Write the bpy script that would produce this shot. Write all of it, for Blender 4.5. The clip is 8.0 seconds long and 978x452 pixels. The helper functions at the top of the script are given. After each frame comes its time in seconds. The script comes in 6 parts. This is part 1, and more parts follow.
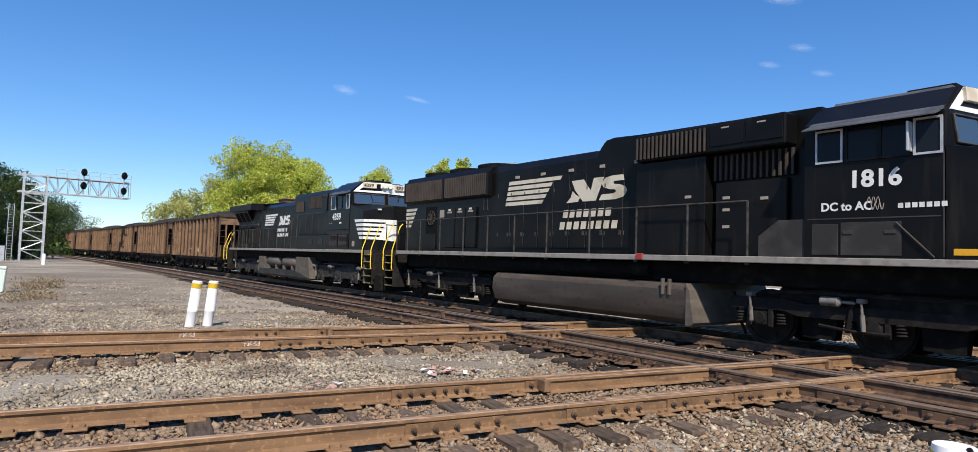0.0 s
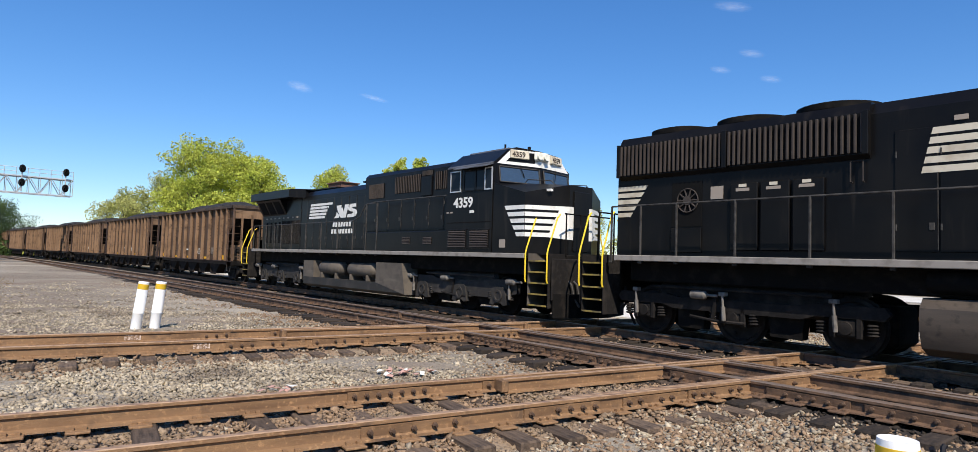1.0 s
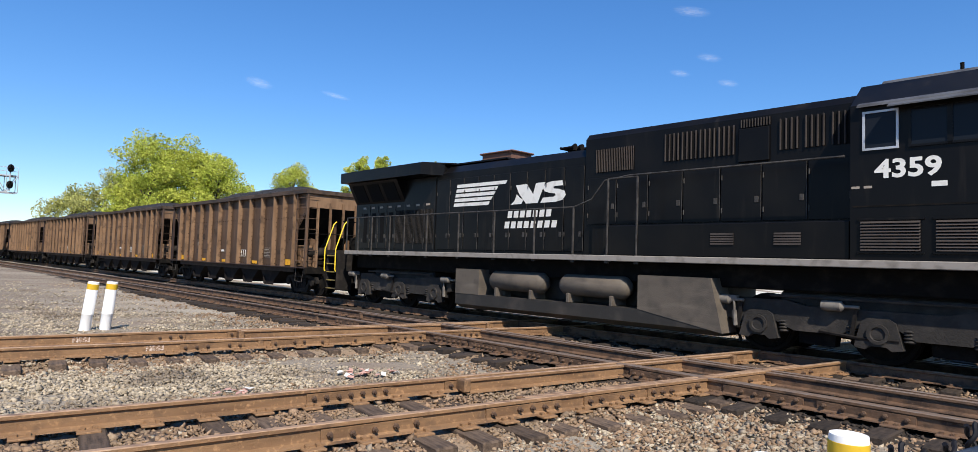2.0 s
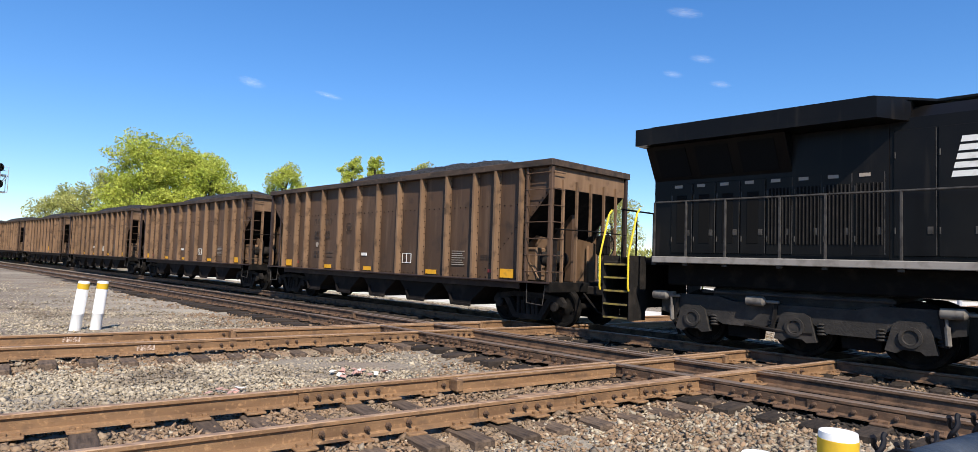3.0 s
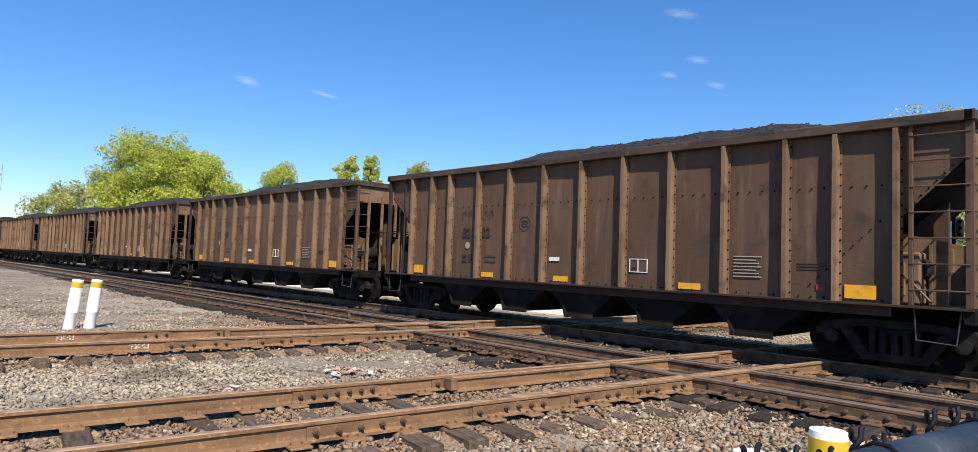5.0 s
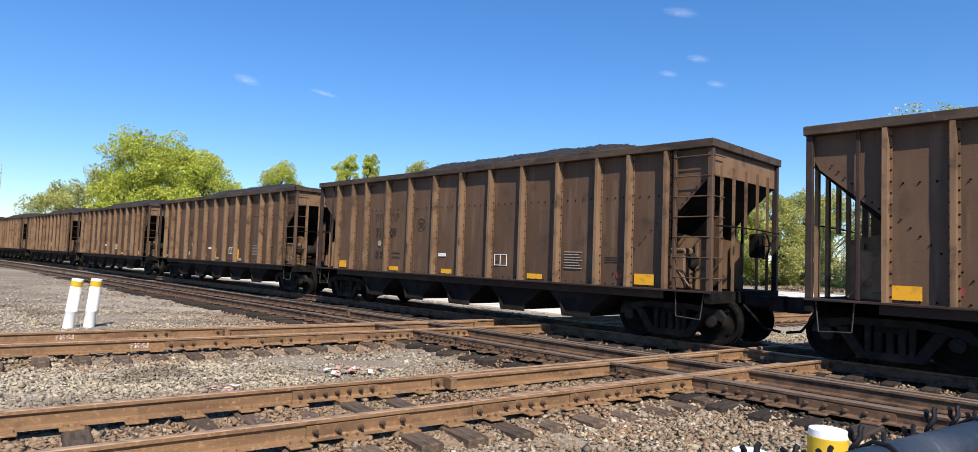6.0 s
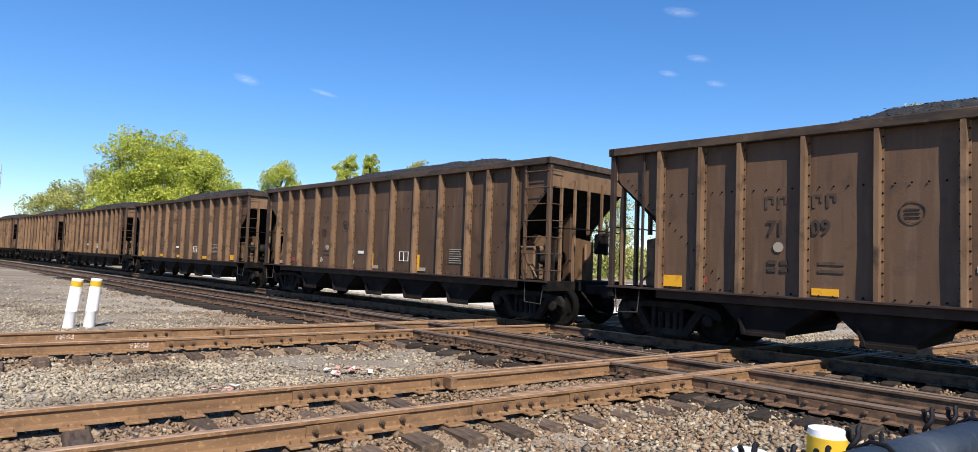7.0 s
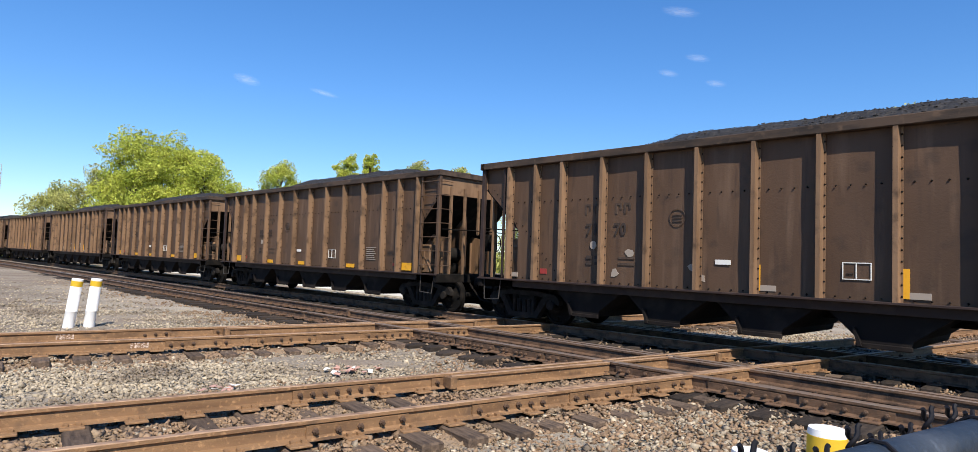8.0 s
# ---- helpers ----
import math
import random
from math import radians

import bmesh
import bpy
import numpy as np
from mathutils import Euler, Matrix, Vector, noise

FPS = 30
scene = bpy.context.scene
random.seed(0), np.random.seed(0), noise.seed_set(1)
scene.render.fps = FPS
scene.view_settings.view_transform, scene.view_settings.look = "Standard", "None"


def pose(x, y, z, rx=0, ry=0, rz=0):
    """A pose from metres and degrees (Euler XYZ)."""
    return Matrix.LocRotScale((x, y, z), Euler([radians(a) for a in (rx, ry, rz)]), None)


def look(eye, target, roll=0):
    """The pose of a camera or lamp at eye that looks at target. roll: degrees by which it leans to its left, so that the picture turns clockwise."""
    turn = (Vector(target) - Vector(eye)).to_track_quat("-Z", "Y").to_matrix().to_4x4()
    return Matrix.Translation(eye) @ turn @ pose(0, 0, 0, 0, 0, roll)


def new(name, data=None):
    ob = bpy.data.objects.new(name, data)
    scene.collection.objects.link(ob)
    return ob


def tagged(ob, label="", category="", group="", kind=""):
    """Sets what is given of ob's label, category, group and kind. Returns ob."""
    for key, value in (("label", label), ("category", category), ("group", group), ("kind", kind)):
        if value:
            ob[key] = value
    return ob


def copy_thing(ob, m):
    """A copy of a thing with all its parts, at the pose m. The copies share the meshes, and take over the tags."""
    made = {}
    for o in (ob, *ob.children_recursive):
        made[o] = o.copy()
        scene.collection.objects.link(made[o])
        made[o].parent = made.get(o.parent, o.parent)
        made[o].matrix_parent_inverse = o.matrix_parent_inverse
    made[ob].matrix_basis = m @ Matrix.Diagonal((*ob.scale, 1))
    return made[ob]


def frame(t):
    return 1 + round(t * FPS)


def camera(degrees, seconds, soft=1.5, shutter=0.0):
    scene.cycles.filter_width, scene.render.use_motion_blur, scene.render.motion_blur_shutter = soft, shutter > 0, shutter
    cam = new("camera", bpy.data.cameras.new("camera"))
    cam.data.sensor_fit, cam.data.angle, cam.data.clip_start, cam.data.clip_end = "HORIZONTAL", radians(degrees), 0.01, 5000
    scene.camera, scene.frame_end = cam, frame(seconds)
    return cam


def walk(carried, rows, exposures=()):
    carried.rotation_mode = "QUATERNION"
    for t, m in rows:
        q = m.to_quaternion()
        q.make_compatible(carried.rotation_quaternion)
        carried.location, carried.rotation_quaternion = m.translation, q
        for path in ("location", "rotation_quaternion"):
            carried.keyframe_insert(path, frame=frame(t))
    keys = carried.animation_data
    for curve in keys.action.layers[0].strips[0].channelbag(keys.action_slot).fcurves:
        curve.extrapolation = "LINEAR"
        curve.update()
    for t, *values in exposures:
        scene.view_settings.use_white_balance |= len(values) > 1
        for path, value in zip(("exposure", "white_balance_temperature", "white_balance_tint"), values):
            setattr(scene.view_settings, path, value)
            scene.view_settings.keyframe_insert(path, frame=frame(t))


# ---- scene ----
cam = camera(74.0, 8.0, soft=0.65, shutter=0.0)
# seconds, x, y, z, yaw, pitch, lean
CAM = [
    (0.0, -0.005, -0.032, 1.496, 8.08, 2.94, 1.83), (0.5, -0.008, -0.017, 1.495, 6.01, 3.03, 1.82),
    (1.0, -0.018, 0.004, 1.495, 4.31, 3.06, 1.82), (1.5, -0.025, 0.020, 1.500, 1.98, 3.11, 1.86),
    (2.0, -0.022, 0.025, 1.495, 1.00, 3.14, 1.88), (2.5, -0.018, 0.028, 1.488, 0.62, 3.17, 1.90),
    (3.0, -0.013, 0.022, 1.484, 0.42, 3.18, 1.93), (3.5, -0.010, 0.004, 1.486, 0.24, 3.18, 2.02),
    (4.0, -0.004, 0.000, 1.482, 0.14, 3.19, 2.08), (4.5, -0.003, 0.000, 1.480, 0.08, 3.22, 2.11),
    (5.2, -0.003, 0.002, 1.480, 0.03, 3.15, 2.11), (6.0, -0.003, 0.002, 1.481, 0.00, 3.08, 2.09),
    (6.5, -0.001, 0.000, 1.482, 0.00, 3.06, 2.07), (7.0, -0.001, 0.000, 1.482, 0.00, 3.06, 2.08),
    (7.5, -0.001, 0.000, 1.481, 0.00, 3.06, 2.07), (8.0, 0.0, 0.0, 1.480, 0.00, 3.05, 2.05)]
walk(cam, [(t, pose(x, y, z, 90 + p, 0, w) @ pose(0, 0, 0, 0, 0, r)) for t, x, y, z, w, p, r in CAM], exposures=[(0.0, 0.27, 6250, 11), (1.5, 0.34, 6300, 11), (3.0, 0.46, 6350, 11), (8.0, 0.46, 6350, 11)])

# ---- light ----
SUN = Vector((0.56, -2.35, 2.5)).normalized()
world = bpy.data.worlds.new("world")
scene.world = world
world.use_nodes = True
wn, wl = world.node_tree.nodes, world.node_tree.links
sky = wn.new("ShaderNodeTexSky")
sky.sky_type, sky.sun_disc = "NISHITA", False
sky.sun_elevation = math.asin(SUN.z)
sky.sun_rotation = math.atan2(SUN.x, SUN.y)
sky.altitude, sky.air_density, sky.dust_density, sky.ozone_density = 0, 1.0, 0.0, 7.0
rich = wn.new("ShaderNodeHueSaturation")
rich.inputs["Saturation"].default_value, rich.inputs["Hue"].default_value = 1.24, 0.506
even = wn.new("ShaderNodeGamma")
even.inputs["Gamma"].default_value = 0.86
wl.new(sky.outputs[0], even.inputs["Color"])
wl.new(even.outputs[0], rich.inputs["Color"])
wl.new(rich.outputs[0], wn["Background"].inputs[0])
wn["Background"].inputs[1].default_value = 0.150
sun = new("sun", bpy.data.lights.new("sun", "SUN"))
sun.data.energy, sun.data.angle, sun.data.color = 5.0, radians(0.53), (1.0, 0.90, 0.76)
sun.matrix_world = look(SUN * 60, (0, 0, 0))


# ---- materials ----
def material(name, base, rough=0.8, metal=0.0, spots=(), bump=0.0, bump_scale=40.0, random_tint=0.0, island=0.0):
    """base: linear colour; spots: (scale, colour, low, high, detail) laid one over the other by noise in object space."""
    m = bpy.data.materials.new(name)
    m.use_nodes = True
    n, l = m.node_tree.nodes, m.node_tree.links
    b = n["Principled BSDF"]
    b.inputs["Specular IOR Level"].default_value = 0.3 if max(base) > 0.02 else 0.13
    b.inputs["Roughness"].default_value, b.inputs["Metallic"].default_value = rough, metal
    co = n.new("ShaderNodeTexCoord").outputs["Object"]
    rgb = n.new("ShaderNodeRGB")
    rgb.outputs[0].default_value = (*base, 1)
    col = rgb.outputs[0]
    for scale, colour, low, high, detail in spots:
        mp = n.new("ShaderNodeMapping")
        l.new(co, mp.inputs[0])
        mp.inputs["Scale"].default_value = scale if isinstance(scale, tuple) else (scale,) * 3
        tx = n.new("ShaderNodeTexNoise")
        tx.inputs["Scale"].default_value, tx.inputs["Detail"].default_value = 1.0, detail
        l.new(mp.outputs[0], tx.inputs["Vector"])
        mr = n.new("ShaderNodeMapRange")
        mr.inputs["From Min"].default_value, mr.inputs["From Max"].default_value = low, high
        l.new(tx.outputs[0], mr.inputs["Value"])
        mx = n.new("ShaderNodeMix")
        mx.data_type = "RGBA"
        l.new(mr.outputs[0], mx.inputs["Factor"])
        l.new(col, mx.inputs[6])
        mx.inputs[7].default_value = (*colour, 1)
        col = mx.outputs[2]
    for amount, source in ((random_tint, "obj"), (island, "isl")):
        if amount:
            o = n.new("ShaderNodeObjectInfo").outputs["Random"] if source == "obj" else n.new("ShaderNodeNewGeometry").outputs["Random Per Island"]
            mr = n.new("ShaderNodeMapRange")
            mr.inputs["To Min"].default_value, mr.inputs["To Max"].default_value = 1 - amount, 1 + amount
            l.new(o, mr.inputs["Value"])
            hs = n.new("ShaderNodeHueSaturation")
            l.new(mr.outputs[0], hs.inputs["Value"])
            l.new(col, hs.inputs["Color"])
            col = hs.outputs[0]
    l.new(col, b.inputs["Base Color"])
    if bump:
        tx = n.new("ShaderNodeTexNoise")
        tx.inputs["Scale"].default_value, tx.inputs["Detail"].default_value = bump_scale, 6
        l.new(co, tx.inputs["Vector"])
        bp = n.new("ShaderNodeBump")
        bp.inputs["Strength"].default_value, bp.inputs["Distance"].default_value = min(1.0, bump * 10), 0.02
        l.new(tx.outputs[0], bp.inputs["Height"])
        l.new(bp.outputs[0], b.inputs["Normal"])
    return m


M_GRAVEL = material("gravel", (0.25, 0.205, 0.152), 0.95, spots=[(14, (0.11, 0.09, 0.07), 0.42, 0.68, 4), (0.12, (0.37, 0.33, 0.26), 0.4, 0.65, 3), (0.5, (0.205, 0.15, 0.11), 0.5, 0.75, 5), (60, (0.07, 0.06, 0.05), 0.55, 0.75, 2)], bump=0.1, bump_scale=14)
M_BALLAST = material("ballast_stone", (0.42, 0.355, 0.255), 0.92, spots=[(0.9, (0.20, 0.16, 0.115), 0.44, 0.66, 3), (30, (0.16, 0.14, 0.12), 0.5, 0.8, 3)], bump=0.05, bump_scale=60, island=0.34)
# coal and oil stains, with the train's ground shadow deepened in the colour
M_BALLAST_DARK = material("oil_stained_shade_darkened_stone", (0.036, 0.029, 0.023), 0.95, spots=[(1.4, (0.07, 0.052, 0.038), 0.5, 0.72, 4), (30, (0.02, 0.017, 0.015), 0.5, 0.8, 3)], bump=0.05, bump_scale=60, island=0.4)
M_BALLAST_BROWN = material("rusty_ballast_stone", (0.27, 0.183, 0.113), 0.92, spots=[(1.1, (0.25, 0.19, 0.127), 0.48, 0.7, 3), (30, (0.09, 0.07, 0.055), 0.5, 0.8, 3)], bump=0.05, bump_scale=60, island=0.28)
M_RAIL = material("rusty_rail_steel", (0.235, 0.138, 0.07), 0.7, spots=[((1.2, 1.2, 6), (0.145, 0.083, 0.043), 0.45, 0.68, 5), (22, (0.38, 0.225, 0.11), 0.56, 0.75, 4), (3, (0.075, 0.05, 0.035), 0.58, 0.76, 5)], bump=0.04, bump_scale=70)
M_RAIL_DARK = material("dark_worn_rail_steel", (0.14, 0.083, 0.05), 0.75, spots=[(5, (0.05, 0.032, 0.022), 0.45, 0.65, 5), (30, (0.14, 0.088, 0.055), 0.55, 0.75, 4)], bump=0.04, bump_scale=70)
M_RAIL_TOP = material("polished_rail_head", (0.24, 0.19, 0.155), 0.5, 0.4, spots=[((0.8, 14, 14), (0.24, 0.16, 0.11), 0.42, 0.66, 4)])
M_RAIL_TOP_RUST = material("rust_filmed_rail_head", (0.37, 0.245, 0.155), 0.6, 0.1, spots=[((1.5, 14, 14), (0.2, 0.125, 0.08), 0.42, 0.66, 4)])
M_SILL = material("dark_red_brown_steel", (0.032, 0.02, 0.017), 0.7, spots=[(3, (0.055, 0.036, 0.028), 0.5, 0.75, 4)])
M_TIE_DARK = material("oil_soaked_timber", (0.04, 0.03, 0.023), 0.85, spots=[((26, 2.5, 26), (0.02, 0.016, 0.013), 0.42, 0.66, 5), (6, (0.075, 0.054, 0.038), 0.55, 0.75, 4)], bump=0.06, bump_scale=30, random_tint=0.3)
M_TIE = material("weathered_timber", (0.12, 0.085, 0.06), 0.9, spots=[((26, 2.5, 26), (0.05, 0.036, 0.027), 0.42, 0.66, 5), (6, (0.16, 0.115, 0.08), 0.52, 0.75, 4)], bump=0.06, bump_scale=30, random_tint=0.3)
M_HOPPER = material("coal_stained_brown_paint", (0.102, 0.060, 0.0355), 0.6, spots=[((0.5, 0.5, 0.25), (0.076, 0.045, 0.027), 0.4, 0.68, 5), ((5, 5, 0.5), (0.145, 0.092, 0.058), 0.52, 0.8, 5), ((9, 9, 1.1), (0.06, 0.037, 0.025), 0.56, 0.78, 6), (2.2, (0.045, 0.03, 0.021), 0.56, 0.78, 6)], bump=0.02, bump_scale=30, random_tint=0.16)
M_CHORD = material("sooty_brown_chord_paint", (0.075, 0.05, 0.034), 0.7, spots=[((1.5, 6, 6), (0.03, 0.023, 0.018), 0.42, 0.66, 5), (7, (0.13, 0.085, 0.055), 0.58, 0.8, 5)], bump=0.02)
M_HOPPER_RIB = material("dusty_sunlit_tan_paint", (0.205, 0.126, 0.072), 0.75, spots=[((4, 4, 0.8), (0.14, 0.083, 0.046), 0.42, 0.68, 5), (3, (0.055, 0.035, 0.023), 0.54, 0.74, 5)], bump=0.02, random_tint=0.14)
# base lowered to near black: shade below the vehicles is in the colour
M_UNDER = material("grimy_shade_black_steel", (0.006, 0.0055, 0.005), 0.9, spots=[(4, (0.02, 0.016, 0.013), 0.5, 0.75, 5)], bump=0.04, bump_scale=30)
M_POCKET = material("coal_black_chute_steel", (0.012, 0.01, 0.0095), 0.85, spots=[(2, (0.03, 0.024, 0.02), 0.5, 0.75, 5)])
M_TRUCK = material("dusty_cast_steel", (0.014, 0.0125, 0.0115), 0.85, spots=[(3, (0.036, 0.03, 0.025), 0.52, 0.72, 5), (9, (0.025, 0.022, 0.02), 0.5, 0.75, 4)], bump=0.04, bump_scale=30)
M_COAL = material("coal", (0.022, 0.021, 0.02), 0.7, spots=[(14, (0.055, 0.05, 0.045), 0.5, 0.75, 4)], bump=0.1, bump_scale=22)
M_BLACK = material("black_locomotive_paint", (0.0055, 0.0053, 0.0056), 0.3, spots=[(1.1, (0.010, 0.009, 0.008), 0.45, 0.7, 5), ((5, 5, 0.6), (0.026, 0.022, 0.018), 0.6, 0.9, 5)], bump=0.006, bump_scale=5)
M_DUST = material("dusty_grey_paint", (0.27, 0.245, 0.215), 0.75, spots=[(5, (0.15, 0.13, 0.11), 0.5, 0.75, 5)])
M_WHITE = material("white_paint", (0.72, 0.71, 0.66), 0.6, spots=[(6, (0.5, 0.47, 0.41), 0.55, 0.8, 5)])
M_DUSTRAIL = material("dust_and_highlight_grey", (0.055, 0.05, 0.044), 0.6, spots=[(6, (0.02, 0.018, 0.016), 0.45, 0.65, 4)])
M_TRUCK_DUSTY = material("grey_dusty_cast_steel", (0.026, 0.0235, 0.021), 0.8, spots=[(3, (0.06, 0.051, 0.043), 0.5, 0.72, 5), (9, (0.04, 0.035, 0.031), 0.5, 0.75, 4)], bump=0.04, bump_scale=30)
M_STRUT = material("pale_dusty_fittings", (0.17, 0.155, 0.135), 0.75, spots=[(7, (0.07, 0.06, 0.052), 0.45, 0.7, 5)])
M_SPRAY = material("blotchy_spray_paint", (0.205, 0.122, 0.07), 0.8, spots=[(28, (0.6, 0.5, 0.42), 0.46, 0.6, 4)])
M_AGED_WHITE = material("yellowed_white_paint", (0.6, 0.54, 0.42), 0.6, spots=[(2.5, (0.4, 0.33, 0.23), 0.5, 0.72, 5)])
M_YELLOW = material("yellow_paint", (0.78, 0.56, 0.03), 0.55, spots=[(7, (0.5, 0.36, 0.04), 0.58, 0.8, 4)])
M_BAND = material("sun_faded_yellow_tape", (0.62, 0.40, 0.025), 0.6, spots=[(7, (0.45, 0.29, 0.04), 0.55, 0.8, 4)])
M_ORANGE = material("amber_reflector", (0.72, 0.36, 0.02), 0.5, spots=[(5, (0.35, 0.18, 0.03), 0.55, 0.8, 4)])
M_RED = material("red_marker", (0.3, 0.04, 0.035), 0.6, spots=[(9, (0.14, 0.045, 0.035), 0.48, 0.7, 4)])
M_STENCIL = material("faded_stencil", (0.32, 0.27, 0.22), 0.8)
M_STENCIL_DARK = material("faded_dark_stencil", (0.045, 0.033, 0.027), 0.8)
M_STENCIL_FAINT = material("nearly_worn_off_stencil", (0.055, 0.038, 0.028), 0.8, spots=[(6, (0.09, 0.062, 0.045), 0.42, 0.6, 4)])
M_GALV = material("galvanised_steel", (0.55, 0.56, 0.57), 0.5, 0.5, spots=[(3, (0.4, 0.4, 0.4), 0.45, 0.7, 4)])
M_BARK = material("bark", (0.11, 0.085, 0.065), 0.95, spots=[((8, 8, 2), (0.05, 0.04, 0.03), 0.45, 0.7, 5)], bump=0.06, bump_scale=20)
M_DRY = material("dry_grass", (0.22, 0.165, 0.095), 0.9, island=0.4)
M_PLASTIC = material("white_plastic_pipe", (0.82, 0.82, 0.8), 0.5, spots=[(5, (0.66, 0.65, 0.6), 0.55, 0.8, 4)])
M_WIRE = material("dark_fence_wire", (0.012, 0.012, 0.015), 0.6, 0.0)
M_PIPE = material("blue_grey_fence_pipe", (0.02, 0.029, 0.043), 0.5, spots=[(9, (0.05, 0.06, 0.075), 0.5, 0.72, 5), (40, (0.10, 0.12, 0.15), 0.6, 0.8, 3)], bump=0.02, bump_scale=60)
M_SIGNAL = material("black_signal_housing", (0.012, 0.012, 0.013), 0.5)
M_PEDESTAL = material("pale_green_cabinet_paint", (0.6, 0.68, 0.6), 0.6)
M_PINK = material("faded_red_scrap", (0.45, 0.27, 0.22), 0.8, island=0.35)
M_LEAF = material("yellow_green_leaves", (0.52, 0.55, 0.10), 0.6, island=0.3, spots=[(0.35, (0.36, 0.42, 0.06), 0.42, 0.62, 3)])
M_LEAF_DARK = material("dark_green_leaves", (0.075, 0.12, 0.03), 0.6, island=0.45, spots=[(0.3, (0.03, 0.052, 0.015), 0.42, 0.62, 3)])
M_LEAF_PALE = material("pale_grey_green_leaves", (0.48, 0.48, 0.16), 0.6, island=0.3, spots=[(0.35, (0.34, 0.36, 0.10), 0.42, 0.62, 3)])


for leaf in (M_LEAF, M_LEAF_DARK, M_LEAF_PALE):
    _n, _l = leaf.node_tree.nodes, leaf.node_tree.links
    _t, _m = _n.new("ShaderNodeBsdfTranslucent"), _n.new("ShaderNodeMixShader")
    _m.inputs[0].default_value = 0.36
    _l.new(_n["Principled BSDF"].inputs["Base Color"].links[0].from_socket, _t.inputs["Color"])
    _l.new(_n["Principled BSDF"].outputs[0], _m.inputs[1])
    _l.new(_t.outputs[0], _m.inputs[2])
    _l.new(_m.outputs[0], _n["Material Output"].inputs[0])


# ---- mesh helpers ----
class Mesh:
    """Gathers the vertices and faces of one part."""

    def __init__(self):
        self.v, self.f, self.m = [], [], []

    def add(self, verts, faces, slot=0):
        k = len(self.v)
        self.v += [tuple(q) for q in verts]
        self.f += [tuple(k + i for i in q) for q in faces]
        self.m += [slot] * len(faces)
        return self

    def box(self, x0, x1, y0, y1, z0, z1, slot=0, turn=None):
        x0, x1, y0, y1, z0, z1 = min(x0, x1), max(x0, x1), min(y0, y1), max(y0, y1), min(z0, z1), max(z0, z1)
        vs = [(x, y, z) for z in (z0, z1) for y in (y0, y1) for x in (x0, x1)]
        if turn is not None:
            vs = [turn @ Vector(q) for q in vs]
        return self.add(vs, [(0, 2, 3, 1), (4, 5, 7, 6), (0, 1, 5, 4), (2, 6, 7, 3), (0, 4, 6, 2), (1, 3, 7, 5)], slot)

    def soft(self, x0, x1, y0, y1, z0, z1, b=0.015, slot=0, turn=None):
        """A box with bevelled edges."""
        x0, x1, y0, y1, z0, z1 = min(x0, x1), max(x0, x1), min(y0, y1), max(y0, y1), min(z0, z1), max(z0, z1)
        b = min(b, (x1 - x0) * 0.45, (y1 - y0) * 0.45, (z1 - z0) * 0.45)
        bm = bmesh.new()
        bmesh.ops.create_cube(bm, size=1.0)
        for v in bm.verts:
            v.co = Vector(((x0 + x1) / 2 + v.co.x * (x1 - x0), (y0 + y1) / 2 + v.co.y * (y1 - y0), (z0 + z1) / 2 + v.co.z * (z1 - z0)))
        bmesh.ops.bevel(bm, geom=bm.edges[:], offset=b, segments=1, affect="EDGES")
        bm.verts.index_update()
        vs = [v.co.copy() if turn is None else turn @ v.co for v in bm.verts]
        self.add(vs, [[v.index for v in q.verts] for q in bm.faces], slot)
        bm.free()
        return self

    def prism(self, outline, lo, hi, axis="y", slot=0):
        """An outline (a, b) pulled from lo to hi along an axis: y takes (x, z), x takes (y, z), z takes (x, y)."""
        n = len(outline)
        put = {"y": lambda a, b, c: (a, c, b), "x": lambda a, b, c: (c, a, b), "z": lambda a, b, c: (a, b, c)}[axis]
        vs = [put(a, b, lo) for a, b in outline] + [put(a, b, hi) for a, b in outline]
        fs = [(i, (i + 1) % n, n + (i + 1) % n, n + i) for i in range(n)] + [tuple(range(n))[::-1], tuple(range(n, 2 * n))]
        return self.add(vs, fs, slot)

    def rod(self, points, r, seg=8, slot=0):
        """A round bar along points, its ends closed; r may be a list."""
        pts = [Vector(q) for q in points]
        rs = r if isinstance(r, (list, tuple)) else [r] * len(pts)
        vs, fs, side = [], [], None
        for i, q in enumerate(pts):
            d = (pts[min(i + 1, len(pts) - 1)] - pts[max(i - 1, 0)]).normalized()
            if side is None:
                side = d.orthogonal().normalized()
            side = (side - d * side.dot(d)).normalized()
            up = d.cross(side)
            vs += [q + (side * math.cos(2 * math.pi * j / seg) + up * math.sin(2 * math.pi * j / seg)) * rs[i] for j in range(seg)]
        for i in range(len(pts) - 1):
            fs += [(i * seg + j, i * seg + (j + 1) % seg, (i + 1) * seg + (j + 1) % seg, (i + 1) * seg + j) for j in range(seg)]
        e = (len(pts) - 1) * seg
        fs += [tuple(range(seg))[::-1], tuple(range(e, e + seg))]
        return self.add(vs, fs, slot)

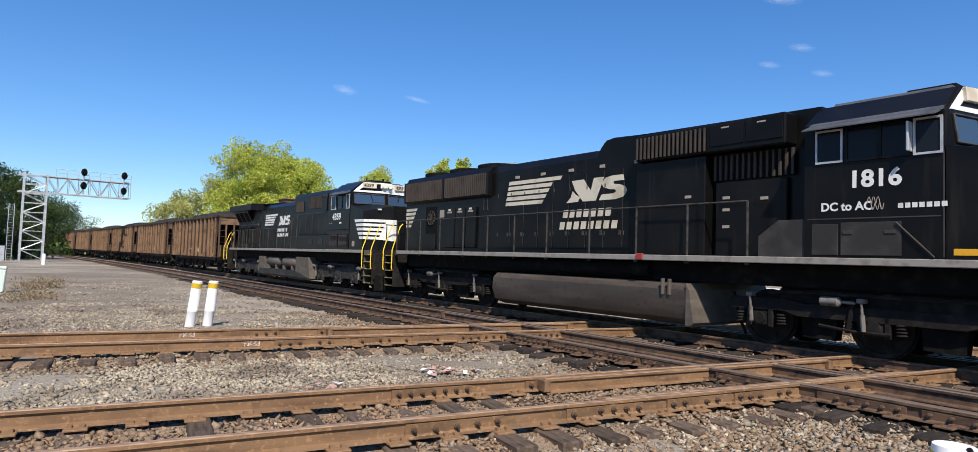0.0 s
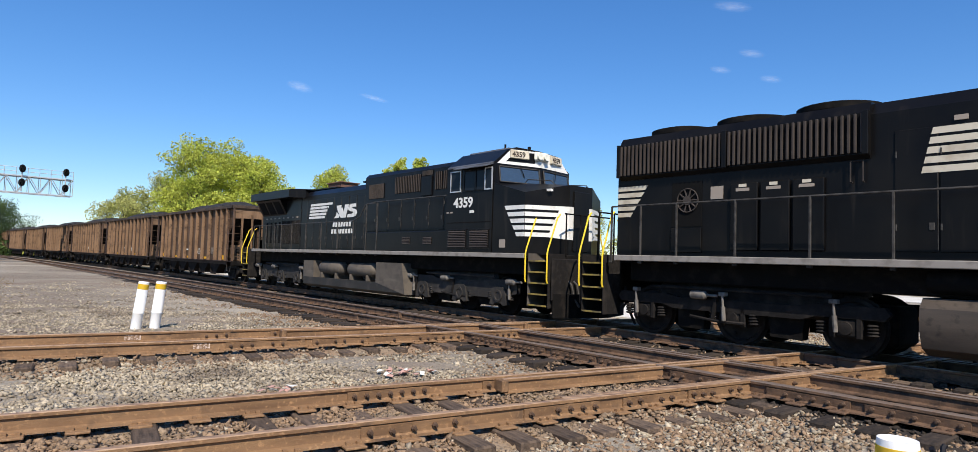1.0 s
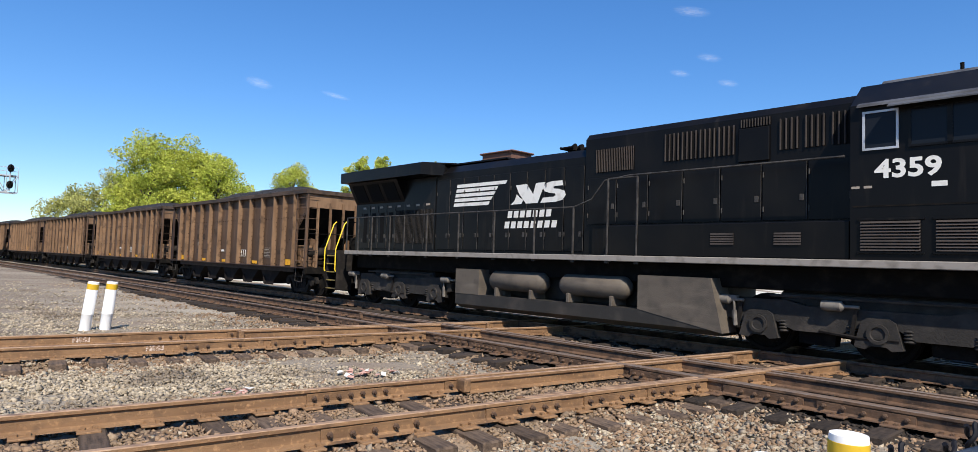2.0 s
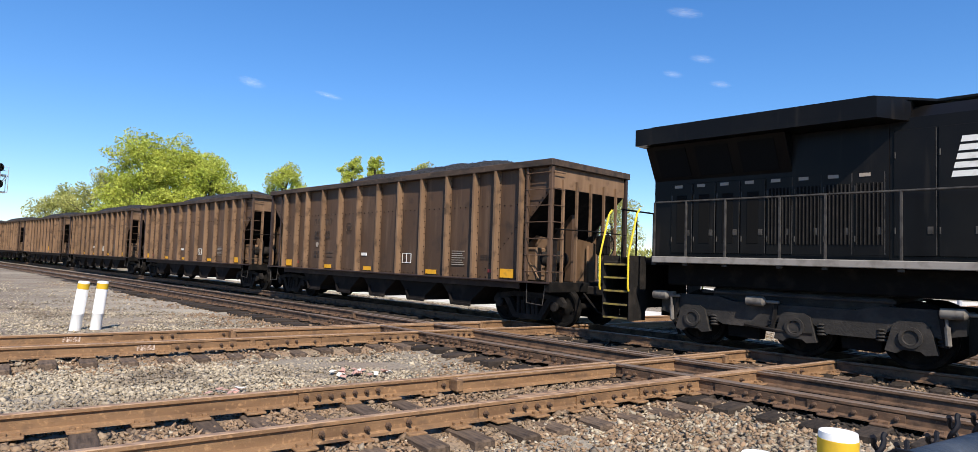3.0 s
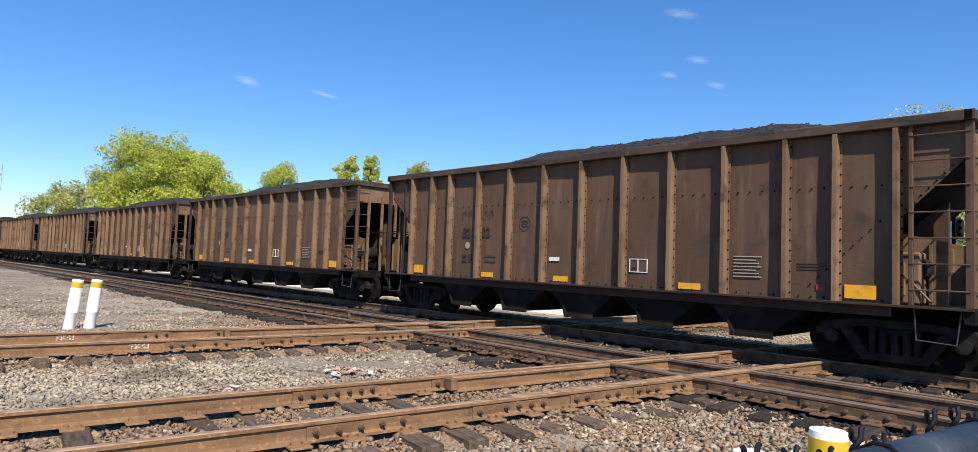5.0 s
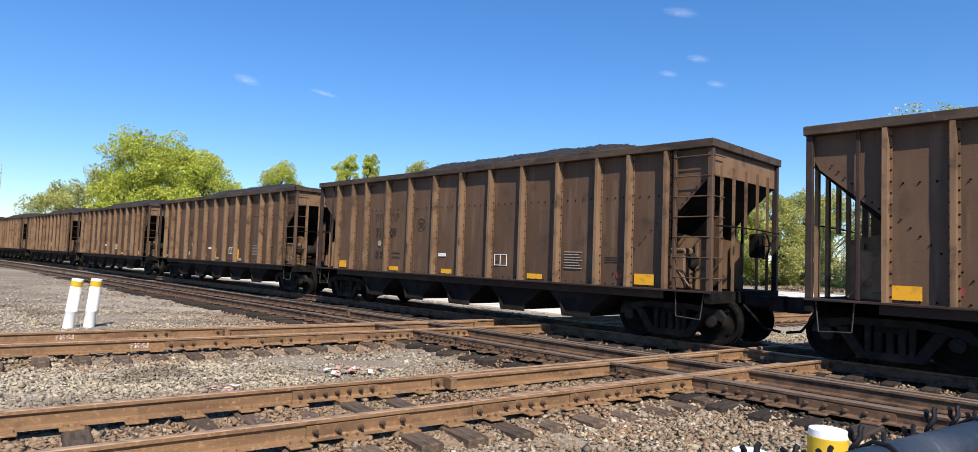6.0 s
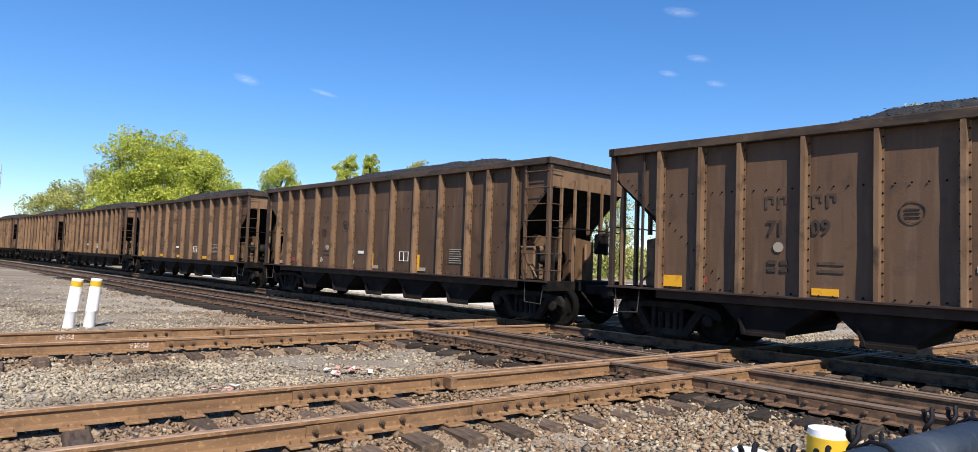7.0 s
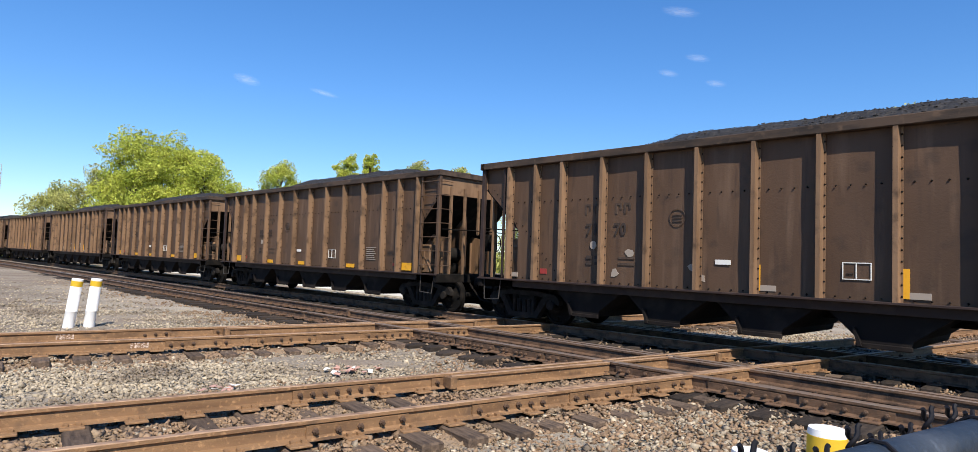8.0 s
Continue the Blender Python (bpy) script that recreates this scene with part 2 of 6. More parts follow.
    def lathe(self, profile, at, axis="y", seg=24, slot=0):
        """Rings (radius, along) round an axis through at."""
        vs, fs = [], []
        for r, a in profile:
            for j in range(seg):
                c, s = r * math.cos(2 * math.pi * j / seg), r * math.sin(2 * math.pi * j / seg)
                q = {"y": (c, a, s), "x": (a, c, s), "z": (c, s, a)}[axis]
                vs.append((at[0] + q[0], at[1] + q[1], at[2] + q[2]))
        for i in range(len(profile) - 1):
            fs += [(i * seg + j, i * seg + (j + 1) % seg, (i + 1) * seg + (j + 1) % seg, (i + 1) * seg + j) for j in range(seg)]
        e = (len(profile) - 1) * seg
        fs += [tuple(range(seg)), tuple(range(e, e + seg))]
        return self.add(vs, fs, slot)

    def data(self, name, mats, smooth=False):
        me = bpy.data.meshes.new(name)
        me.from_pydata(self.v, [], self.f)
        for q in mats if isinstance(mats, (list, tuple)) else [mats]:
            me.materials.append(q)
        if any(self.m):
            me.polygons.foreach_set("material_index", self.m)
        bm = bmesh.new()
        bm.from_mesh(me)
        bmesh.ops.recalc_face_normals(bm, faces=bm.faces[:])
        bm.to_mesh(me)
        bm.free()
        if smooth:
            me.shade_smooth()
            me.set_sharp_from_angle(angle=radians(38))
        return me


def part(name, mesh, mat, parent, label="", smooth=False, at=None):
    """Links a mesh as one object under a thing or a part."""
    ob = new(name, mesh.data(name, mat, smooth))
    ob.parent = parent
    if at is not None:
        ob.matrix_basis = at
    return tagged(ob, label) if label else ob


def thing(name, label, category, at=None, group="", kind=""):
    ob = new(name)
    if at is not None:
        ob.matrix_basis = at
    return tagged(ob, label, category, group, kind)


# ---- plan ----
GAUGE = 1.505
TH_A, TH_B, BEND = -0.8029, 0.6260, -0.0005
A_NEAR, A_FAR, B_NEAR, C_NEAR = 8.45, 12.206, 5.714, 11.964
OFF0 = 13.0
SPEED = 12.05


def on_a(s, off):
    """Place and heading on the main line: s metres along it, off metres from the camera's side."""
    h = TH_A + (BEND * s if s < 0 else 0.0)
    if s < 0:
        x = (math.sin(h) - math.sin(TH_A)) / BEND
        y = (-math.cos(h) + math.cos(TH_A)) / BEND
    else:
        x, y = s * math.cos(TH_A), s * math.sin(TH_A)
    x, y = x - math.sin(TH_A) * OFF0, y + math.cos(TH_A) * OFF0
    return x - math.sin(h) * (off - OFF0), y + math.cos(h) * (off - OFF0), h


def on_b(s, off):
    return s * math.cos(TH_B) - off * math.sin(TH_B), s * math.sin(TH_B) + off * math.cos(TH_B), TH_B
# ---- ground ----
def ground():
    """One sheet to the horizon, finer near the tracks, gently uneven."""
    xs = sorted({*np.round(np.arange(-30, 40.1, 0.5), 2), *np.arange(-160, 200, 10.0), -4000, -1500, -600, -300, 300, 600, 1500, 4000})
    ys = sorted({*np.round(np.arange(-8, 40.1, 0.5), 2), *np.arange(-100, 240, 10.0), -4000, -1500, -500, 300, 600, 1500, 4000})
    m = Mesh()
    for y in ys:
        for x in xs:
            d = math.hypot(x, y)
            far = max(0.0, min(1.0, (d - 30) / 60))
            z = -0.30 + 0.045 * noise.noise((x * 0.6, y * 0.6, 0)) + 0.03 * noise.noise((x * 2.3, y * 2.3, 4)) + far * 0.12
            m.v.append((x, y, z))
    n = len(xs)
    for j in range(len(ys) - 1):
        for i in range(n - 1):
            m.f.append((j * n + i, j * n + i + 1, (j + 1) * n + i + 1, (j + 1) * n + i))
    m.m = [0] * len(m.f)
    return tagged(new("ground", m.data("ground", M_GRAVEL)), "pale grey-brown crushed stone and gravel yard", "ground", kind="structure")


def bed(name, fn, near, s0, s1, mat, step=1.5):
    """The raised strip of stones under one track."""
    outline = [(-1.0, -0.37), (-0.62, -0.325), (-0.30, -0.262), (GAUGE + 0.30, -0.262), (GAUGE + 0.62, -0.325), (GAUGE + 1.0, -0.37)]
    m = Mesh()
    n = int((s1 - s0) / step)
    for i in range(n + 1):
        s = s0 + (s1 - s0) * i / n
        for o, z in outline:
            x, y, h = fn(s, near + o)
            m.v.append((x, y, z + 0.02 * noise.noise((x * 1.7, y * 1.7, 2))))
    k = len(outline)
    for i in range(n):
        for j in range(k - 1):
            m.f.append((i * k + j, i * k + j + 1, (i + 1) * k + j + 1, (i + 1) * k + j))
    m.m = [0] * len(m.f)
    return tagged(new(name, m.data(name, mat)), "rust-stained stone bed under the crossing tracks", "ballast", kind="structure")


M_ROAD = material("pale_worn_concrete", (0.66, 0.63, 0.56), 0.9, spots=[(0.6, (0.5, 0.47, 0.41), 0.45, 0.7, 5), (9, (0.4, 0.37, 0.32), 0.58, 0.8, 4)], bump=0.03, bump_scale=20)


def service_road(name, near, far, s0, s1):
    """A slab of pale concrete lying along the line beyond the train, a few centimetres proud of the ground."""
    m = Mesh()
    n = int((s1 - s0) / 4)
    for i in range(n + 1):
        s = s0 + (s1 - s0) * i / n
        for o, z in ((near, -0.6), (near, -0.235), (far, -0.235), (far, -0.6)):
            x, y, h = on_a(s, o)
            m.v.append((x, y, z))
    for i in range(n):
        for j in range(3):
            m.f.append((i * 4 + j, i * 4 + j + 1, i * 4 + j + 5, i * 4 + j + 4))
    m.f += [(0, 1, 2, 3), (n * 4 + 3, n * 4 + 2, n * 4 + 1, n * 4)]
    m.m = [0] * len(m.f)
    return tagged(new(name, m.data(name, M_ROAD)), "pale sunlit concrete service road beyond the main line", "road", kind="structure")


RAIL = [(0.030, 0.0), (0.037, -0.008), (0.037, -0.038), (0.010, -0.052), (0.009, -0.150), (0.072, -0.168), (0.075, -0.185)]
RAIL = RAIL + [(-a, b) for a, b in RAIL[::-1]]


def rail(parent, fn, off, s0, s1, mats, drop=0.0, step=2.0, name="rail", label=""):
    m = Mesh()
    n = max(1, int((s1 - s0) / step))
    k = len(RAIL)
    for i in range(n + 1):
        s = s0 + (s1 - s0) * i / n
        for a, b in RAIL:
            x, y, h = fn(s, off + a)
            m.v.append((x, y, b - drop))
    for i in range(n):
        for j in range(k):
            q = (j + 1) % k
            m.f.append((i * k + j, i * k + q, (i + 1) * k + q, (i + 1) * k + j))
            m.m.append(1 if j in (k - 1, 0, k - 2) else 0)
    m.f += [tuple(range(k))[::-1], tuple(range(n * k, n * k + k))]
    m.m += [0, 0]
    return part(name, m, mats, parent, label)


def along(fn, s, off, z=0.0):
    x, y, h = fn(s, off)
    return pose(x, y, z, 0, 0, math.degrees(h))


def track(name, fn, near, s0, s1, mats, drop, tie_s, bar_s, guard, label, dark):
    """Two rails on timber ties, with guard rails, joint bars and their bolts."""
    t = tagged(new(name), label, "railway track", kind="structure")
    for o in (0.0, GAUGE):
        rail(t, fn, near + o, s0, s1, mats, drop)
    for g0, g1 in guard:
        rail(t, fn, near + 0.135, g0, g1, mats, drop + 0.012, 1.0, "guard_rail")
        rail(t, fn, near + GAUGE - 0.135, g0, g1, mats, drop + 0.012, 1.0, "guard_rail")
        for o in (0.067, GAUGE - 0.067):
            n = int((g1 - g0) / 0.9)
            for i in range(n):
                q = part("filler_block", Mesh().soft(-0.22, 0.22, -0.055, 0.055, -0.16, -0.058, 0.01), mats[0], t, at=along(fn, g0 + 0.5 + 0.9 * i, near + o, -drop))
        # heel blocks where the guard rails end
        for e in (g0, g1):
            for o in (0.10, GAUGE - 0.10):
                part("end_block", Mesh().soft(-0.05, 0.05, -0.13, 0.13, -0.175, -0.02, 0.012), mats[0], t, at=along(fn, e, near + o, -drop))
    tie = Mesh().soft(-0.115, 0.115, -0.62, GAUGE + 0.62, -0.36, -0.192, 0.018).data("tie", M_TIE_DARK if dark else M_TIE)
    plate = Mesh().soft(-0.10, 0.10, -0.20, 0.20, -0.198, -0.174, 0.006).box(-0.07, -0.03, 0.075, 0.125, -0.175, -0.148).box(0.03, 0.07, -0.125, -0.075, -0.175, -0.148).box(-0.07, -0.03, -0.125, -0.075, -0.175, -0.148).data("tie_plate", mats[0])
    rnd = random.Random(len(name) + 5)
    s = tie_s[0]
    while s < tie_s[1]:
        q = new("tie", tie)
        q.parent = t
        q.matrix_basis = along(fn, s, near, rnd.uniform(-0.045, 0.0)) @ pose(0, rnd.uniform(-0.16, 0.10), 0, 0, 0, rnd.uniform(-2, 2))
        for o in (0.0, GAUGE):
            q = new("tie_plate", plate)
            q.parent = t
            q.matrix_basis = along(fn, s, near + o)
        s += 0.53 + rnd.uniform(-0.03, 0.03)
    bar = Mesh().prism([(-0.012, -0.05), (-0.035, -0.058), (-0.030, -0.146), (-0.060, -0.166), (-0.012, -0.162)], -0.52, 0.52, "x").data("joint_bar", mats[0])
    bolt = Mesh()
    bolt.lathe([(0.030, 0.0), (0.030, -0.026), (0.018, -0.030), (0.016, -0.062)], (0, 0, 0), "y", 6)
    bolt = bolt.data("bolt", M_RAIL_DARK)
    for s, o, bolts in bar_s:
        q = new("joint_bar", bar)
        q.parent = t
        q.matrix_basis = along(fn, s, near + o, -drop)
        for i in range(bolts):
            if rnd.random() < 0.2:
                continue
            w = new("bolt", bolt)
            w.parent = t
            w.matrix_basis = along(fn, s - 0.44 + 0.88 * i / max(1, bolts - 1), near + o - 0.031, -0.105 - drop + rnd.uniform(-0.012, 0.012))
    return t


ground()
bed("ballast_b", on_b, B_NEAR, -40, 60, M_BALLAST_BROWN)
bed("ballast_c", on_b, C_NEAR, -40, 60, M_BALLAST_BROWN)
bed("ballast_a_near", on_a, A_NEAR, -170, 60, M_BALLAST_DARK)
bed("ballast_a_far", on_a, A_FAR, -170, 60, M_BALLAST_DARK)
service_road("road_near_line", 17.4, 22.5, -140, -11.5)
service_road("road_by_wood", 46, 58, -60, 30)
RUST, DARKRAIL = (M_RAIL, M_RAIL_TOP_RUST), (M_RAIL_DARK, M_RAIL_TOP)
F = GAUGE
BARS_B = [(2.7, 0, 5), (4.5, 0, 6), (5.9, 0, 6), (7.0, 0, 6), (8.5, 0, 7), (9.85, 0, 5), (3.1, F, 7), (4.9, F, 5), (5.9, F, 6), (6.85, F, 6), (8.25, F, 7), (9.65, F, 5), (12.3, 0, 6), (13.8, 0, 6), (12.0, F, 6), (13.6, F, 6)]
BARS_C = [(2.6, 0, 6), (4.1, 0, 6), (5.2, 0, 5), (6.2, 0, 6), (7.6, 0, 7), (8.9, 0, 5), (1.9, F, 6), (3.7, F, 6), (5.0, F, 5), (6.0, F, 6), (7.4, F, 7), (8.7, F, 5)]
BARS_A = [(-14.0, 0, 6), (-11.6, 0, 7), (-10.1, 0, 7), (-9.0, 0, 9), (-7.8, 0, 9), (-6.7, 0, 6), (-5.3, 0, 7), (-3.8, 0, 6), (-2.6, 0, 5), (-0.8, 0, 5), (-13.2, F, 6), (-11.2, F, 7), (-9.6, F, 9), (-8.2, F, 11), (-6.8, F, 7), (-5.3, F, 6), (-3.9, F, 6), (-2.6, F, 5)]
track("track_b", on_b, B_NEAR, -40, 60, RUST, 0.0, (-3.2, 26), BARS_B, [(4.6, 10.25)], "rust-brown crossing track on weathered timber ties", False)
track("track_c", on_b, C_NEAR, -40, 60, RUST, 0.0, (-6, 26), BARS_C, [(3.4, 9.3)], "rust-brown farther crossing track on timber ties", False)
track("track_a_near", on_a, A_NEAR, -170, 60, DARKRAIL, 0.004, (-30, 12), BARS_A, [(-15.5, -1.2)], "dark main-line track with worn rail heads", True)
track("track_a_far", on_a, A_FAR, -170, 60, DARKRAIL, 0.004, (-24, 12), [], [(-15.5, -2)], "dark main-line track under the train", True)
# ---- coal hopper ----
RIBS = [6.19, 5.32, 4.52, 3.41, 2.30, 1.20, 0.10, -1.00, -2.12, -3.23, -4.35, -5.11, -5.99]
HL = 7.175


def wheelset(parent, x, r, mat=None, name="wheelset"):
    """Two flanged wheels on their axle; its own pose turns about the axle."""
    m = Mesh()
    for y in (-1, 1):
        prof = [(0.07, 0.60), (0.13, 0.60), (0.14, 0.67), (r * 0.55, 0.70), (r * 0.84, 0.685), (r * 0.86, 0.665), (r + 0.028, 0.675), (r + 0.028, 0.70), (r, 0.715), (r - 0.006, 0.805), (r * 0.86, 0.808), (r * 0.82, 0.765), (r * 0.5, 0.755), (0.16, 0.80), (0.13, 0.85), (0.07, 0.85)]
        m.lathe([(a, b * y) for a, b in prof], (0, 0, 0), "y", 28)
        for k in range(4):
            a = k * math.pi / 2 + 0.4
            m.lathe([(0.035, 0.77 * y), (0.035, 0.80 * y)], (0.30 * r / 0.457 * math.cos(a), 0, 0.30 * r / 0.457 * math.sin(a)), "y", 8)
    m.lathe([(0.075, -0.98), (0.085, -0.6), (0.085, 0.6), (0.075, 0.98)], (0, 0, 0), "y", 14)
    return part(name, m, mat or M_UNDER, parent, smooth=True, at=pose(x, 0, r))


def freight_truck(parent, x):
    """Cast side frames with spring nests, a bolster, an added light block and two wheelsets."""
    t = Mesh()
    for y in (-1, 1):
        a, b = sorted((y * 0.93, y * 1.07))
        t.prism([(-1.16, 0.58), (-1.05, 0.70), (-0.45, 0.78), (0.45, 0.78), (1.05, 0.70), (1.16, 0.58), (1.16, 0.47), (1.03, 0.50), (0.78, 0.60), (0.5, 0.66), (-0.5, 0.66), (-0.78, 0.60), (-1.03, 0.50), (-1.16, 0.47)], a, b)
        t.prism([(-0.80, 0.60), (-0.62, 0.62), (-0.36, 0.24), (0.36, 0.24), (0.62, 0.62), (0.80, 0.60), (0.46, 0.12), (-0.46, 0.12)], a, b)
        for sx in (-1, 1):
            t.soft(sx * 0.36, sx * 0.27, a, b, 0.22, 0.70, 0.02)
            t.lathe([(0.06, 0), (0.11, 0.01), (0.115, 0.07), (0.09, 0.10)], (sx * 0.914, y * 1.05 - (0.0 if y > 0 else 0.10), 0.47), "y", 14)
        for k in range(3):
            t.rod([(-0.17 + 0.17 * k, y * 1.0, 0.24), (-0.17 + 0.17 * k, y * 1.0, 0.56)], 0.062, 8)
        t.soft(-0.24, 0.24, y * 0.9 - 0.06, y * 0.9 + 0.22 * (1 if y > 0 else -0.2), 0.54, 0.70, 0.03)
    t.soft(-0.22, 0.22, -0.95, 0.95, 0.52, 0.76, 0.04)
    # added black box that hides the sunlit ground behind the truck
    part("light_block", Mesh().soft(-0.74, 0.74, -0.66, 0.66, 0.20, 0.56, 0.03), M_UNDER, parent, at=pose(x, 0, 0))
    q = part("truck_frame", t, M_TRUCK, parent, at=pose(x, 0, 0))
    for sx in (-0.914, 0.914):
        wheelset(parent, x + sx, 0.457)
    return q


def coal_hopper(turned=False):
    ribs = [-x for x in RIBS[::-1]] if turned else RIBS
    h = thing("coal_hopper", "rust-brown ribbed steel coal hopper heaped with coal, rolling in the train", "hopper car", group="coal train")
    # side sheets with their slanted ends
    for y in (-1, 1):
        m = Mesh()
        nx, nz = 96, 14
        for side in (1.435, 1.415):
            for j in range(nz + 1):
                z = 1.06 + 2.74 * j / nz
                e = min(1.0, max(0.0, (z - 2.32) / 0.98))
                a, b = -5.95 - 1.145 * e, 6.15 + 0.945 * e
                for i in range(nx + 1):
                    x = a + (b - a) * i / nx
                    dent = 0.016 * noise.noise((x * 0.9, z * 1.3, 3 + y)) + 0.007 * noise.noise((x * 2.6, z * 2.2, 8 + y))
                    m.v.append((x, y * (side + dent - 0.014), z))
        k, w = nx + 1, (nx + 1) * (nz + 1)
        for j in range(nz):
            for i in range(nx):
                q = j * k + i
                m.f += [(q, q + 1, q + k + 1, q + k), (w + q, w + q + k, w + q + k + 1, w + q + 1)]
        for j in range(nz):
            for q in (j * k, j * k + nx):
                m.f.append((q, q + k, w + q + k, w + q))
        for i in range(nx):
            for q in (i, nz * k + i):
                m.f.append((q, w + q, w + q + 1, q + 1))
        m.m = [0] * len(m.f)
        part("side_sheet", m, M_HOPPER, h, smooth=True)
        m = Mesh()
        m.soft(-HL, HL, *sorted((y * 1.40, y * 1.60)), 3.79, 3.95, 0.012)
        part("top_chord", m, M_CHORD, h)
        m = Mesh()
        m.soft(-HL, HL, *sorted((y * 1.38, y * 1.60)), 1.02, 1.06, 0.006)
        m.soft(-6.1, 6.1, *sorted((y * 1.38, y * 1.42)), 0.86, 1.02, 0.006)
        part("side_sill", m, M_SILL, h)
        for x in ribs:
            m = Mesh()
            m.prism([(x - 0.075, y * 1.436), (x + 0.075, y * 1.436), (x + 0.075, y * 1.45), (x + 0.042, y * 1.45), (x + 0.036, y * 1.592), (x - 0.036, y * 1.592), (x - 0.042, y * 1.45), (x - 0.075, y * 1.45)], 1.06, 3.79, "z")
            part("side_rib", m, M_HOPPER_RIB, h)
        rv = Mesh()

        def rivet(x, z, d):
            rv.add([(x - 0.021, d, z), (x + 0.021, d, z), (x, d, z - 0.021), (x, d, z + 0.021), (x, d + 0.024 * y, z)], [(0, 2, 4), (2, 1, 4), (1, 3, 4), (3, 0, 4)])
        for i, x in enumerate(ribs):
            for k in range(15):
                for sx in (-0.058, 0.058):
                    rivet(x + sx, 1.15 + 0.18 * k, y * 1.45)
            if i:
                a, b = ribs[i], ribs[i - 1]
                n = int((b - a) / 0.19)
                for k in range(1, n):
                    rivet(a + (b - a) * k / n, 2.92, y * 1.435)
                    rivet(a + (b - a) * k / n, 1.10, y * 1.435)
        for k in range(9):
            rivet(5.95 - 0.13 * k, 2.35 - 0.13 * k, y * 1.436)
            rivet(-5.8 + 0.13 * k, 2.35 - 0.13 * k, y * 1.436)
            rivet(6.2 + 0.1 * k, 2.42 + 0.106 * k, y * 1.436)
            rivet(-6.0 - 0.1 * k, 2.42 + 0.106 * k, y * 1.436)
        tagged(part("rivets", rv, M_UNDER, h), kind="stuff")
    # end slope sheets, end plates and posts
    for e in (-1, 1):
        m = Mesh()
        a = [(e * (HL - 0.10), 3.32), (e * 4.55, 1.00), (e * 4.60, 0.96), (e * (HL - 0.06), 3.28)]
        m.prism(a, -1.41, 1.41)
        # near black instead of car brown: the underside's shade is in the colour
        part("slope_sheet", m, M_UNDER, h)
        m = Mesh().soft(*sorted((e * (HL - 0.10), e * (HL - 0.06))), -1.45, 1.45, 3.28, 3.80, 0.008)
        part("end_plate", m, M_HOPPER_RIB, h)
        part("end_chord", Mesh().soft(*sorted((e * (HL - 0.12), e * (HL + 0.03))), -1.60, 1.60, 3.79, 3.95, 0.012), M_CHORD, h)
        for y in (-1.5, 1.5):
            # posts at corners without a ladder take the darker brown
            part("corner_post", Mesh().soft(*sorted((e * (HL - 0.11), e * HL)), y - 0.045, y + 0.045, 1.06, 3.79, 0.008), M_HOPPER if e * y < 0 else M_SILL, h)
            ladder = e * y < 0
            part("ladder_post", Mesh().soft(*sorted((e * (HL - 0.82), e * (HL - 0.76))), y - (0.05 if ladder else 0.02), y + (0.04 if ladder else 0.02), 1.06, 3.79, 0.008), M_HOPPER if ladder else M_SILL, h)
            for k in range(7 if ladder else 0):
                part("ladder_rung", Mesh().rod([(e * (HL - 0.80), y * 1.035, 1.30 + 0.39 * k), (e * (HL - 0.04), y * 1.035, 1.30 + 0.39 * k)], 0.012, 6), M_HOPPER, h)
                part("ladder_rung", Mesh().rod([(e * (HL + 0.01), y, 1.30 + 0.39 * k), (e * (HL + 0.01), y * 0.72, 1.30 + 0.39 * k)], 0.012, 6), M_HOPPER, h)
            part("stirrup_step", Mesh().rod([(e * (HL - 0.75), y, 1.03), (e * (HL - 0.72), y * 1.02, 0.55), (e * (HL - 0.22), y * 1.02, 0.52), (e * (HL - 0.16), y, 1.03)], 0.014, 6), M_DUSTRAIL, h)
        for y in (-1.07, -0.55, 0.0, 0.55, 1.07):
            part("end_post", Mesh().prism([(e * (HL - 0.06), y - 0.055), (e * HL, y - 0.055), (e * HL, y - 0.04), (e * (HL - 0.045), y - 0.04), (e * (HL - 0.045), y + 0.055), (e * (HL - 0.06), y + 0.055)], 1.06 if abs(y) > 0.3 else 2.2, 3.5, "z"), M_HOPPER_RIB, h)
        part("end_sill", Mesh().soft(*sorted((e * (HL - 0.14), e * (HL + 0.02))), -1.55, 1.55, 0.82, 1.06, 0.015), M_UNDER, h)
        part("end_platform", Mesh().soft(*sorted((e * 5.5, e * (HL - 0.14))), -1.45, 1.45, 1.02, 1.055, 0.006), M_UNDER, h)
        # tan instead of car brown: sunlight on the end equipment is in the colour
        part("valve_box", Mesh().soft(*sorted((e * 5.55, e * 6.45)), -1.22, -0.86, 1.06, 1.88, 0.03).soft(*sorted((e * 5.75, e * 6.25)), -1.26, -1.22, 1.2, 1.7, 0.012), M_HOPPER_RIB, h)
        part("end_bulkhead", Mesh().soft(*sorted((e * 5.30, e * 5.34)), -1.35, 1.35, 1.055, 1.64, 0.005).soft(*sorted((e * 5.34, e * 6.6)), -0.05, 0.05, 1.055, 2.75, 0.01), M_HOPPER, h)
        for y in (-0.78, 0.78):
            g = Mesh().prism([(e * 5.2, 1.06), (e * 6.72, 1.06), (e * 6.72, 2.05), (e * 6.05, 2.20), (e * 5.2, 1.50)], y - 0.015, y + 0.015)
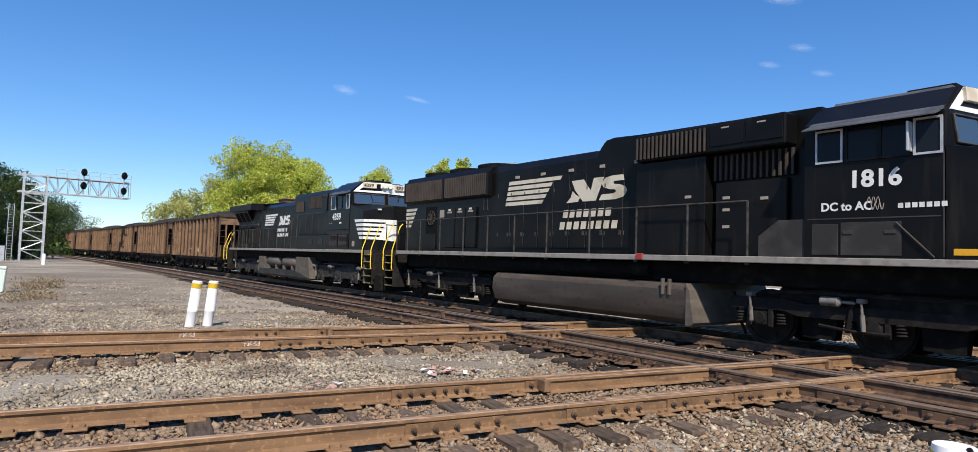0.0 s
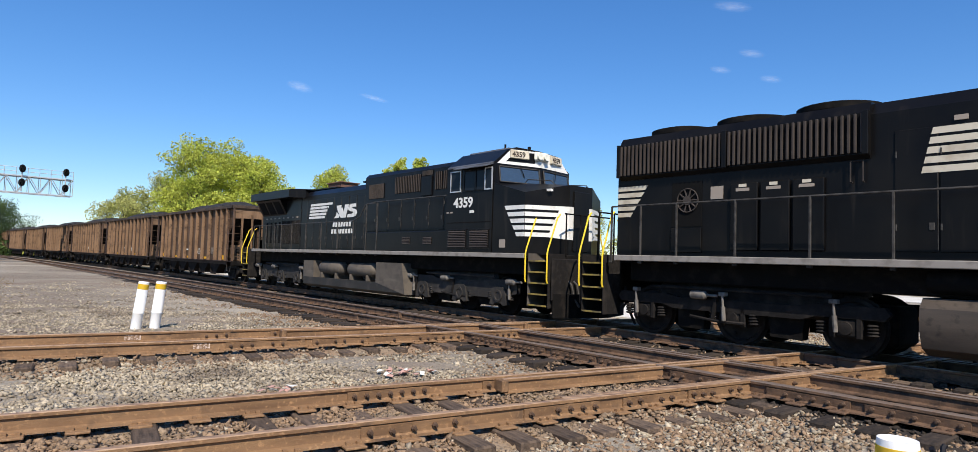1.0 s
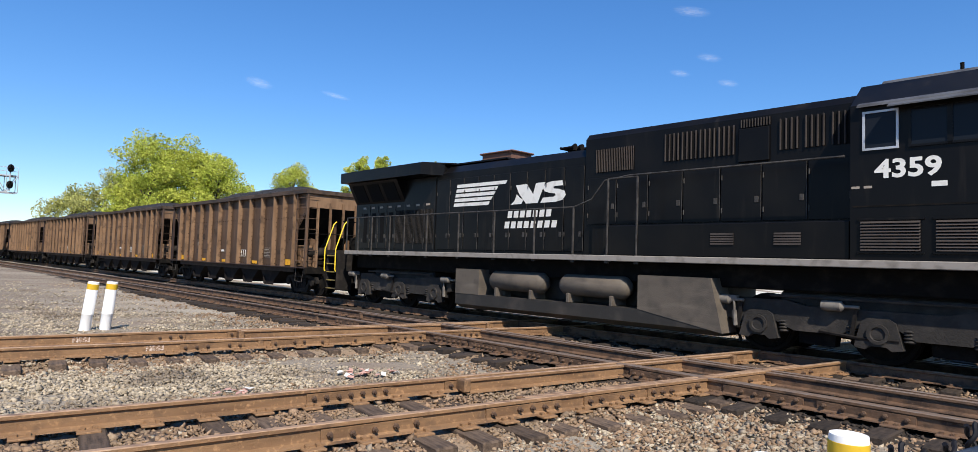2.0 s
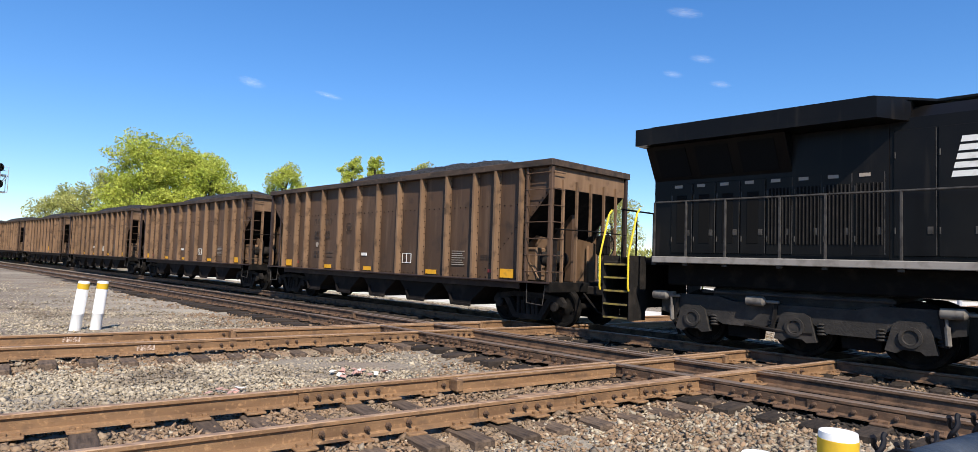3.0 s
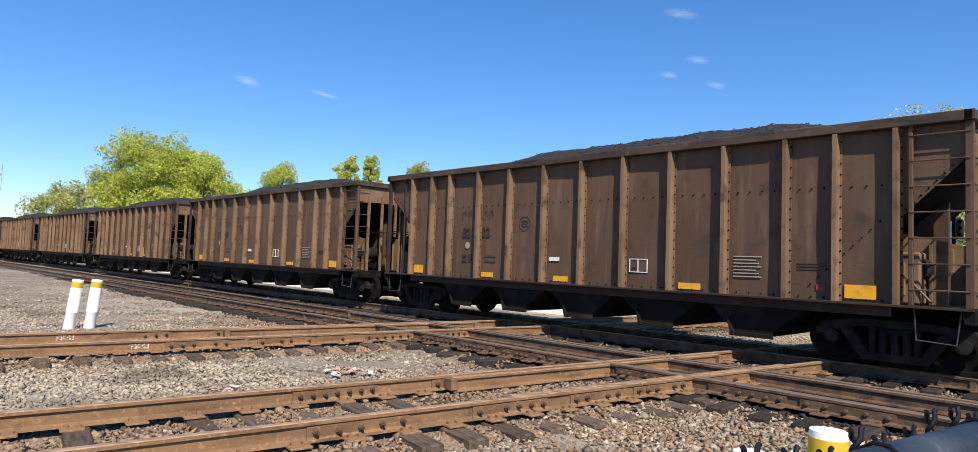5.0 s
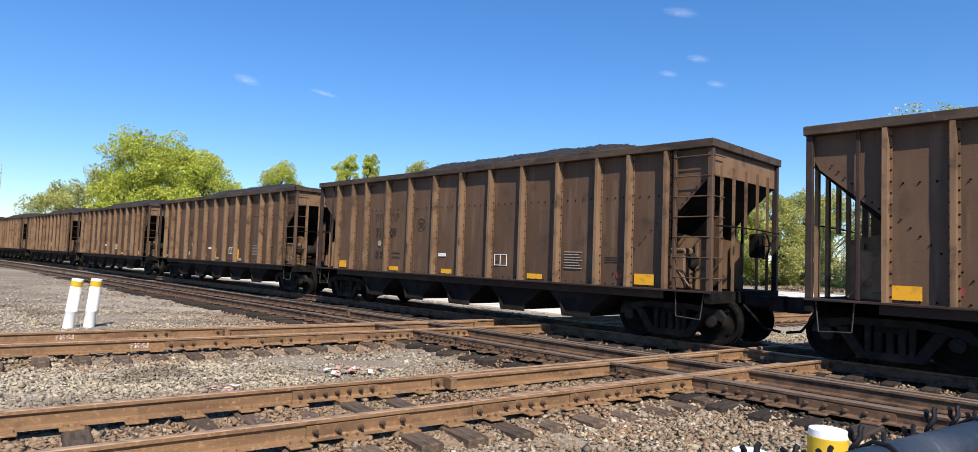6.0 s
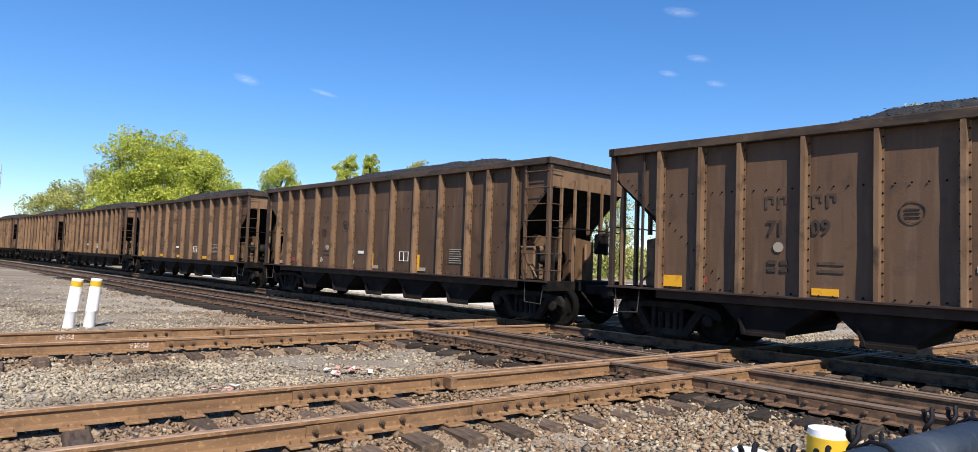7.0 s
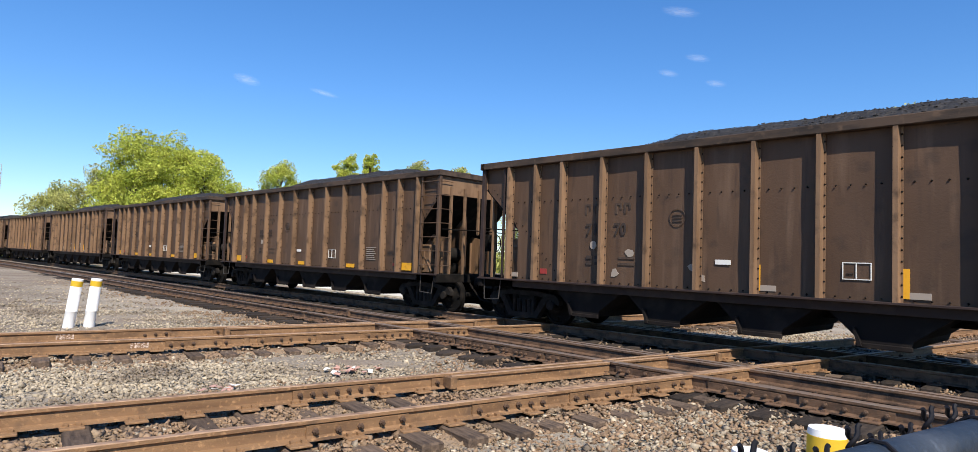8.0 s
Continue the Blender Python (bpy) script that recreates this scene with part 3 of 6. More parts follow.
            for k in (5.6, 6.05, 6.5):
                g.soft(e * k - 0.025, e * k + 0.025, y - 0.07, y + 0.07, 1.06, 1.72 if k < 5.9 else 2.0, 0.006)
            # same lighter tan, so the plate looks sunlit
            part("brace_plate", g, M_HOPPER_RIB, h)
        part("brake_lever", Mesh().rod([(e * 6.6, -1.25, 1.10), (e * 6.2, -1.2, 1.55), (e * 5.9, -1.1, 1.62), (e * 5.7, -1.1, 1.2)], 0.02, 6), M_HOPPER_RIB, h)
        part("handrail", Mesh().rod([(e * (HL + 0.05), -1.45, 2.30), (e * (HL + 0.06), -0.4, 2.32), (e * (HL + 0.06), 0.4, 2.32), (e * (HL + 0.05), 1.45, 2.30)], 0.016, 6), M_UNDER, h)
        c = Mesh().soft(*sorted((e * (HL - 0.05), e * (HL + 0.52))), -0.13, 0.13, 0.76, 0.98, 0.03).prism([(e * (HL + 0.50), -0.15), (e * (HL + 0.80), -0.20), (e * (HL + 0.84), -0.02), (e * (HL + 0.68), 0.02), (e * (HL + 0.74), 0.20), (e * (HL + 0.50), 0.16)], 0.70, 1.00, "z")
        part("coupler", c, M_TRUCK, h)
        part("air_hose", Mesh().rod([(e * (HL + 0.1), -0.38, 0.80), (e * (HL + 0.28), -0.37, 0.62), (e * (HL + 0.5), -0.33, 0.38), (e * (HL + 0.78), -0.26, 0.33)], 0.026, 7), M_UNDER, h)
        freight_truck(h, e * 6.05)
    part("air_reservoir", Mesh().lathe([(0.05, -0.55), (0.17, -0.50), (0.2, -0.42), (0.2, 0.42), (0.17, 0.50), (0.05, 0.55)], (6.35, -0.55, 1.62), "y", 16), M_TRUCK, h, smooth=True)
    part("brake_cylinder", Mesh().lathe([(0.12, -0.3), (0.13, 0.2), (0.2, 0.24), (0.2, 0.4), (0.08, 0.45)], (6.25, -0.5, 1.22), "y", 14), M_UNDER, h, smooth=True)
    bw = Mesh().rod([(HL + 0.10, 0.55 + 0.27 * math.cos(a * math.pi / 8), 2.0 + 0.27 * math.sin(a * math.pi / 8)) for a in range(17)], 0.016, 6)
    for a in range(4):
        bw.rod([(HL + 0.08, 0.55, 2.0), (HL + 0.10, 0.55 + 0.26 * math.cos(a * math.pi / 2), 2.0 + 0.26 * math.sin(a * math.pi / 2))], 0.012, 5)
    part("brake_wheel", bw, M_UNDER, h)
    part("brake_housing", Mesh().soft(HL - 0.14, HL + 0.06, 0.35, 0.75, 1.75, 2.25, 0.04), M_UNDER, h)
    part("air_pipe", Mesh().rod([(5.45, -1.2, 1.06), (5.45, -1.2, 1.5), (5.6, -1.2, 1.75), (5.9, -1.0, 1.78), (6.3, -0.9, 1.75)], 0.025, 6), M_HOPPER_RIB, h)
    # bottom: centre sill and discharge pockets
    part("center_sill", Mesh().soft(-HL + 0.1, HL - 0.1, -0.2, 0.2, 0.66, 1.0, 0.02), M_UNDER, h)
    for i in range(5):
        x = -3.92 + 1.96 * i
        m = Mesh()
        m.prism([(x - 0.96, 1.0), (x + 0.96, 1.0), (x + 0.96, 0.93), (x + 0.34, 0.46), (x + 0.30, 0.34), (x - 0.42, 0.34), (x - 0.46, 0.46), (x - 0.96, 0.93)], -1.30, 1.30)
        m.prism([(x - 0.5, 0.62), (x - 0.46, 0.62), (x - 0.36, 0.33), (x - 0.42, 0.33)], -1.38, 1.38)
        m.soft(x - 0.46, x + 0.34, -1.34, -1.30, 0.30, 0.38, 0.01)
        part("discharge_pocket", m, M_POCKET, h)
    # coal load
    m = Mesh()
    nx, ny = 110, 26
    for j in range(ny + 1):
        for i in range(nx + 1):
            x, y = -6.95 + 13.9 * i / nx, -1.42 + 2.84 * j / ny
            u = max(0.0, 1 - abs(x - 0.9) / 5.8)
            w = max(0.0, 1 - (abs(y) / 1.45) ** 2.2)
            z = 3.72 + 0.66 * min(1.0, u * 2.1) ** 0.8 * w + 0.05 * noise.noise((x * 1.1, y * 1.3, 7)) + 0.035 * noise.noise((x * 5, y * 5, 3)) + 0.02 * noise.noise((x * 13, y * 13, 5))
            m.v.append((x, y, z))
    for j in range(ny):
        for i in range(nx):
            k = j * (nx + 1) + i
            m.f.append((k, k + 1, k + nx + 2, k + nx + 1))
    m.m = [0] * len(m.f)
    part("coal_load", m, M_COAL, h, "heaped black coal")
    g = np.random.default_rng(31)
    top = np.array(m.v)
    top = top[(np.abs(top[:, 1]) < 1.36) & (np.abs(top[:, 0]) < 6.8)]
    lump = Mesh()
    for x, y, z in top[g.integers(0, len(top), 4200)]:
        x, y = x + g.uniform(-0.06, 0.06), y + g.uniform(-0.05, 0.05)
        r = g.uniform(0.012, 0.030)
        q = [(x + r * g.uniform(0.6, 1.3) * a, y + r * g.uniform(0.6, 1.3) * b, z + r * g.uniform(0.4, 1.1) * c) for a, b, c in ((1, 0.2, 0), (-1, -0.2, 0), (0.2, 1, 0), (-0.2, -1, 0), (0, 0, 1))]
        lump.add(q, [(4, 0, 2), (4, 2, 1), (4, 1, 3), (4, 3, 0)])
    tagged(part("coal_rubble", lump, M_COAL, h), kind="stuff")
    # painted marks, proud of the sheet by a few millimetres
    def mark(name, x0, x1, z0, z1, mat, parent=h, d=-1.440):
        return part(name, Mesh().box(x0, x1, d, d + 0.014, z0, z1), mat, parent)
    if turned:
        for x in (-6.32, -0.13, 2.16):
            mark("reflector", x, x + 0.12, 1.12, 1.58, M_ORANGE)
            mark("reflector", x + 0.12, x + 0.40, 1.12, 1.22, M_STENCIL)
        for x, z in ((-3.1, 1.3), (-2.75, 1.75), (-1.3, 1.5), (-1.15, 1.3)):
            m = Mesh()
            q = random.Random(int(x * 100))
            m.prism([(x + 0.13 * q.uniform(0.5, 1) * math.cos(a), z + 0.12 * q.uniform(0.4, 1) * math.sin(a)) for a in (0, 0.7, 1.5, 2.2, 3, 3.8, 4.6, 5.5)], -1.440, -1.43)
            part("chalk_patch", m, M_STENCIL, h)
    for x, w, z in () if turned else ((5.44, 0.46, 1.11), (-5.96, 0.44, 1.11), (2.46, 0.46, 1.10), (-0.72, 0.42, 1.10), (-3.12, 0.42, 1.10)):
        mark("reflector", x, x + w, z, z + (0.22 if abs(x) > 5 else 0.12), M_ORANGE)
    mark("stencil_panel", 1.33, 1.345, 1.38, 1.66, M_WHITE)
    mark("stencil_panel", 1.745, 1.76, 1.38, 1.66, M_WHITE)
    mark("stencil_panel", 1.345, 1.745, 1.38, 1.395, M_WHITE)
    mark("stencil_panel", 1.345, 1.745, 1.645, 1.66, M_WHITE)
    mark("stencil_panel", 1.53, 1.545, 1.395, 1.645, M_WHITE)
    mark("stencil_panel", 1.40, 1.50, 1.47, 1.49, M_STENCIL_DARK)
    mark("stencil_panel", -0.86, -0.56, 1.56, 1.65, M_WHITE)
    for k in range(7):
        mark("stencil_line", 3.57, 4.08 - 0.05 * (k % 3), 1.38 + 0.06 * k, 1.40 + 0.06 * k, M_STENCIL)
    # owner's mark as worn bars; weights below it
    for x in (-3.92, -3.70, -3.12, -2.90):
        mark("stencil_line", x, x + 0.045, 2.57, 2.80, M_STENCIL_FAINT)
        mark("stencil_line", x + 0.045, x + 0.15, 2.755, 2.80, M_STENCIL_FAINT)
        mark("stencil_line", x + 0.12, x + 0.16, 2.66, 2.755, M_STENCIL_FAINT)
    for k in range(2):
        mark("stencil_line", -3.86, -3.72, 1.47 + 0.13 * k, 1.54 + 0.13 * k, M_STENCIL_DARK)
        mark("stencil_line", -3.64, -3.52, 1.47 + 0.13 * k, 1.54 + 0.13 * k, M_STENCIL_DARK)
        mark("stencil_line", -3.02, -2.62, 1.48 + 0.13 * k, 1.53 + 0.13 * k, M_STENCIL_FAINT)
    ring = Mesh().rod([(-1.66 + 0.17 * math.cos(k * math.pi / 12), -1.436, 2.46 + 0.17 * math.sin(k * math.pi / 12)) for k in range(25)], 0.008, 4)
    part("stencil_ring", ring, M_STENCIL_FAINT, h)
    for k in range(3):
        mark("stencil_line", -1.76, -1.56, 2.38 + 0.06 * k, 2.40 + 0.06 * k, M_STENCIL_FAINT)
        mark("stencil_line", 4.7, 5.15, 1.55 + 0.05 * k, 1.57 + 0.05 * k, M_STENCIL_FAINT)
    mark("red_placard", 5.00, 5.14, 1.22, 1.31, M_RED)
    mark("red_placard", -5.2, -5.0, 1.22, 1.34, M_RED)
    disc = Mesh().lathe([(0.09, -1.440), (0.09, -1.436)], (-3.68, 0, 1.90), "y", 16)
    part("chalk_spot", disc, M_STENCIL, h)
    return h


CAR_NUMBERS = (("82", "02"), ("82", "02"), ("71", "09"), ("71", "70"))
N_HOPPERS = 12
LC = 16.03
hoppers = [coal_hopper()]
for i in range(1, N_HOPPERS):
    hoppers.append(coal_hopper(True) if i == 3 else copy_thing(hoppers[3 if i in (6, 7, 10) else 0], pose(0, 0, 0)))
# ---- locomotives ----
M_GLASS = bpy.data.materials.new("cab_glass")
M_GLASS.use_nodes = True
_b = M_GLASS.node_tree.nodes["Principled BSDF"]
_b.inputs["Base Color"].default_value, _b.inputs["Roughness"].default_value, _b.inputs["Specular IOR Level"].default_value = (0.035, 0.05, 0.065, 1), 0.05, 1.0
_b.inputs["IOR"].default_value = 1.7
M_GLASS_DARK = material("dark_cab_side_glass", (0.012, 0.014, 0.018), 0.12)
M_LAMP = material("lamp_lens", (0.75, 0.72, 0.6), 0.2)
M_TANK = material("dusty_tan_tank_and_lit_step", (0.11, 0.092, 0.072), 0.7, spots=[(3, (0.07, 0.06, 0.05), 0.45, 0.72, 5), ((1, 1, 5), (0.15, 0.125, 0.098), 0.55, 0.8, 5)], bump=0.02)
M_GRILLE = material("dusty_radiator_slat", (0.05, 0.04, 0.034), 0.75, spots=[((2, 2, 2), (0.028, 0.023, 0.02), 0.45, 0.7, 4)])
M_YELLOW_DIRTY = material("dirty_yellow_paint", (0.3, 0.22, 0.05), 0.8, spots=[(5, (0.1, 0.08, 0.04), 0.42, 0.65, 5)])
M_SLAT = material("worn_black_louvre", (0.02, 0.018, 0.016), 0.45, spots=[(5, (0.035, 0.03, 0.026), 0.5, 0.72, 4)])
# near-black colour that paints the darkness of openings
M_VOID = material("painted_interior_dark", (0.006, 0.006, 0.006), 0.9)


def text(parent, words, size, x, y, z, mat, name="number", squeeze=1.0):
    """Flat letters on the camera's side of a vehicle."""
    c = bpy.data.curves.new(name, "FONT")
    c.body, c.size, c.extrude, c.resolution_u = words, size, 0.002, 3
    c.offset = 0.012 * size / 0.4
    c.materials.append(mat)
    ob = new(name, c)
    ob.parent = parent
    ob.matrix_basis = pose(x, y, z, 90, 0, 0) @ Matrix.Diagonal((squeeze, 1, 1, 1))
    return ob


def plate(parent, name, outline, y, mat, thick=0.004):
    """A flat painted shape (x, z) on a side that faces the camera."""
    return part(name, Mesh().prism(outline, y, y + thick), mat, parent)


def loco_truck(parent, x, axles, r, high_ad):
    """A three-axle truck: cast side frames with journals and springs, struts, brake cylinders, motors and wheelsets."""
    m = Mesh()
    x0, x1 = min(axles) - x, max(axles) - x
    us = [ax - x for ax in axles]
    for y in (-1, 1):
        a, b = sorted((y * 0.98, y * 1.12))
        if high_ad:
            lower = [(x1 + 0.70, 0.62), (x1 + 0.42, 0.56)]
            for lo_u, hi_u in ((us[2], us[1]), (us[1], us[0])):
                mid = (lo_u + hi_u) / 2
                lower += [(lo_u - 0.30, 0.60), (mid + 0.36, 0.46), (mid - 0.36, 0.46), (hi_u + 0.30, 0.60)]
            lower += [(x0 - 0.42, 0.56), (x0 - 0.70, 0.62)]
            m.prism([(x0 - 0.72, 0.86), (x0 - 0.52, 0.98), (x0 + 0.5, 0.98), (x0 + 0.8, 0.90), (x1 - 0.8, 0.90), (x1 - 0.5, 0.98), (x1 + 0.52, 0.98), (x1 + 0.72, 0.86)] + lower, a, b)
        else:
            m.prism([(x0 - 0.70, 0.80), (x0 - 0.62, 0.92), (x0 + 0.55, 0.92), (x0 + 0.85, 0.86), (x1 - 0.85, 0.86), (x1 - 0.55, 0.92), (x1 + 0.62, 0.92), (x1 + 0.70, 0.80), (x1 + 0.62, 0.70), (x1 - 0.5, 0.70), (x1 - 0.75, 0.62), (x0 + 0.75, 0.62), (x0 + 0.5, 0.70), (x0 - 0.62, 0.70)], a, b)
        for u in us:
            lo, hi = sorted((y * 1.05, y * 1.17))
            if high_ad:
                m.prism([(u - 0.36, 0.30), (u - 0.25, 0.72), (u - 0.16, 0.78), (u + 0.16, 0.78), (u + 0.25, 0.72), (u + 0.36, 0.30), (u + 0.20, 0.27), (u + 0.12, 0.33), (u - 0.12, 0.33), (u - 0.20, 0.27)], lo, hi)
                m.lathe([(0.10, y * 1.17), (0.165, y * 1.17), (0.165, y * 1.205), (0.115, y * 1.205), (0.10, y * 1.18), (0.02, y * 1.18)], (u, 0, 0.53), "y", 20)
            else:
                for k in (-0.22, 0.22):
                    m.soft(u + k - 0.05, u + k + 0.05, *sorted((y * 1.0, y * 1.12)), 0.36, 0.74, 0.015)
                m.soft(u - 0.17, u + 0.17, *sorted((y * 0.98, y * 1.10)), 0.38, 0.68, 0.03)
                m.lathe([(0.02, y * 1.13), (0.11, y * 1.13), (0.12, y * 1.10), (0.12, y * 1.0)], (u, 0, 0.53), "y", 16)
            for sx in (-0.42, 0.42):
                for k in range(4):
                    m.lathe([(0.07, 0.0), (0.095, 0.02), (0.07, 0.045)], (u + sx, y * 1.06, 0.42 + 0.055 * k), "z", 10)
        m.rod([(x0 + 0.2, y * 1.14, 1.06), (x1 - 0.2, y * 1.14, 1.06)], 0.028, 6)
    m.soft(x0 + 0.3, x1 - 0.3, -0.95, 0.95, 0.62, 1.15, 0.05)
    part("truck_frame", m, M_TRUCK_DUSTY if high_ad else M_TRUCK, parent, at=pose(x, 0, 0))
    # swing hangers, dampers and brake cylinders on the side frames
    for ax in (axles[0], axles[2]) if high_ad else axles:
        k = (0.46 if ax >= x else -0.46) if high_ad else -0.16
        part("damper", Mesh().rod([(ax + k, -1.20, 0.98), (ax + k + 0.02, -1.20, 0.72)], 0.024, 8).rod([(ax + k + 0.02, -1.20, 0.74), (ax + k + 0.04, -1.20, 0.46)], 0.042, 8).soft(ax + k - 0.07, ax + k + 0.07, -1.23, -1.10, 0.94, 1.02, 0.01), M_STRUT, parent, smooth=True)
    for ax in axles if high_ad else axles[1:2]:
        k = -0.62 if ax < x + 0.1 else 0.62
        c = Mesh().lathe([(0.02, -0.24), (0.085, -0.22), (0.09, 0.08), (0.05, 0.12), (0.03, 0.13), (0.028, 0.36)], (ax + k, -1.2, 0.94), "x", 14)
        part("brake_cylinder", c, M_STRUT, parent, smooth=True)
        part("brake_lever", Mesh().prism([(ax + k * 0.55, 0.98), (ax + k * 0.55 + 0.06, 0.98), (ax + k * 0.7 + 0.06, 0.42), (ax + k * 0.7, 0.42)], -1.17, -1.13), M_TRUCK, parent)
    part("bolster_rod", Mesh().rod([(x - 0.9, -1.16, 0.50), (x - 0.3, -1.16, 0.44), (x + 0.3, -1.16, 0.44)], 0.03, 6), M_TRUCK, parent)
    for ax in axles:
        part("traction_motor", Mesh().soft(ax - 0.62 if ax <= x else ax - 0.05, ax + 0.05 if ax <= x else ax + 0.62, -0.55, 0.55, 0.20, 0.92, 0.08), M_UNDER, parent)
        wheelset(parent, ax, r, M_UNDER if high_ad else M_TRUCK)
    # added black fillers that keep sunlit ground from showing between the wheels
    for y in (-1, 1):
        for k in (-1.0, 1.0):
            part("truck_gap_fill", Mesh().prism([(x + k - 0.30, 0.24), (x + k + 0.28, 0.22), (x + k + 0.34, 0.66), (x + k - 0.34, 0.70)], *sorted((y * 0.70, y * 0.96))), M_UNDER, parent)
    part("sand_pipe", Mesh().rod([(x0 + x - 0.66, -0.95, 1.0), (x0 + x - 0.62, -0.85, 0.5), (x0 + x - 0.50, -0.76, 0.14)], 0.03, 6), M_UNDER, parent)


def stanchions(parent, xs, y, z0, z1, mat):
    for x in xs:
        part("stanchion", Mesh().soft(x - 0.02, x + 0.02, y - 0.02, y + 0.02, z0 - 0.06, z1, 0.006).soft(x - 0.045, x + 0.045, y - 0.035, y + 0.03, z0 - 0.16, z0 + 0.02, 0.008), mat, parent)
    part("handrail", Mesh().rod([(xs[0], y, z1), *[(x, y, z1) for x in xs[1:-1]], (xs[-1], y, z1)], 0.019, 7), mat, parent)


def end_steps(parent, x, e, rails=True, w=0.33):
    """The step well at one end: treads with yellow edges, side plates and bent yellow grab rails on both sides."""
    for y in (-1, 1):
        lo, hi = sorted((y * 0.88, y * 1.5))
        for k in range(5):
            z = 0.42 + 0.28 * k
            part("step", Mesh().soft(x - w, x + w, lo, hi, z - 0.03, z, 0.006), M_UNDER, parent)
            f = sorted((y * 1.5, y * 1.515))
            part("step_edge", Mesh().soft(x - w, x + w, f[0], f[1], z - 0.035, z + 0.004, 0.004), M_YELLOW_DIRTY, parent, "worn yellow step edge")
        for s in (-w - 0.04, w + 0.02):
            # front well's sun-facing plate is lighter tan, its sunlight put into the colour
            part("step_side", Mesh().prism([(x + s, 0.36), (x + s + 0.02, 0.36), (x + s + 0.02, 1.72), (x + s, 1.72)], *sorted((y * 0.88, y * 1.49))), M_TANK if s * e < 0 and e > 0 else M_TRUCK, parent)
        part("step_back", Mesh().box(x - w - 0.01, x + w + 0.01, *sorted((y * 0.86, y * 0.88)), 0.36, 1.7), M_UNDER, parent)
        if rails:
            for s in (-w - 0.07, w + 0.05):
                part("grab_rail", Mesh().rod([(x + s, y * 1.53, 0.98), (x + s, y * 1.56, 1.06), (x + s, y * 1.56, 1.72), (x + s, y * 1.52, 1.86), (x + s + 0.02 * e, y * 1.24, 2.62), (x + s + 0.02 * e, y * 1.14, 2.72)], 0.021, 7), M_YELLOW, parent, "yellow grab rail", smooth=True)


def pilot(parent, x, e, plow):
    part("pilot_plate", Mesh().soft(*sorted((x, x + 0.06 * e)), -1.45, 1.45, 0.55, 1.6, 0.02), M_TRUCK, parent)
    if plow:
        m = Mesh()
        o = [(x + 0.06 * e, -1.4), (x + 0.5 * e, -0.2), (x + 0.5 * e, 0.2), (x + 0.06 * e, 1.4), (x + 0.02 * e, 1.4), (x + 0.44 * e, 0.2), (x + 0.44 * e, -0.2), (x + 0.02 * e, -1.4)]
        m.prism(o, 0.12, 0.72, "z")
        part("plow", m, M_UNDER, parent)
    c = Mesh().soft(*sorted((x, x + 0.42 * e)), -0.13, 0.13, 0.76, 0.99, 0.03).prism([(x + 0.40 * e, -0.16), (x + 0.70 * e, -0.20), (x + 0.74 * e, -0.02), (x + 0.58 * e, 0.02), (x + 0.64 * e, 0.20), (x + 0.40 * e, 0.16)], 0.70, 1.02, "z")
    part("coupler", c, M_TRUCK, parent)
    for y in (-0.85, -0.65, -0.45, 0.45, 0.65):
        part("air_hose", Mesh().rod([(x + 0.02 * e, y, 1.05), (x + 0.16 * e, y, 0.95), (x + 0.24 * e, y * 0.97, 0.6), (x + 0.36 * e, y * 0.9, 0.4)], 0.028, 7), M_DUSTRAIL, parent)


def door_row(parent, x0, x1, z0, z1, y, count, mat):
    """Hood doors set proud of the hood side, with hinges, latches and painted edge highlights."""
    w = (x1 - x0) / count
    for i in range(count):
        a, b = x0 + i * w + 0.015, x0 + (i + 1) * w - 0.015
        d = part("hood_door", Mesh().soft(a, b, y - 0.022, y, z0, z1, 0.008), mat, parent)
        for k in (0.2, 0.8):
            part("hinge", Mesh().rod([(a + 0.02, y - 0.03, z0 + (z1 - z0) * k - 0.05), (a + 0.02, y - 0.03, z0 + (z1 - z0) * k + 0.05)], 0.014, 6), M_DUSTRAIL, d)
        # pale strip painted as the light caught along the door's edge
        part("lit_edge", Mesh().box(b - 0.004, b + 0.008, y - 0.024, y - 0.016, z0 + 0.02, z1 - 0.02), M_DUSTRAIL, d)
        part("latch", Mesh().soft(b - 0.12, b - 0.04, y - 0.034, y - 0.021, z0 + 0.35, z0 + 0.47, 0.005), M_DUSTRAIL, d)


def slats(parent, x0, x1, z0, z1, y, step, mat, upright=True, depth=0.06):
    # flat black sheet painted as the shade between the slats
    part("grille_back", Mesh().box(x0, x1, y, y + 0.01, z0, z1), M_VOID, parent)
    if upright:
        n = int((x1 - x0) / step)
        for i in range(n + 1):
            x = x0 + (x1 - x0) * i / n
            part("grille_slat", Mesh().soft(x - step * 0.2, x + step * 0.2, y - depth, y, z0, z1, 0.006), mat, parent)
    else:
        n = int((z1 - z0) / step)
        for i in range(n):
            z = z0 + (z1 - z0) * (i + 0.5) / n
            part("louvre", Mesh().prism([(y - depth, z - step * 0.42), (y - depth + 0.01, z - step * 0.42), (y, z + step * 0.3), (y - 0.01, z + step * 0.3)], x0, x1, "x"), mat, parent)


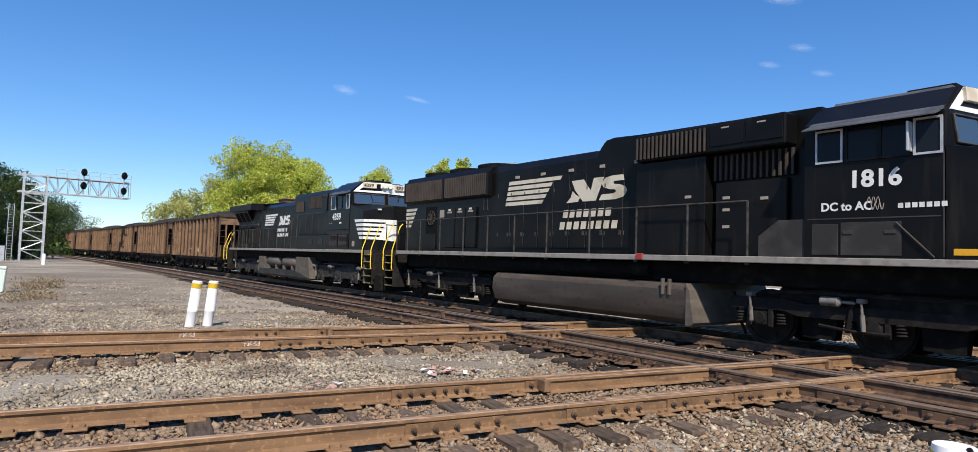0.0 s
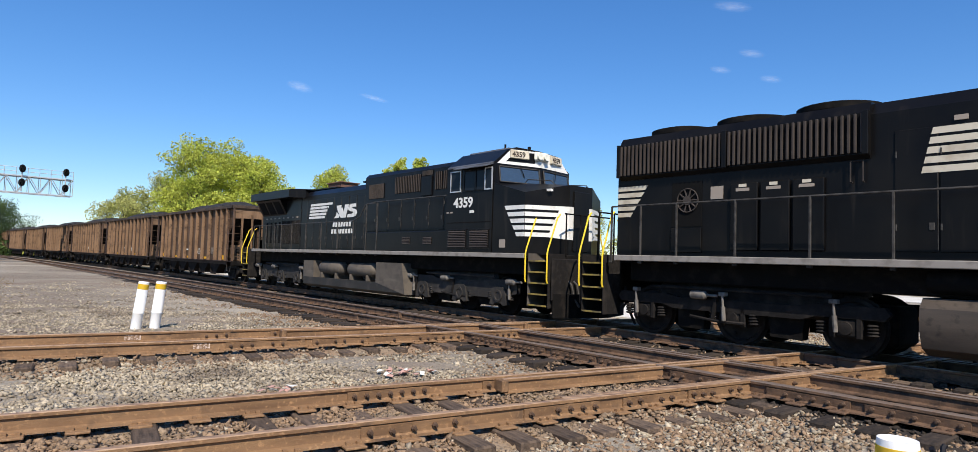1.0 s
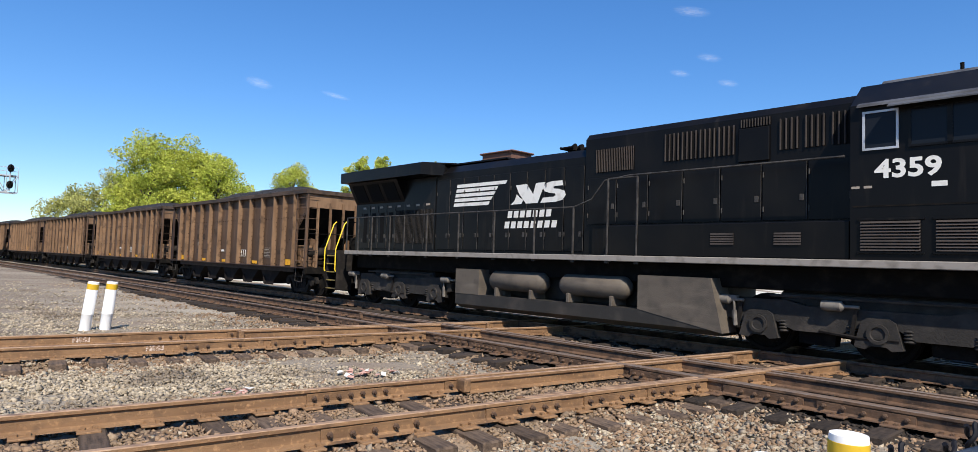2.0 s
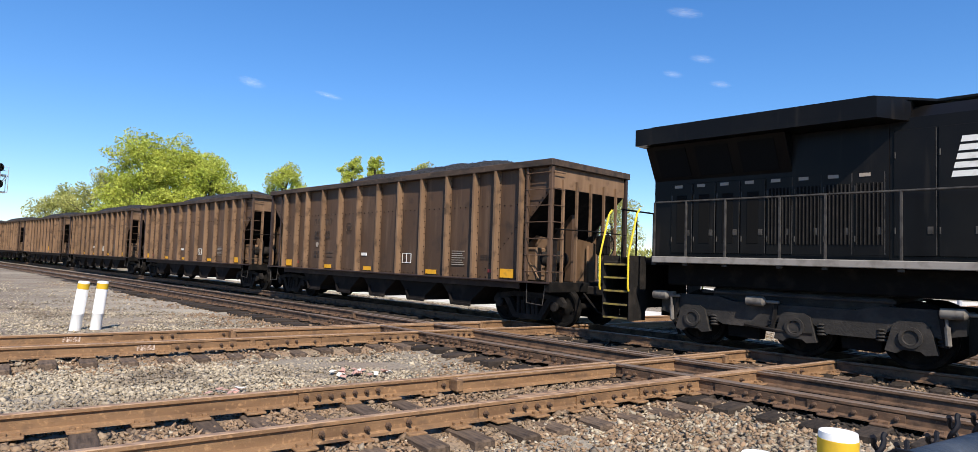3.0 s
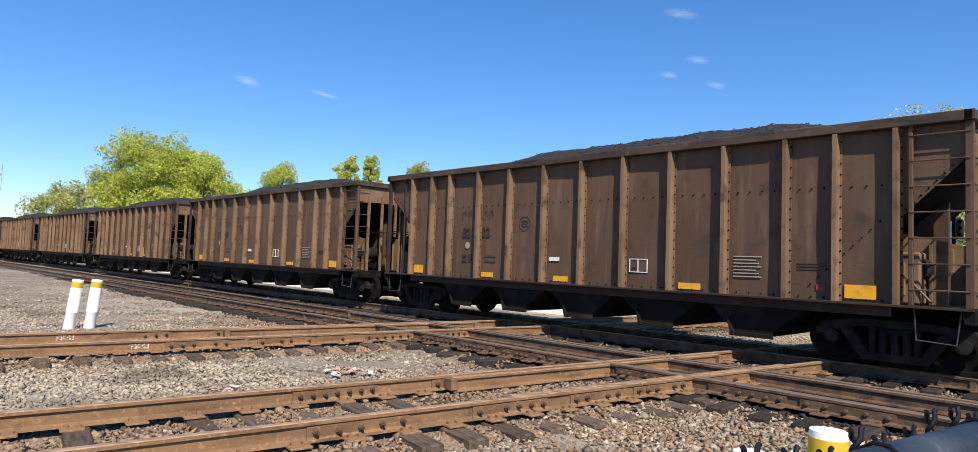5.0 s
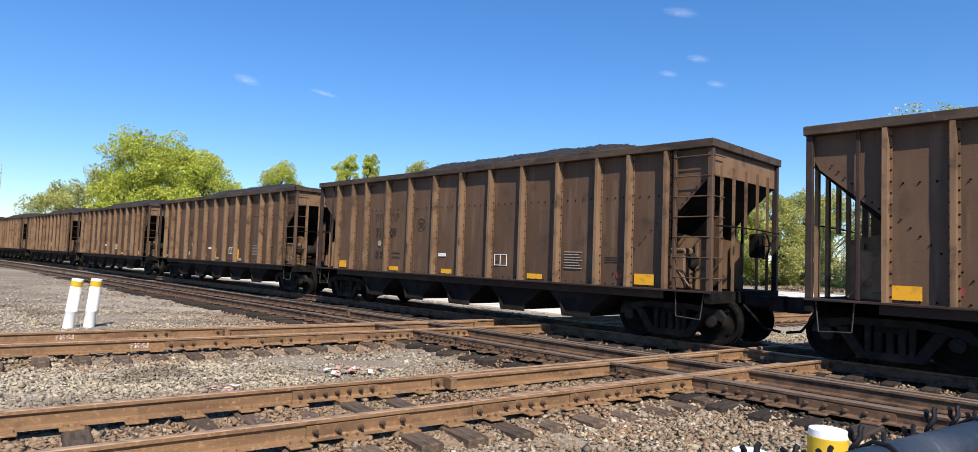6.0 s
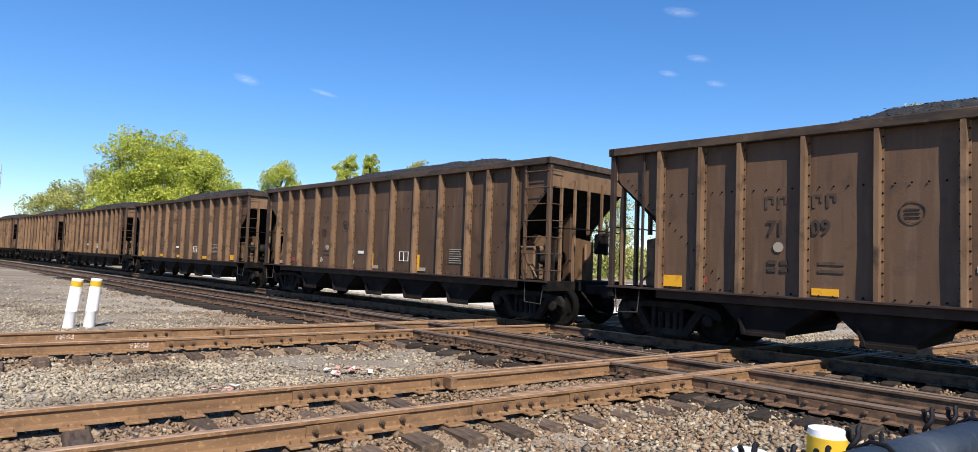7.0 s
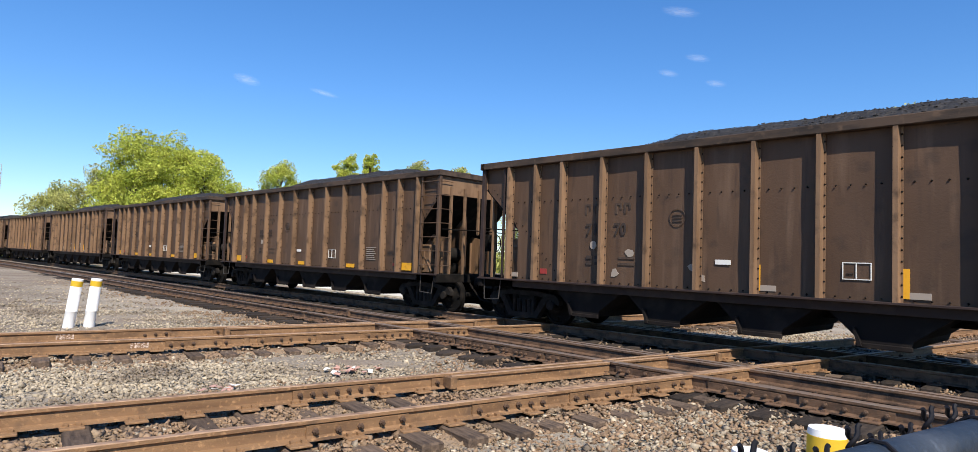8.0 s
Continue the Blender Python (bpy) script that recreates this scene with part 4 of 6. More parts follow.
def side_badge(parent, x, z, y, k, mat):
    """The railway's mark as plain shapes: speed stripes, a two-part block and two rows of bars. x, z: the block's lower left corner; k: scale."""
    def at(pts):
        return [(x + a * k, z + b * k) for a, b in pts]
    for i in range(5):
        b = 0.04 + 0.152 * i
        l, r = -2.63 + 0.035 * i, -0.98 + 0.12 * i + (0.26 if i == 4 else 0)
        plate(parent, "stripe", at([(l, b), (r, b), (r + 0.07, b + 0.105), (l + 0.025, b + 0.105)]), y, mat)
    plate(parent, "block", at([(0.0, 0.0), (0.44, 0.01), (0.52, 0.12), (0.38, 0.19), (0.24, 0.30), (0.17, 0.13)]), y, mat)
    plate(parent, "block", at([(0.20, 0.57), (0.64, 0.58), (0.90, 0.27), (1.00, 0.59), (1.36, 0.59), (1.08, 0.01), (0.62, 0.01), (0.33, 0.32)]), y, mat)
    top = [(1.98, 0.60), (1.62, 0.60), (1.40, 0.56), (1.27, 0.44), (1.33, 0.33), (1.54, 0.27), (1.72, 0.25), (1.76, 0.20), (1.68, 0.16), (1.28, 0.15), (1.19, 0.01)]
    low = [(1.74, 0.01), (2.00, 0.06), (2.12, 0.19), (2.06, 0.31), (1.86, 0.37), (1.68, 0.39), (1.66, 0.44), (1.74, 0.46), (2.02, 0.46)]
    plate(parent, "block", at(top + low), y, mat)
    for n, l, w, b in ((7, -0.12, 1.78, -0.39), (8, -0.24, 2.12, -0.70)):
        for i in range(n):
            a, c = l + w * i / n, w / n
            plate(parent, "word_bar", at([(a, b), (a + c * 0.70, b), (a + c * 0.82, b + 0.20), (a + c * 0.12, b + 0.20)]), y, mat)


def frame_and_tank(t, x0, x1, mat_sill):
    part("underframe", Mesh().soft(x0 + 0.1, x1 - 0.1, -1.1, 1.1, 1.15, 1.60, 0.03), M_UNDER, t)
    part("walkway", Mesh().soft(x0, x1, -1.50, 1.50, 1.60, 1.70, 0.01), M_BLACK, t)
    for y in (-1, 1):
        part("side_sill", Mesh().soft(x0, x1, *sorted((y * 1.50, y * 1.56)), 1.59, 1.715, 0.012), mat_sill, t, "pale dusty side sill")


def window(parent, pts, y, e=0.05, frame_mat=None):
    """A cab side window: a frame round a dark pane."""
    (x0, z0), (x1, z1) = pts
    f = part("window_frame", Mesh().box(x0 - e, x1 + e, y - 0.03, y - 0.001, z0 - e, z0).box(x0 - e, x1 + e, y - 0.03, y - 0.001, z1, z1 + e).box(x0 - e, x0, y - 0.03, y - 0.001, z0, z1).box(x1, x1 + e, y - 0.03, y - 0.001, z0, z1), frame_mat or M_BLACK, parent)
    part("pane", Mesh().box(x0, x1, y - 0.012, y - 0.004, z0, z1), M_GLASS_DARK, f)


def cab_shell(t, x0, x1, nose, zroof, zeave, znose0, zcorner, zfront, board="", half=1.53):
    """A wide cab with a chamfered roof, a raked windscreen and a faceted nose."""
    shell = Mesh()
    shell.prism([(-half, 1.70), (half, 1.70), (half, zeave), (0.98, zroof), (-0.98, zroof), (-half, zeave)], x0, x1 - 0.02, "x")
    part("cab_body", shell, M_BLACK, t)
    # eave trim along the side and the windscreen face, which leans back
    part("cab_eave", Mesh().prism([(-half - 0.10, zeave - 0.06), (-half + 0.02, zeave - 0.02), (-half + 0.02, zeave + 0.03), (-half - 0.08, zeave - 0.02)], x0 + 0.12, x1 - 0.02, "x"), M_DARKGREY, t)
    zb = znose0 - 0.06
    low, high, brow_top = (0.10, 0.40), (0.02, 0.30), (0.06, 0.30)
    face = Mesh()
    ring = []
    for z, (side, mid), w in ((zb, low, half * 0.97), (zeave - 0.04, high, half * 0.97), (zroof, brow_top, 0.96)):
        ring.append([(x1 - 0.02, -w, z), (x1 + side, -w * 0.98, z), (x1 + mid, 0, z), (x1 + side, w * 0.98, z), (x1 - 0.02, w, z)])
    vs = [q for r in ring for q in r]
    fs = [(5 * r + c, 5 * r + c + 1, 5 * r + c + 6, 5 * r + c + 5) for r in range(2) for c in range(4)]
    face.add(vs, fs + [(0, 5, 10, 14, 9, 4), (10, 11, 12, 13, 14), (0, 4, 3, 2, 1)])
    part("cab_front", face, M_BLACK, t)

    def on_face(row, u, z, out):
        """A point of the front: u from -1 to 1 across it, z within one of its two bands."""
        lo, hi = ((zb, low, half * 0.95), (zeave - 0.04, high, half * 0.95)) if row == 0 else ((zeave - 0.04, high, half * 0.95), (zroof, brow_top, 0.94))
        f = (z - lo[0]) / (hi[0] - lo[0])
        side, mid, w = (lo[1][0] * (1 - f) + hi[1][0] * f, lo[1][1] * (1 - f) + hi[1][1] * f, lo[2] * (1 - f) + hi[2] * f)
        return (x1 + mid + (side - mid) * abs(u) + out, u * w, z)
    for s in (-1, 1):
        br = Mesh()
        q = [on_face(1, s * a, z, 0.012) for a, z in ((0.0, zeave - 0.02), (1.0, zeave - 0.02), (1.0, zroof - 0.02), (0.0, zroof - 0.02))]
        br.add(q + [(a - 0.02, b, c) for a, b, c in q], [(0, 1, 2, 3), (7, 6, 5, 4), (0, 4, 5, 1), (1, 5, 6, 2), (2, 6, 7, 3), (3, 7, 4, 0)])
        part("brow", br, M_WHITE, t, "white brow above the windscreen")
        w = Mesh()
        za, zc = znose0 + 0.03, zeave - 0.10
        q = [on_face(0, s * a, z, 0.012) for a, z in ((0.06, za), (0.95, za), (0.95, zc), (0.06, zc))]
        w.add(q + [(a - 0.02, b, c) for a, b, c in q], [(0, 1, 2, 3), (4, 7, 6, 5), (0, 4, 5, 1), (1, 5, 6, 2), (2, 6, 7, 3), (3, 7, 4, 0)])
        part("windscreen", w, M_GLASS, t, "dark raked windscreen pane")
        fr = Mesh()
        for p0, p1 in ((0, 1), (1, 2), (2, 3), (3, 0)):
            fr.rod([(q[p0][0] + 0.01, q[p0][1], q[p0][2]), (q[p1][0] + 0.01, q[p1][1], q[p1][2])], 0.022, 6)
        part("windscreen_frame", fr, M_DUSTRAIL, t)
        part("wiper", Mesh().rod([on_face(0, s * 0.5, zc + 0.08, 0.04), on_face(0, s * 0.42, zc - 0.26, 0.04)], 0.012, 5), M_UNDER, t)
        # number board on each half of the brow
        a = on_face(1, s * 0.66, zroof - 0.16, 0.03)
        turn = pose(*a, 0, -6, s * 14)
        nb = part("number_board", Mesh().soft(-0.03, 0.05, -0.30, 0.30, -0.12, 0.12, 0.012), M_AGED_WHITE, t, at=turn)
        if board:
            wd = text(nb, board, 0.21, 0, 0, 0, M_STENCIL_DARK)
            wd.matrix_basis = pose(0.054, -0.25, -0.075, 90, 0, 90)
    part("headlight", Mesh().soft(x1 + 0.26, x1 + 0.36, -0.28, 0.28, zroof - 0.28, zroof - 0.02, 0.04).lathe([(0.10, 0), (0.11, 0.02), (0.10, 0.06), (0.02, 0.055)], (x1 + 0.36, -0.13, zroof - 0.15), "x", 14).lathe([(0.10, 0), (0.11, 0.02), (0.10, 0.06), (0.02, 0.055)], (x1 + 0.36, 0.13, zroof - 0.15), "x", 14), M_LAMP, t)
    n = Mesh()
    o = [(x1, -half + 0.02), (nose - 0.60, -half + 0.02), (nose, -0.45), (nose, 0.45), (nose - 0.60, half - 0.02), (x1, half - 0.02)]
    zt = [znose0 - 0.02, zcorner, zfront, zfront, zcorner, znose0 - 0.02]
    vs = [(a, b, 1.70) for a, b in o] + [(a, b, z) for (a, b), z in zip(o, zt)] + [(x1 + 0.25, -0.5, znose0 + 0.05), (x1 + 0.25, 0.5, znose0 + 0.05)]
    n.add(vs, [(0, 1, 7, 6), (1, 2, 8, 7), (2, 3, 9, 8), (3, 4, 10, 9), (4, 5, 11, 10), (5, 0, 6, 11), (6, 7, 12), (7, 8, 12), (8, 9, 13, 12), (9, 10, 13), (10, 11, 13), (11, 6, 12, 13), (0, 5, 4, 3, 2, 1)])
    part("nose", n, M_BLACK, t)
    for b in (-0.62, 0.62):
        part("nose_grab", Mesh().rod([(x1 + 0.5, b * 1.3, znose0 + 0.01), (x1 + 0.6, b * 1.28, znose0 + 0.10), (nose - 0.45, b * 1.15, zfront + 0.12), (nose - 0.3, b * 1.1, zfront)], 0.014, 6), M_DUSTRAIL, t)
    part("classification_light", Mesh().box(nose - 0.30, nose - 0.16, -1.02, -0.92, zfront - 0.20, zfront - 0.14), M_WHITE, t)


M_DARKGREY = material("weathered_grey_roof_paint", (0.085, 0.088, 0.095), 0.55, spots=[(2, (0.05, 0.05, 0.052), 0.45, 0.7, 4)])


def nose_stripes(t, x0, nose, z0, count, pitch, half):
    """White bands round the nose, slanted at their rear ends, that run into one white field towards the front."""
    d = 0.006
    xe = nose - 0.60

    def facet(name, y, pts):
        """A thin plate on the slanted facet: pts are (0 at the side, 1 at the front; height)."""
        ln = math.hypot(0.60, 1.06)
        nx, ny = 1.06 / ln * d, 0.60 / ln * d * y
        vs = [(xe + 0.60 * u + k * nx, y * (half - 0.02 - (half - 0.47) * u) + k * ny, z) for k in (1, -1) for u, z in pts]
        n = len(pts)
        part(name, Mesh().add(vs, [tuple(range(n)), tuple(range(2 * n - 1, n - 1, -1))] + [(i, i + n, (i + 1) % n + n, (i + 1) % n) for i in range(n)]), M_WHITE, t)
    low = z0 - (count - 1) * pitch - pitch * 0.62
    for i in range(count):
        a = z0 - i * pitch
        b = a - pitch * 0.62
        s0, s1 = x0 + 0.112 * i, x0 + 0.112 * i + 0.07
        for y in (-1, 1):
            h = (half - 0.02) * y
            part("nose_band", Mesh().prism([(s0, a), (xe, a), (xe, b), (s1, b)], *sorted((h, h + d * y))), M_WHITE, t)
            facet("nose_band", y, [(0.01, a), (0.80 - 0.06 * i, a), (0.77 - 0.06 * i, b), (0.01, b)])
    for y in (-1, 1):
        facet("nose_field", y, [(0.80, z0), (1.0, z0), (1.0, low - 0.05), (0.52, low)])
    part("nose_field", Mesh().box(nose, nose + d, -0.45, 0.45, low - 0.05, z0), M_WHITE, t)


def wide_cab_locomotive():
    t = thing("locomotive", "black wide-cab freight locomotive with white nose bands and yellow grab rails", "locomotive", group="coal train")
    frame_and_tank(t, -9.25, 9.75, M_DUST)
    # hood in three heights
    part("long_hood", Mesh().prism([(-0.93, 1.70), (0.93, 1.70), (0.93, 4.04), (0.70, 4.26), (-0.70, 4.26), (-0.93, 4.04)], -5.2, 0.42, "x"), M_BLACK, t)
    part("control_hood", Mesh().prism([(-0.97, 1.70), (0.97, 1.70), (0.97, 4.42), (0.85, 4.56), (-0.85, 4.56), (-0.97, 4.42)], 0.42, 6.30, "x"), M_BLACK, t)
    part("radiator_hood", Mesh().prism([(-0.93, 1.70), (0.93, 1.70), (0.93, 3.30), (1.30, 3.98), (-1.30, 3.98), (-0.93, 3.30)], -9.59, -6.75, "x").prism([(-0.95, 1.70), (0.95, 1.70), (0.95, 3.98), (-0.95, 3.98)], -6.75, -5.2, "x"), M_BLACK, t)
    wing = Mesh()
    wing.prism([(-9.70, -1.54), (-5.22, -1.54), (-4.9, -0.9), (-4.9, 0.9), (-5.22, 1.54), (-9.70, 1.54)], 3.99, 4.33, "z")
    wing.prism([(-9.40, -1.42), (-5.3, -1.42), (-4.6, -0.6), (-2.6, -0.6), (-2.6, 0.6), (-4.6, 0.6), (-5.3, 1.42), (-9.40, 1.42)], 4.33, 4.37, "z")
    part("radiator_wing", wing, M_BLACK, t)
    for i in range(3):
        x = -9.4 + 0.88 * i
        m = Mesh()
        m.add([(x, -0.975, 3.36), (x + 0.68, -0.975, 3.36), (x + 0.68, -1.27, 3.90), (x, -1.27, 3.90), (x, -0.955, 3.36), (x + 0.68, -0.955, 3.36), (x + 0.68, -1.25, 3.90), (x, -1.25, 3.90)], [(0, 1, 2, 3), (7, 6, 5, 4), (0, 4, 5, 1), (1, 5, 6, 2), (2, 6, 7, 3), (3, 7, 4, 0)])
        # black plate: the dark depth behind the screen is painted on
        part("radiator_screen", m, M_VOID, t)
    door_row(t, -9.2, -5.25, 1.80, 3.22, -0.93, 8, M_BLACK)
    for i in range(8):
        x = -9.2 + 0.494 * i
        part("maker_plate", Mesh().box(x + 0.10, x + 0.27, -0.962, -0.953, 3.13, 3.19), M_STENCIL, t)
        if i < 4:
            # flat black panel painted as a shaded recess in the door
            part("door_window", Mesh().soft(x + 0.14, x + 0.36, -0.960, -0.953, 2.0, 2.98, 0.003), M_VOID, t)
        else:
            slats(t, x + 0.06, x + 0.44, 1.98, 3.02, -0.957, 0.055, M_SLAT, True, 0.018)
    door_row(t, -5.15, 0.38, 1.80, 3.85, -0.93, 9, M_BLACK)
    part("exhaust", Mesh().prism([(-4.0, 4.18), (-2.45, 4.18), (-2.50, 4.26), (-2.62, 4.30), (-2.62, 4.56), (-3.80, 4.56), (-3.80, 4.30), (-3.92, 4.26)], -0.40, 0.40).soft(-3.88, -2.54, -0.46, 0.46, 4.55, 4.60, 0.02), M_RUSTY, t, "rust-brown exhaust stack")
    horn = Mesh()
    for k, (dy, ln) in enumerate(((-0.3, 0.45), (-0.15, 0.55), (0.0, 0.4), (0.15, 0.5), (0.3, 0.36))):
        horn.lathe([(0.03, 0.0), (0.035, ln * 0.7), (0.09, ln)], (-0.9, dy, 4.46), "x", 10)
    horn.rod([(-0.9, -0.34, 4.46), (-0.9, 0.34, 4.46)], 0.04, 6).rod([(-0.9, 0, 4.18), (-0.9, 0, 4.46)], 0.04, 6)
    part("air_horn", horn, M_UNDER, t, smooth=True)
    # control compartment: grilles, doors and the low cabinets beside it
    slats(t, 0.75, 1.75, 3.62, 4.15, -0.985, 0.045, M_GRILLE, True, 0.02)
    for x in (2.55, 2.95, 3.35, 3.75, 4.95, 5.4, 5.85):
        slats(t, x, x + 0.3, 3.72, 4.30, -0.985, 0.075, M_GRILLE, True, 0.025)
    part("hood_cover", Mesh().soft(4.15, 4.75, -1.02, -0.97, 3.55, 4.2, 0.015), M_BLACK, t)
    slats(t, 4.2, 4.75, 4.22, 4.38, -0.985, 0.05, M_GRILLE, True, 0.02)
    door_row(t, 0.5, 6.25, 2.42, 3.50, -0.97, 7, M_BLACK)
    part("side_cabinet", Mesh().soft(1.4, 6.28, -1.47, -0.97, 1.715, 2.36, 0.02), M_BLACK, t)
    for x in (3.85, 5.05):
        slats(t, x, x + 0.46, 1.95, 2.18, -1.475, 0.045, M_GRILLE, False, 0.02)
    # cab and nose
    cab_shell(t, 6.30, 8.42, 10.28, 4.66, 4.22, 3.66, 3.31, 3.56, "4359")
    for x0, x1 in ((6.52, 6.96), (7.16, 7.66), (7.66, 8.02), (8.10, 8.36)):
        window(t, ((x0, 3.50), (x1, 4.06)), -1.53, 0.035, M_GALV if x0 in (6.52, 8.10) else M_BLACK)
    part("sun_visor", Mesh().prism([(-1.53, 4.21), (-1.53, 4.17), (-1.80, 4.08), (-1.80, 4.10)], 6.9, 8.40, "x"), M_DARKGREY, t)
    part("cab_roof", Mesh().prism([(-1.0, 4.63), (1.0, 4.63), (0.9, 4.72), (-0.9, 4.72)], 6.6, 8.30, "x"), M_DARKGREY, t)
    part("roof_vent", Mesh().soft(6.9, 8.2, -0.5, 0.5, 4.72, 4.80, 0.02), M_UNDER, t)
    part("antenna", Mesh().rod([(7.6, -0.4, 4.78), (7.6, -0.4, 4.96)], 0.03, 8).rod([(8.0, 0.2, 4.78), (8.0, 0.2, 4.92)], 0.05, 8), M_UNDER, t)
    text(t, "4359", 0.40, 6.66, -1.536, 3.02, M_WHITE, squeeze=1.12)
    part("cab_door_seam", Mesh().box(6.34, 8.38, -1.538, -1.53, 2.56, 2.585), M_UNDER, t)
    for x0, x1 in ((6.46, 7.28), (7.48, 8.28)):
        slats(t, x0, x1, 1.86, 2.34, -1.54, 0.045, M_GRILLE, False, 0.035)
        part("louvre_frame", Mesh().soft(x0 - 0.05, x1 + 0.05, -1.56, -1.53, 2.34, 2.38, 0.006).soft(x0 - 0.05, x1 + 0.05, -1.56, -1.53, 1.82, 1.86, 0.006), M_BLACK, t)
    plate(t, "notice_plate", [(8.72, 1.86), (8.96, 1.86), (8.96, 2.08), (8.72, 2.08)], -1.516, M_STENCIL)
    for x in (6.12, 6.3):
        plate(t, "stencil_bar", [(x + 0.2, 2.86), (x + 0.32, 2.86), (x + 0.32, 2.90), (x + 0.2, 2.90)], -1.537, M_STENCIL)
    plate(t, "stencil_bar", [(7.42, 2.84), (7.62, 2.84), (7.62, 2.92), (7.42, 2.92)], -1.537, M_WHITE)
    nose_stripes(t, 8.89, 10.28, 2.98, 5, 0.178, 1.53)
    part("nose_door", Mesh().soft(10.29, 10.32, -0.3, 0.3, 1.8, 3.4, 0.01), M_BLACK, t)
    side_badge(t, -2.04, 3.0, -0.958, 0.88, M_WHITE)
    # underframe
    part("fuel_tank", Mesh().prism([(-1.46, 0.62), (1.46, 0.62), (1.46, 0.34), (1.2, 0.22), (-1.2, 0.22), (-1.46, 0.34)], -3.55, 3.95, "x").soft(-3.5, 3.7, -0.85, 0.85, 0.62, 1.5, 0.03), M_TANK_DARK, t)
    part("tank_box", Mesh().prism([(-3.55, 0.62), (-2.62, 0.62), (-2.62, 1.28), (-3.55, 1.28)], -1.47, -0.86), M_TANK, t)
    part("tank_box", Mesh().prism([(2.25, 0.62), (4.10, 0.30), (3.86, 1.32), (2.25, 1.32)], -1.47, -0.86), M_TANK, t)
    for x in (-1.42, 0.95):
        part("air_reservoir", Mesh().lathe([(0.05, -0.97), (0.16, -0.92), (0.245, -0.80), (0.25, 0.80), (0.16, 0.92), (0.05, 0.97)], (x, -1.2, 1.02), "x", 18), M_TANK, t, smooth=True)
        for k in (-0.6, 0.6):
            part("reservoir_bracket", Mesh().soft(x + k - 0.04, x + k + 0.04, -1.44, -0.9, 0.62, 0.84, 0.01), M_TANK, t)
    for x in (-6.6, 6.6):
        loco_truck(t, x, (x - 1.95, x, x + 1.75), 0.53, True)
    stanchions(t, [-9.25, -8.55, -7.75, -6.75, -6.0, -4.9, -3.5, -2.1, -0.7, 0.5], -1.47, 1.70, 2.80, M_DUSTRAIL)
    part("handrail", Mesh().rod([(0.5, -1.47, 2.80), (1.0, -1.47, 2.95), (1.35, -1.47, 3.35), (2.0, -1.47, 3.42), (6.2, -1.47, 3.42)], 0.019, 7), M_DUSTRAIL, t)
    stanchions(t, [1.45, 2.2], -1.47, 1.70, 3.38, M_DUSTRAIL)
    end_steps(t, 10.21, 1)
    end_steps(t, -10.15, -1, w=0.30)
    pilot(t, 10.62, 1, True)
    pilot(t, -10.45, -1, False)
    part("platform", Mesh().soft(9.75, 10.62, -0.88, 0.88, 1.55, 1.70, 0.02).soft(-10.45, -9.25, -0.88, 0.88, 1.55, 1.70, 0.02), M_UNDER, t)
    for e, x in ((1, 10.6), (-1, -10.42)):
        for y in (-0.9, -0.35, 0.35, 0.9):
            part("end_stanchion", Mesh().rod([(x, y, 1.7), (x, y, 2.75)], 0.02, 6), M_UNDER, t)
        part("end_rail", Mesh().rod([(x, -0.95, 2.75), (x, -0.3, 2.75), (x, 0.3, 2.75), (x, 0.95, 2.75)], 0.02, 6), M_UNDER, t)
    return t


M_RUSTY = material("rusted_sheet_steel", (0.16, 0.085, 0.06), 0.85, spots=[(6, (0.09, 0.05, 0.04), 0.45, 0.7, 5)])
M_TANK_DARK = material("dirty_black_steel_panel", (0.028, 0.026, 0.023), 0.6, spots=[(2.5, (0.055, 0.047, 0.04), 0.48, 0.72, 5)], bump=0.01)


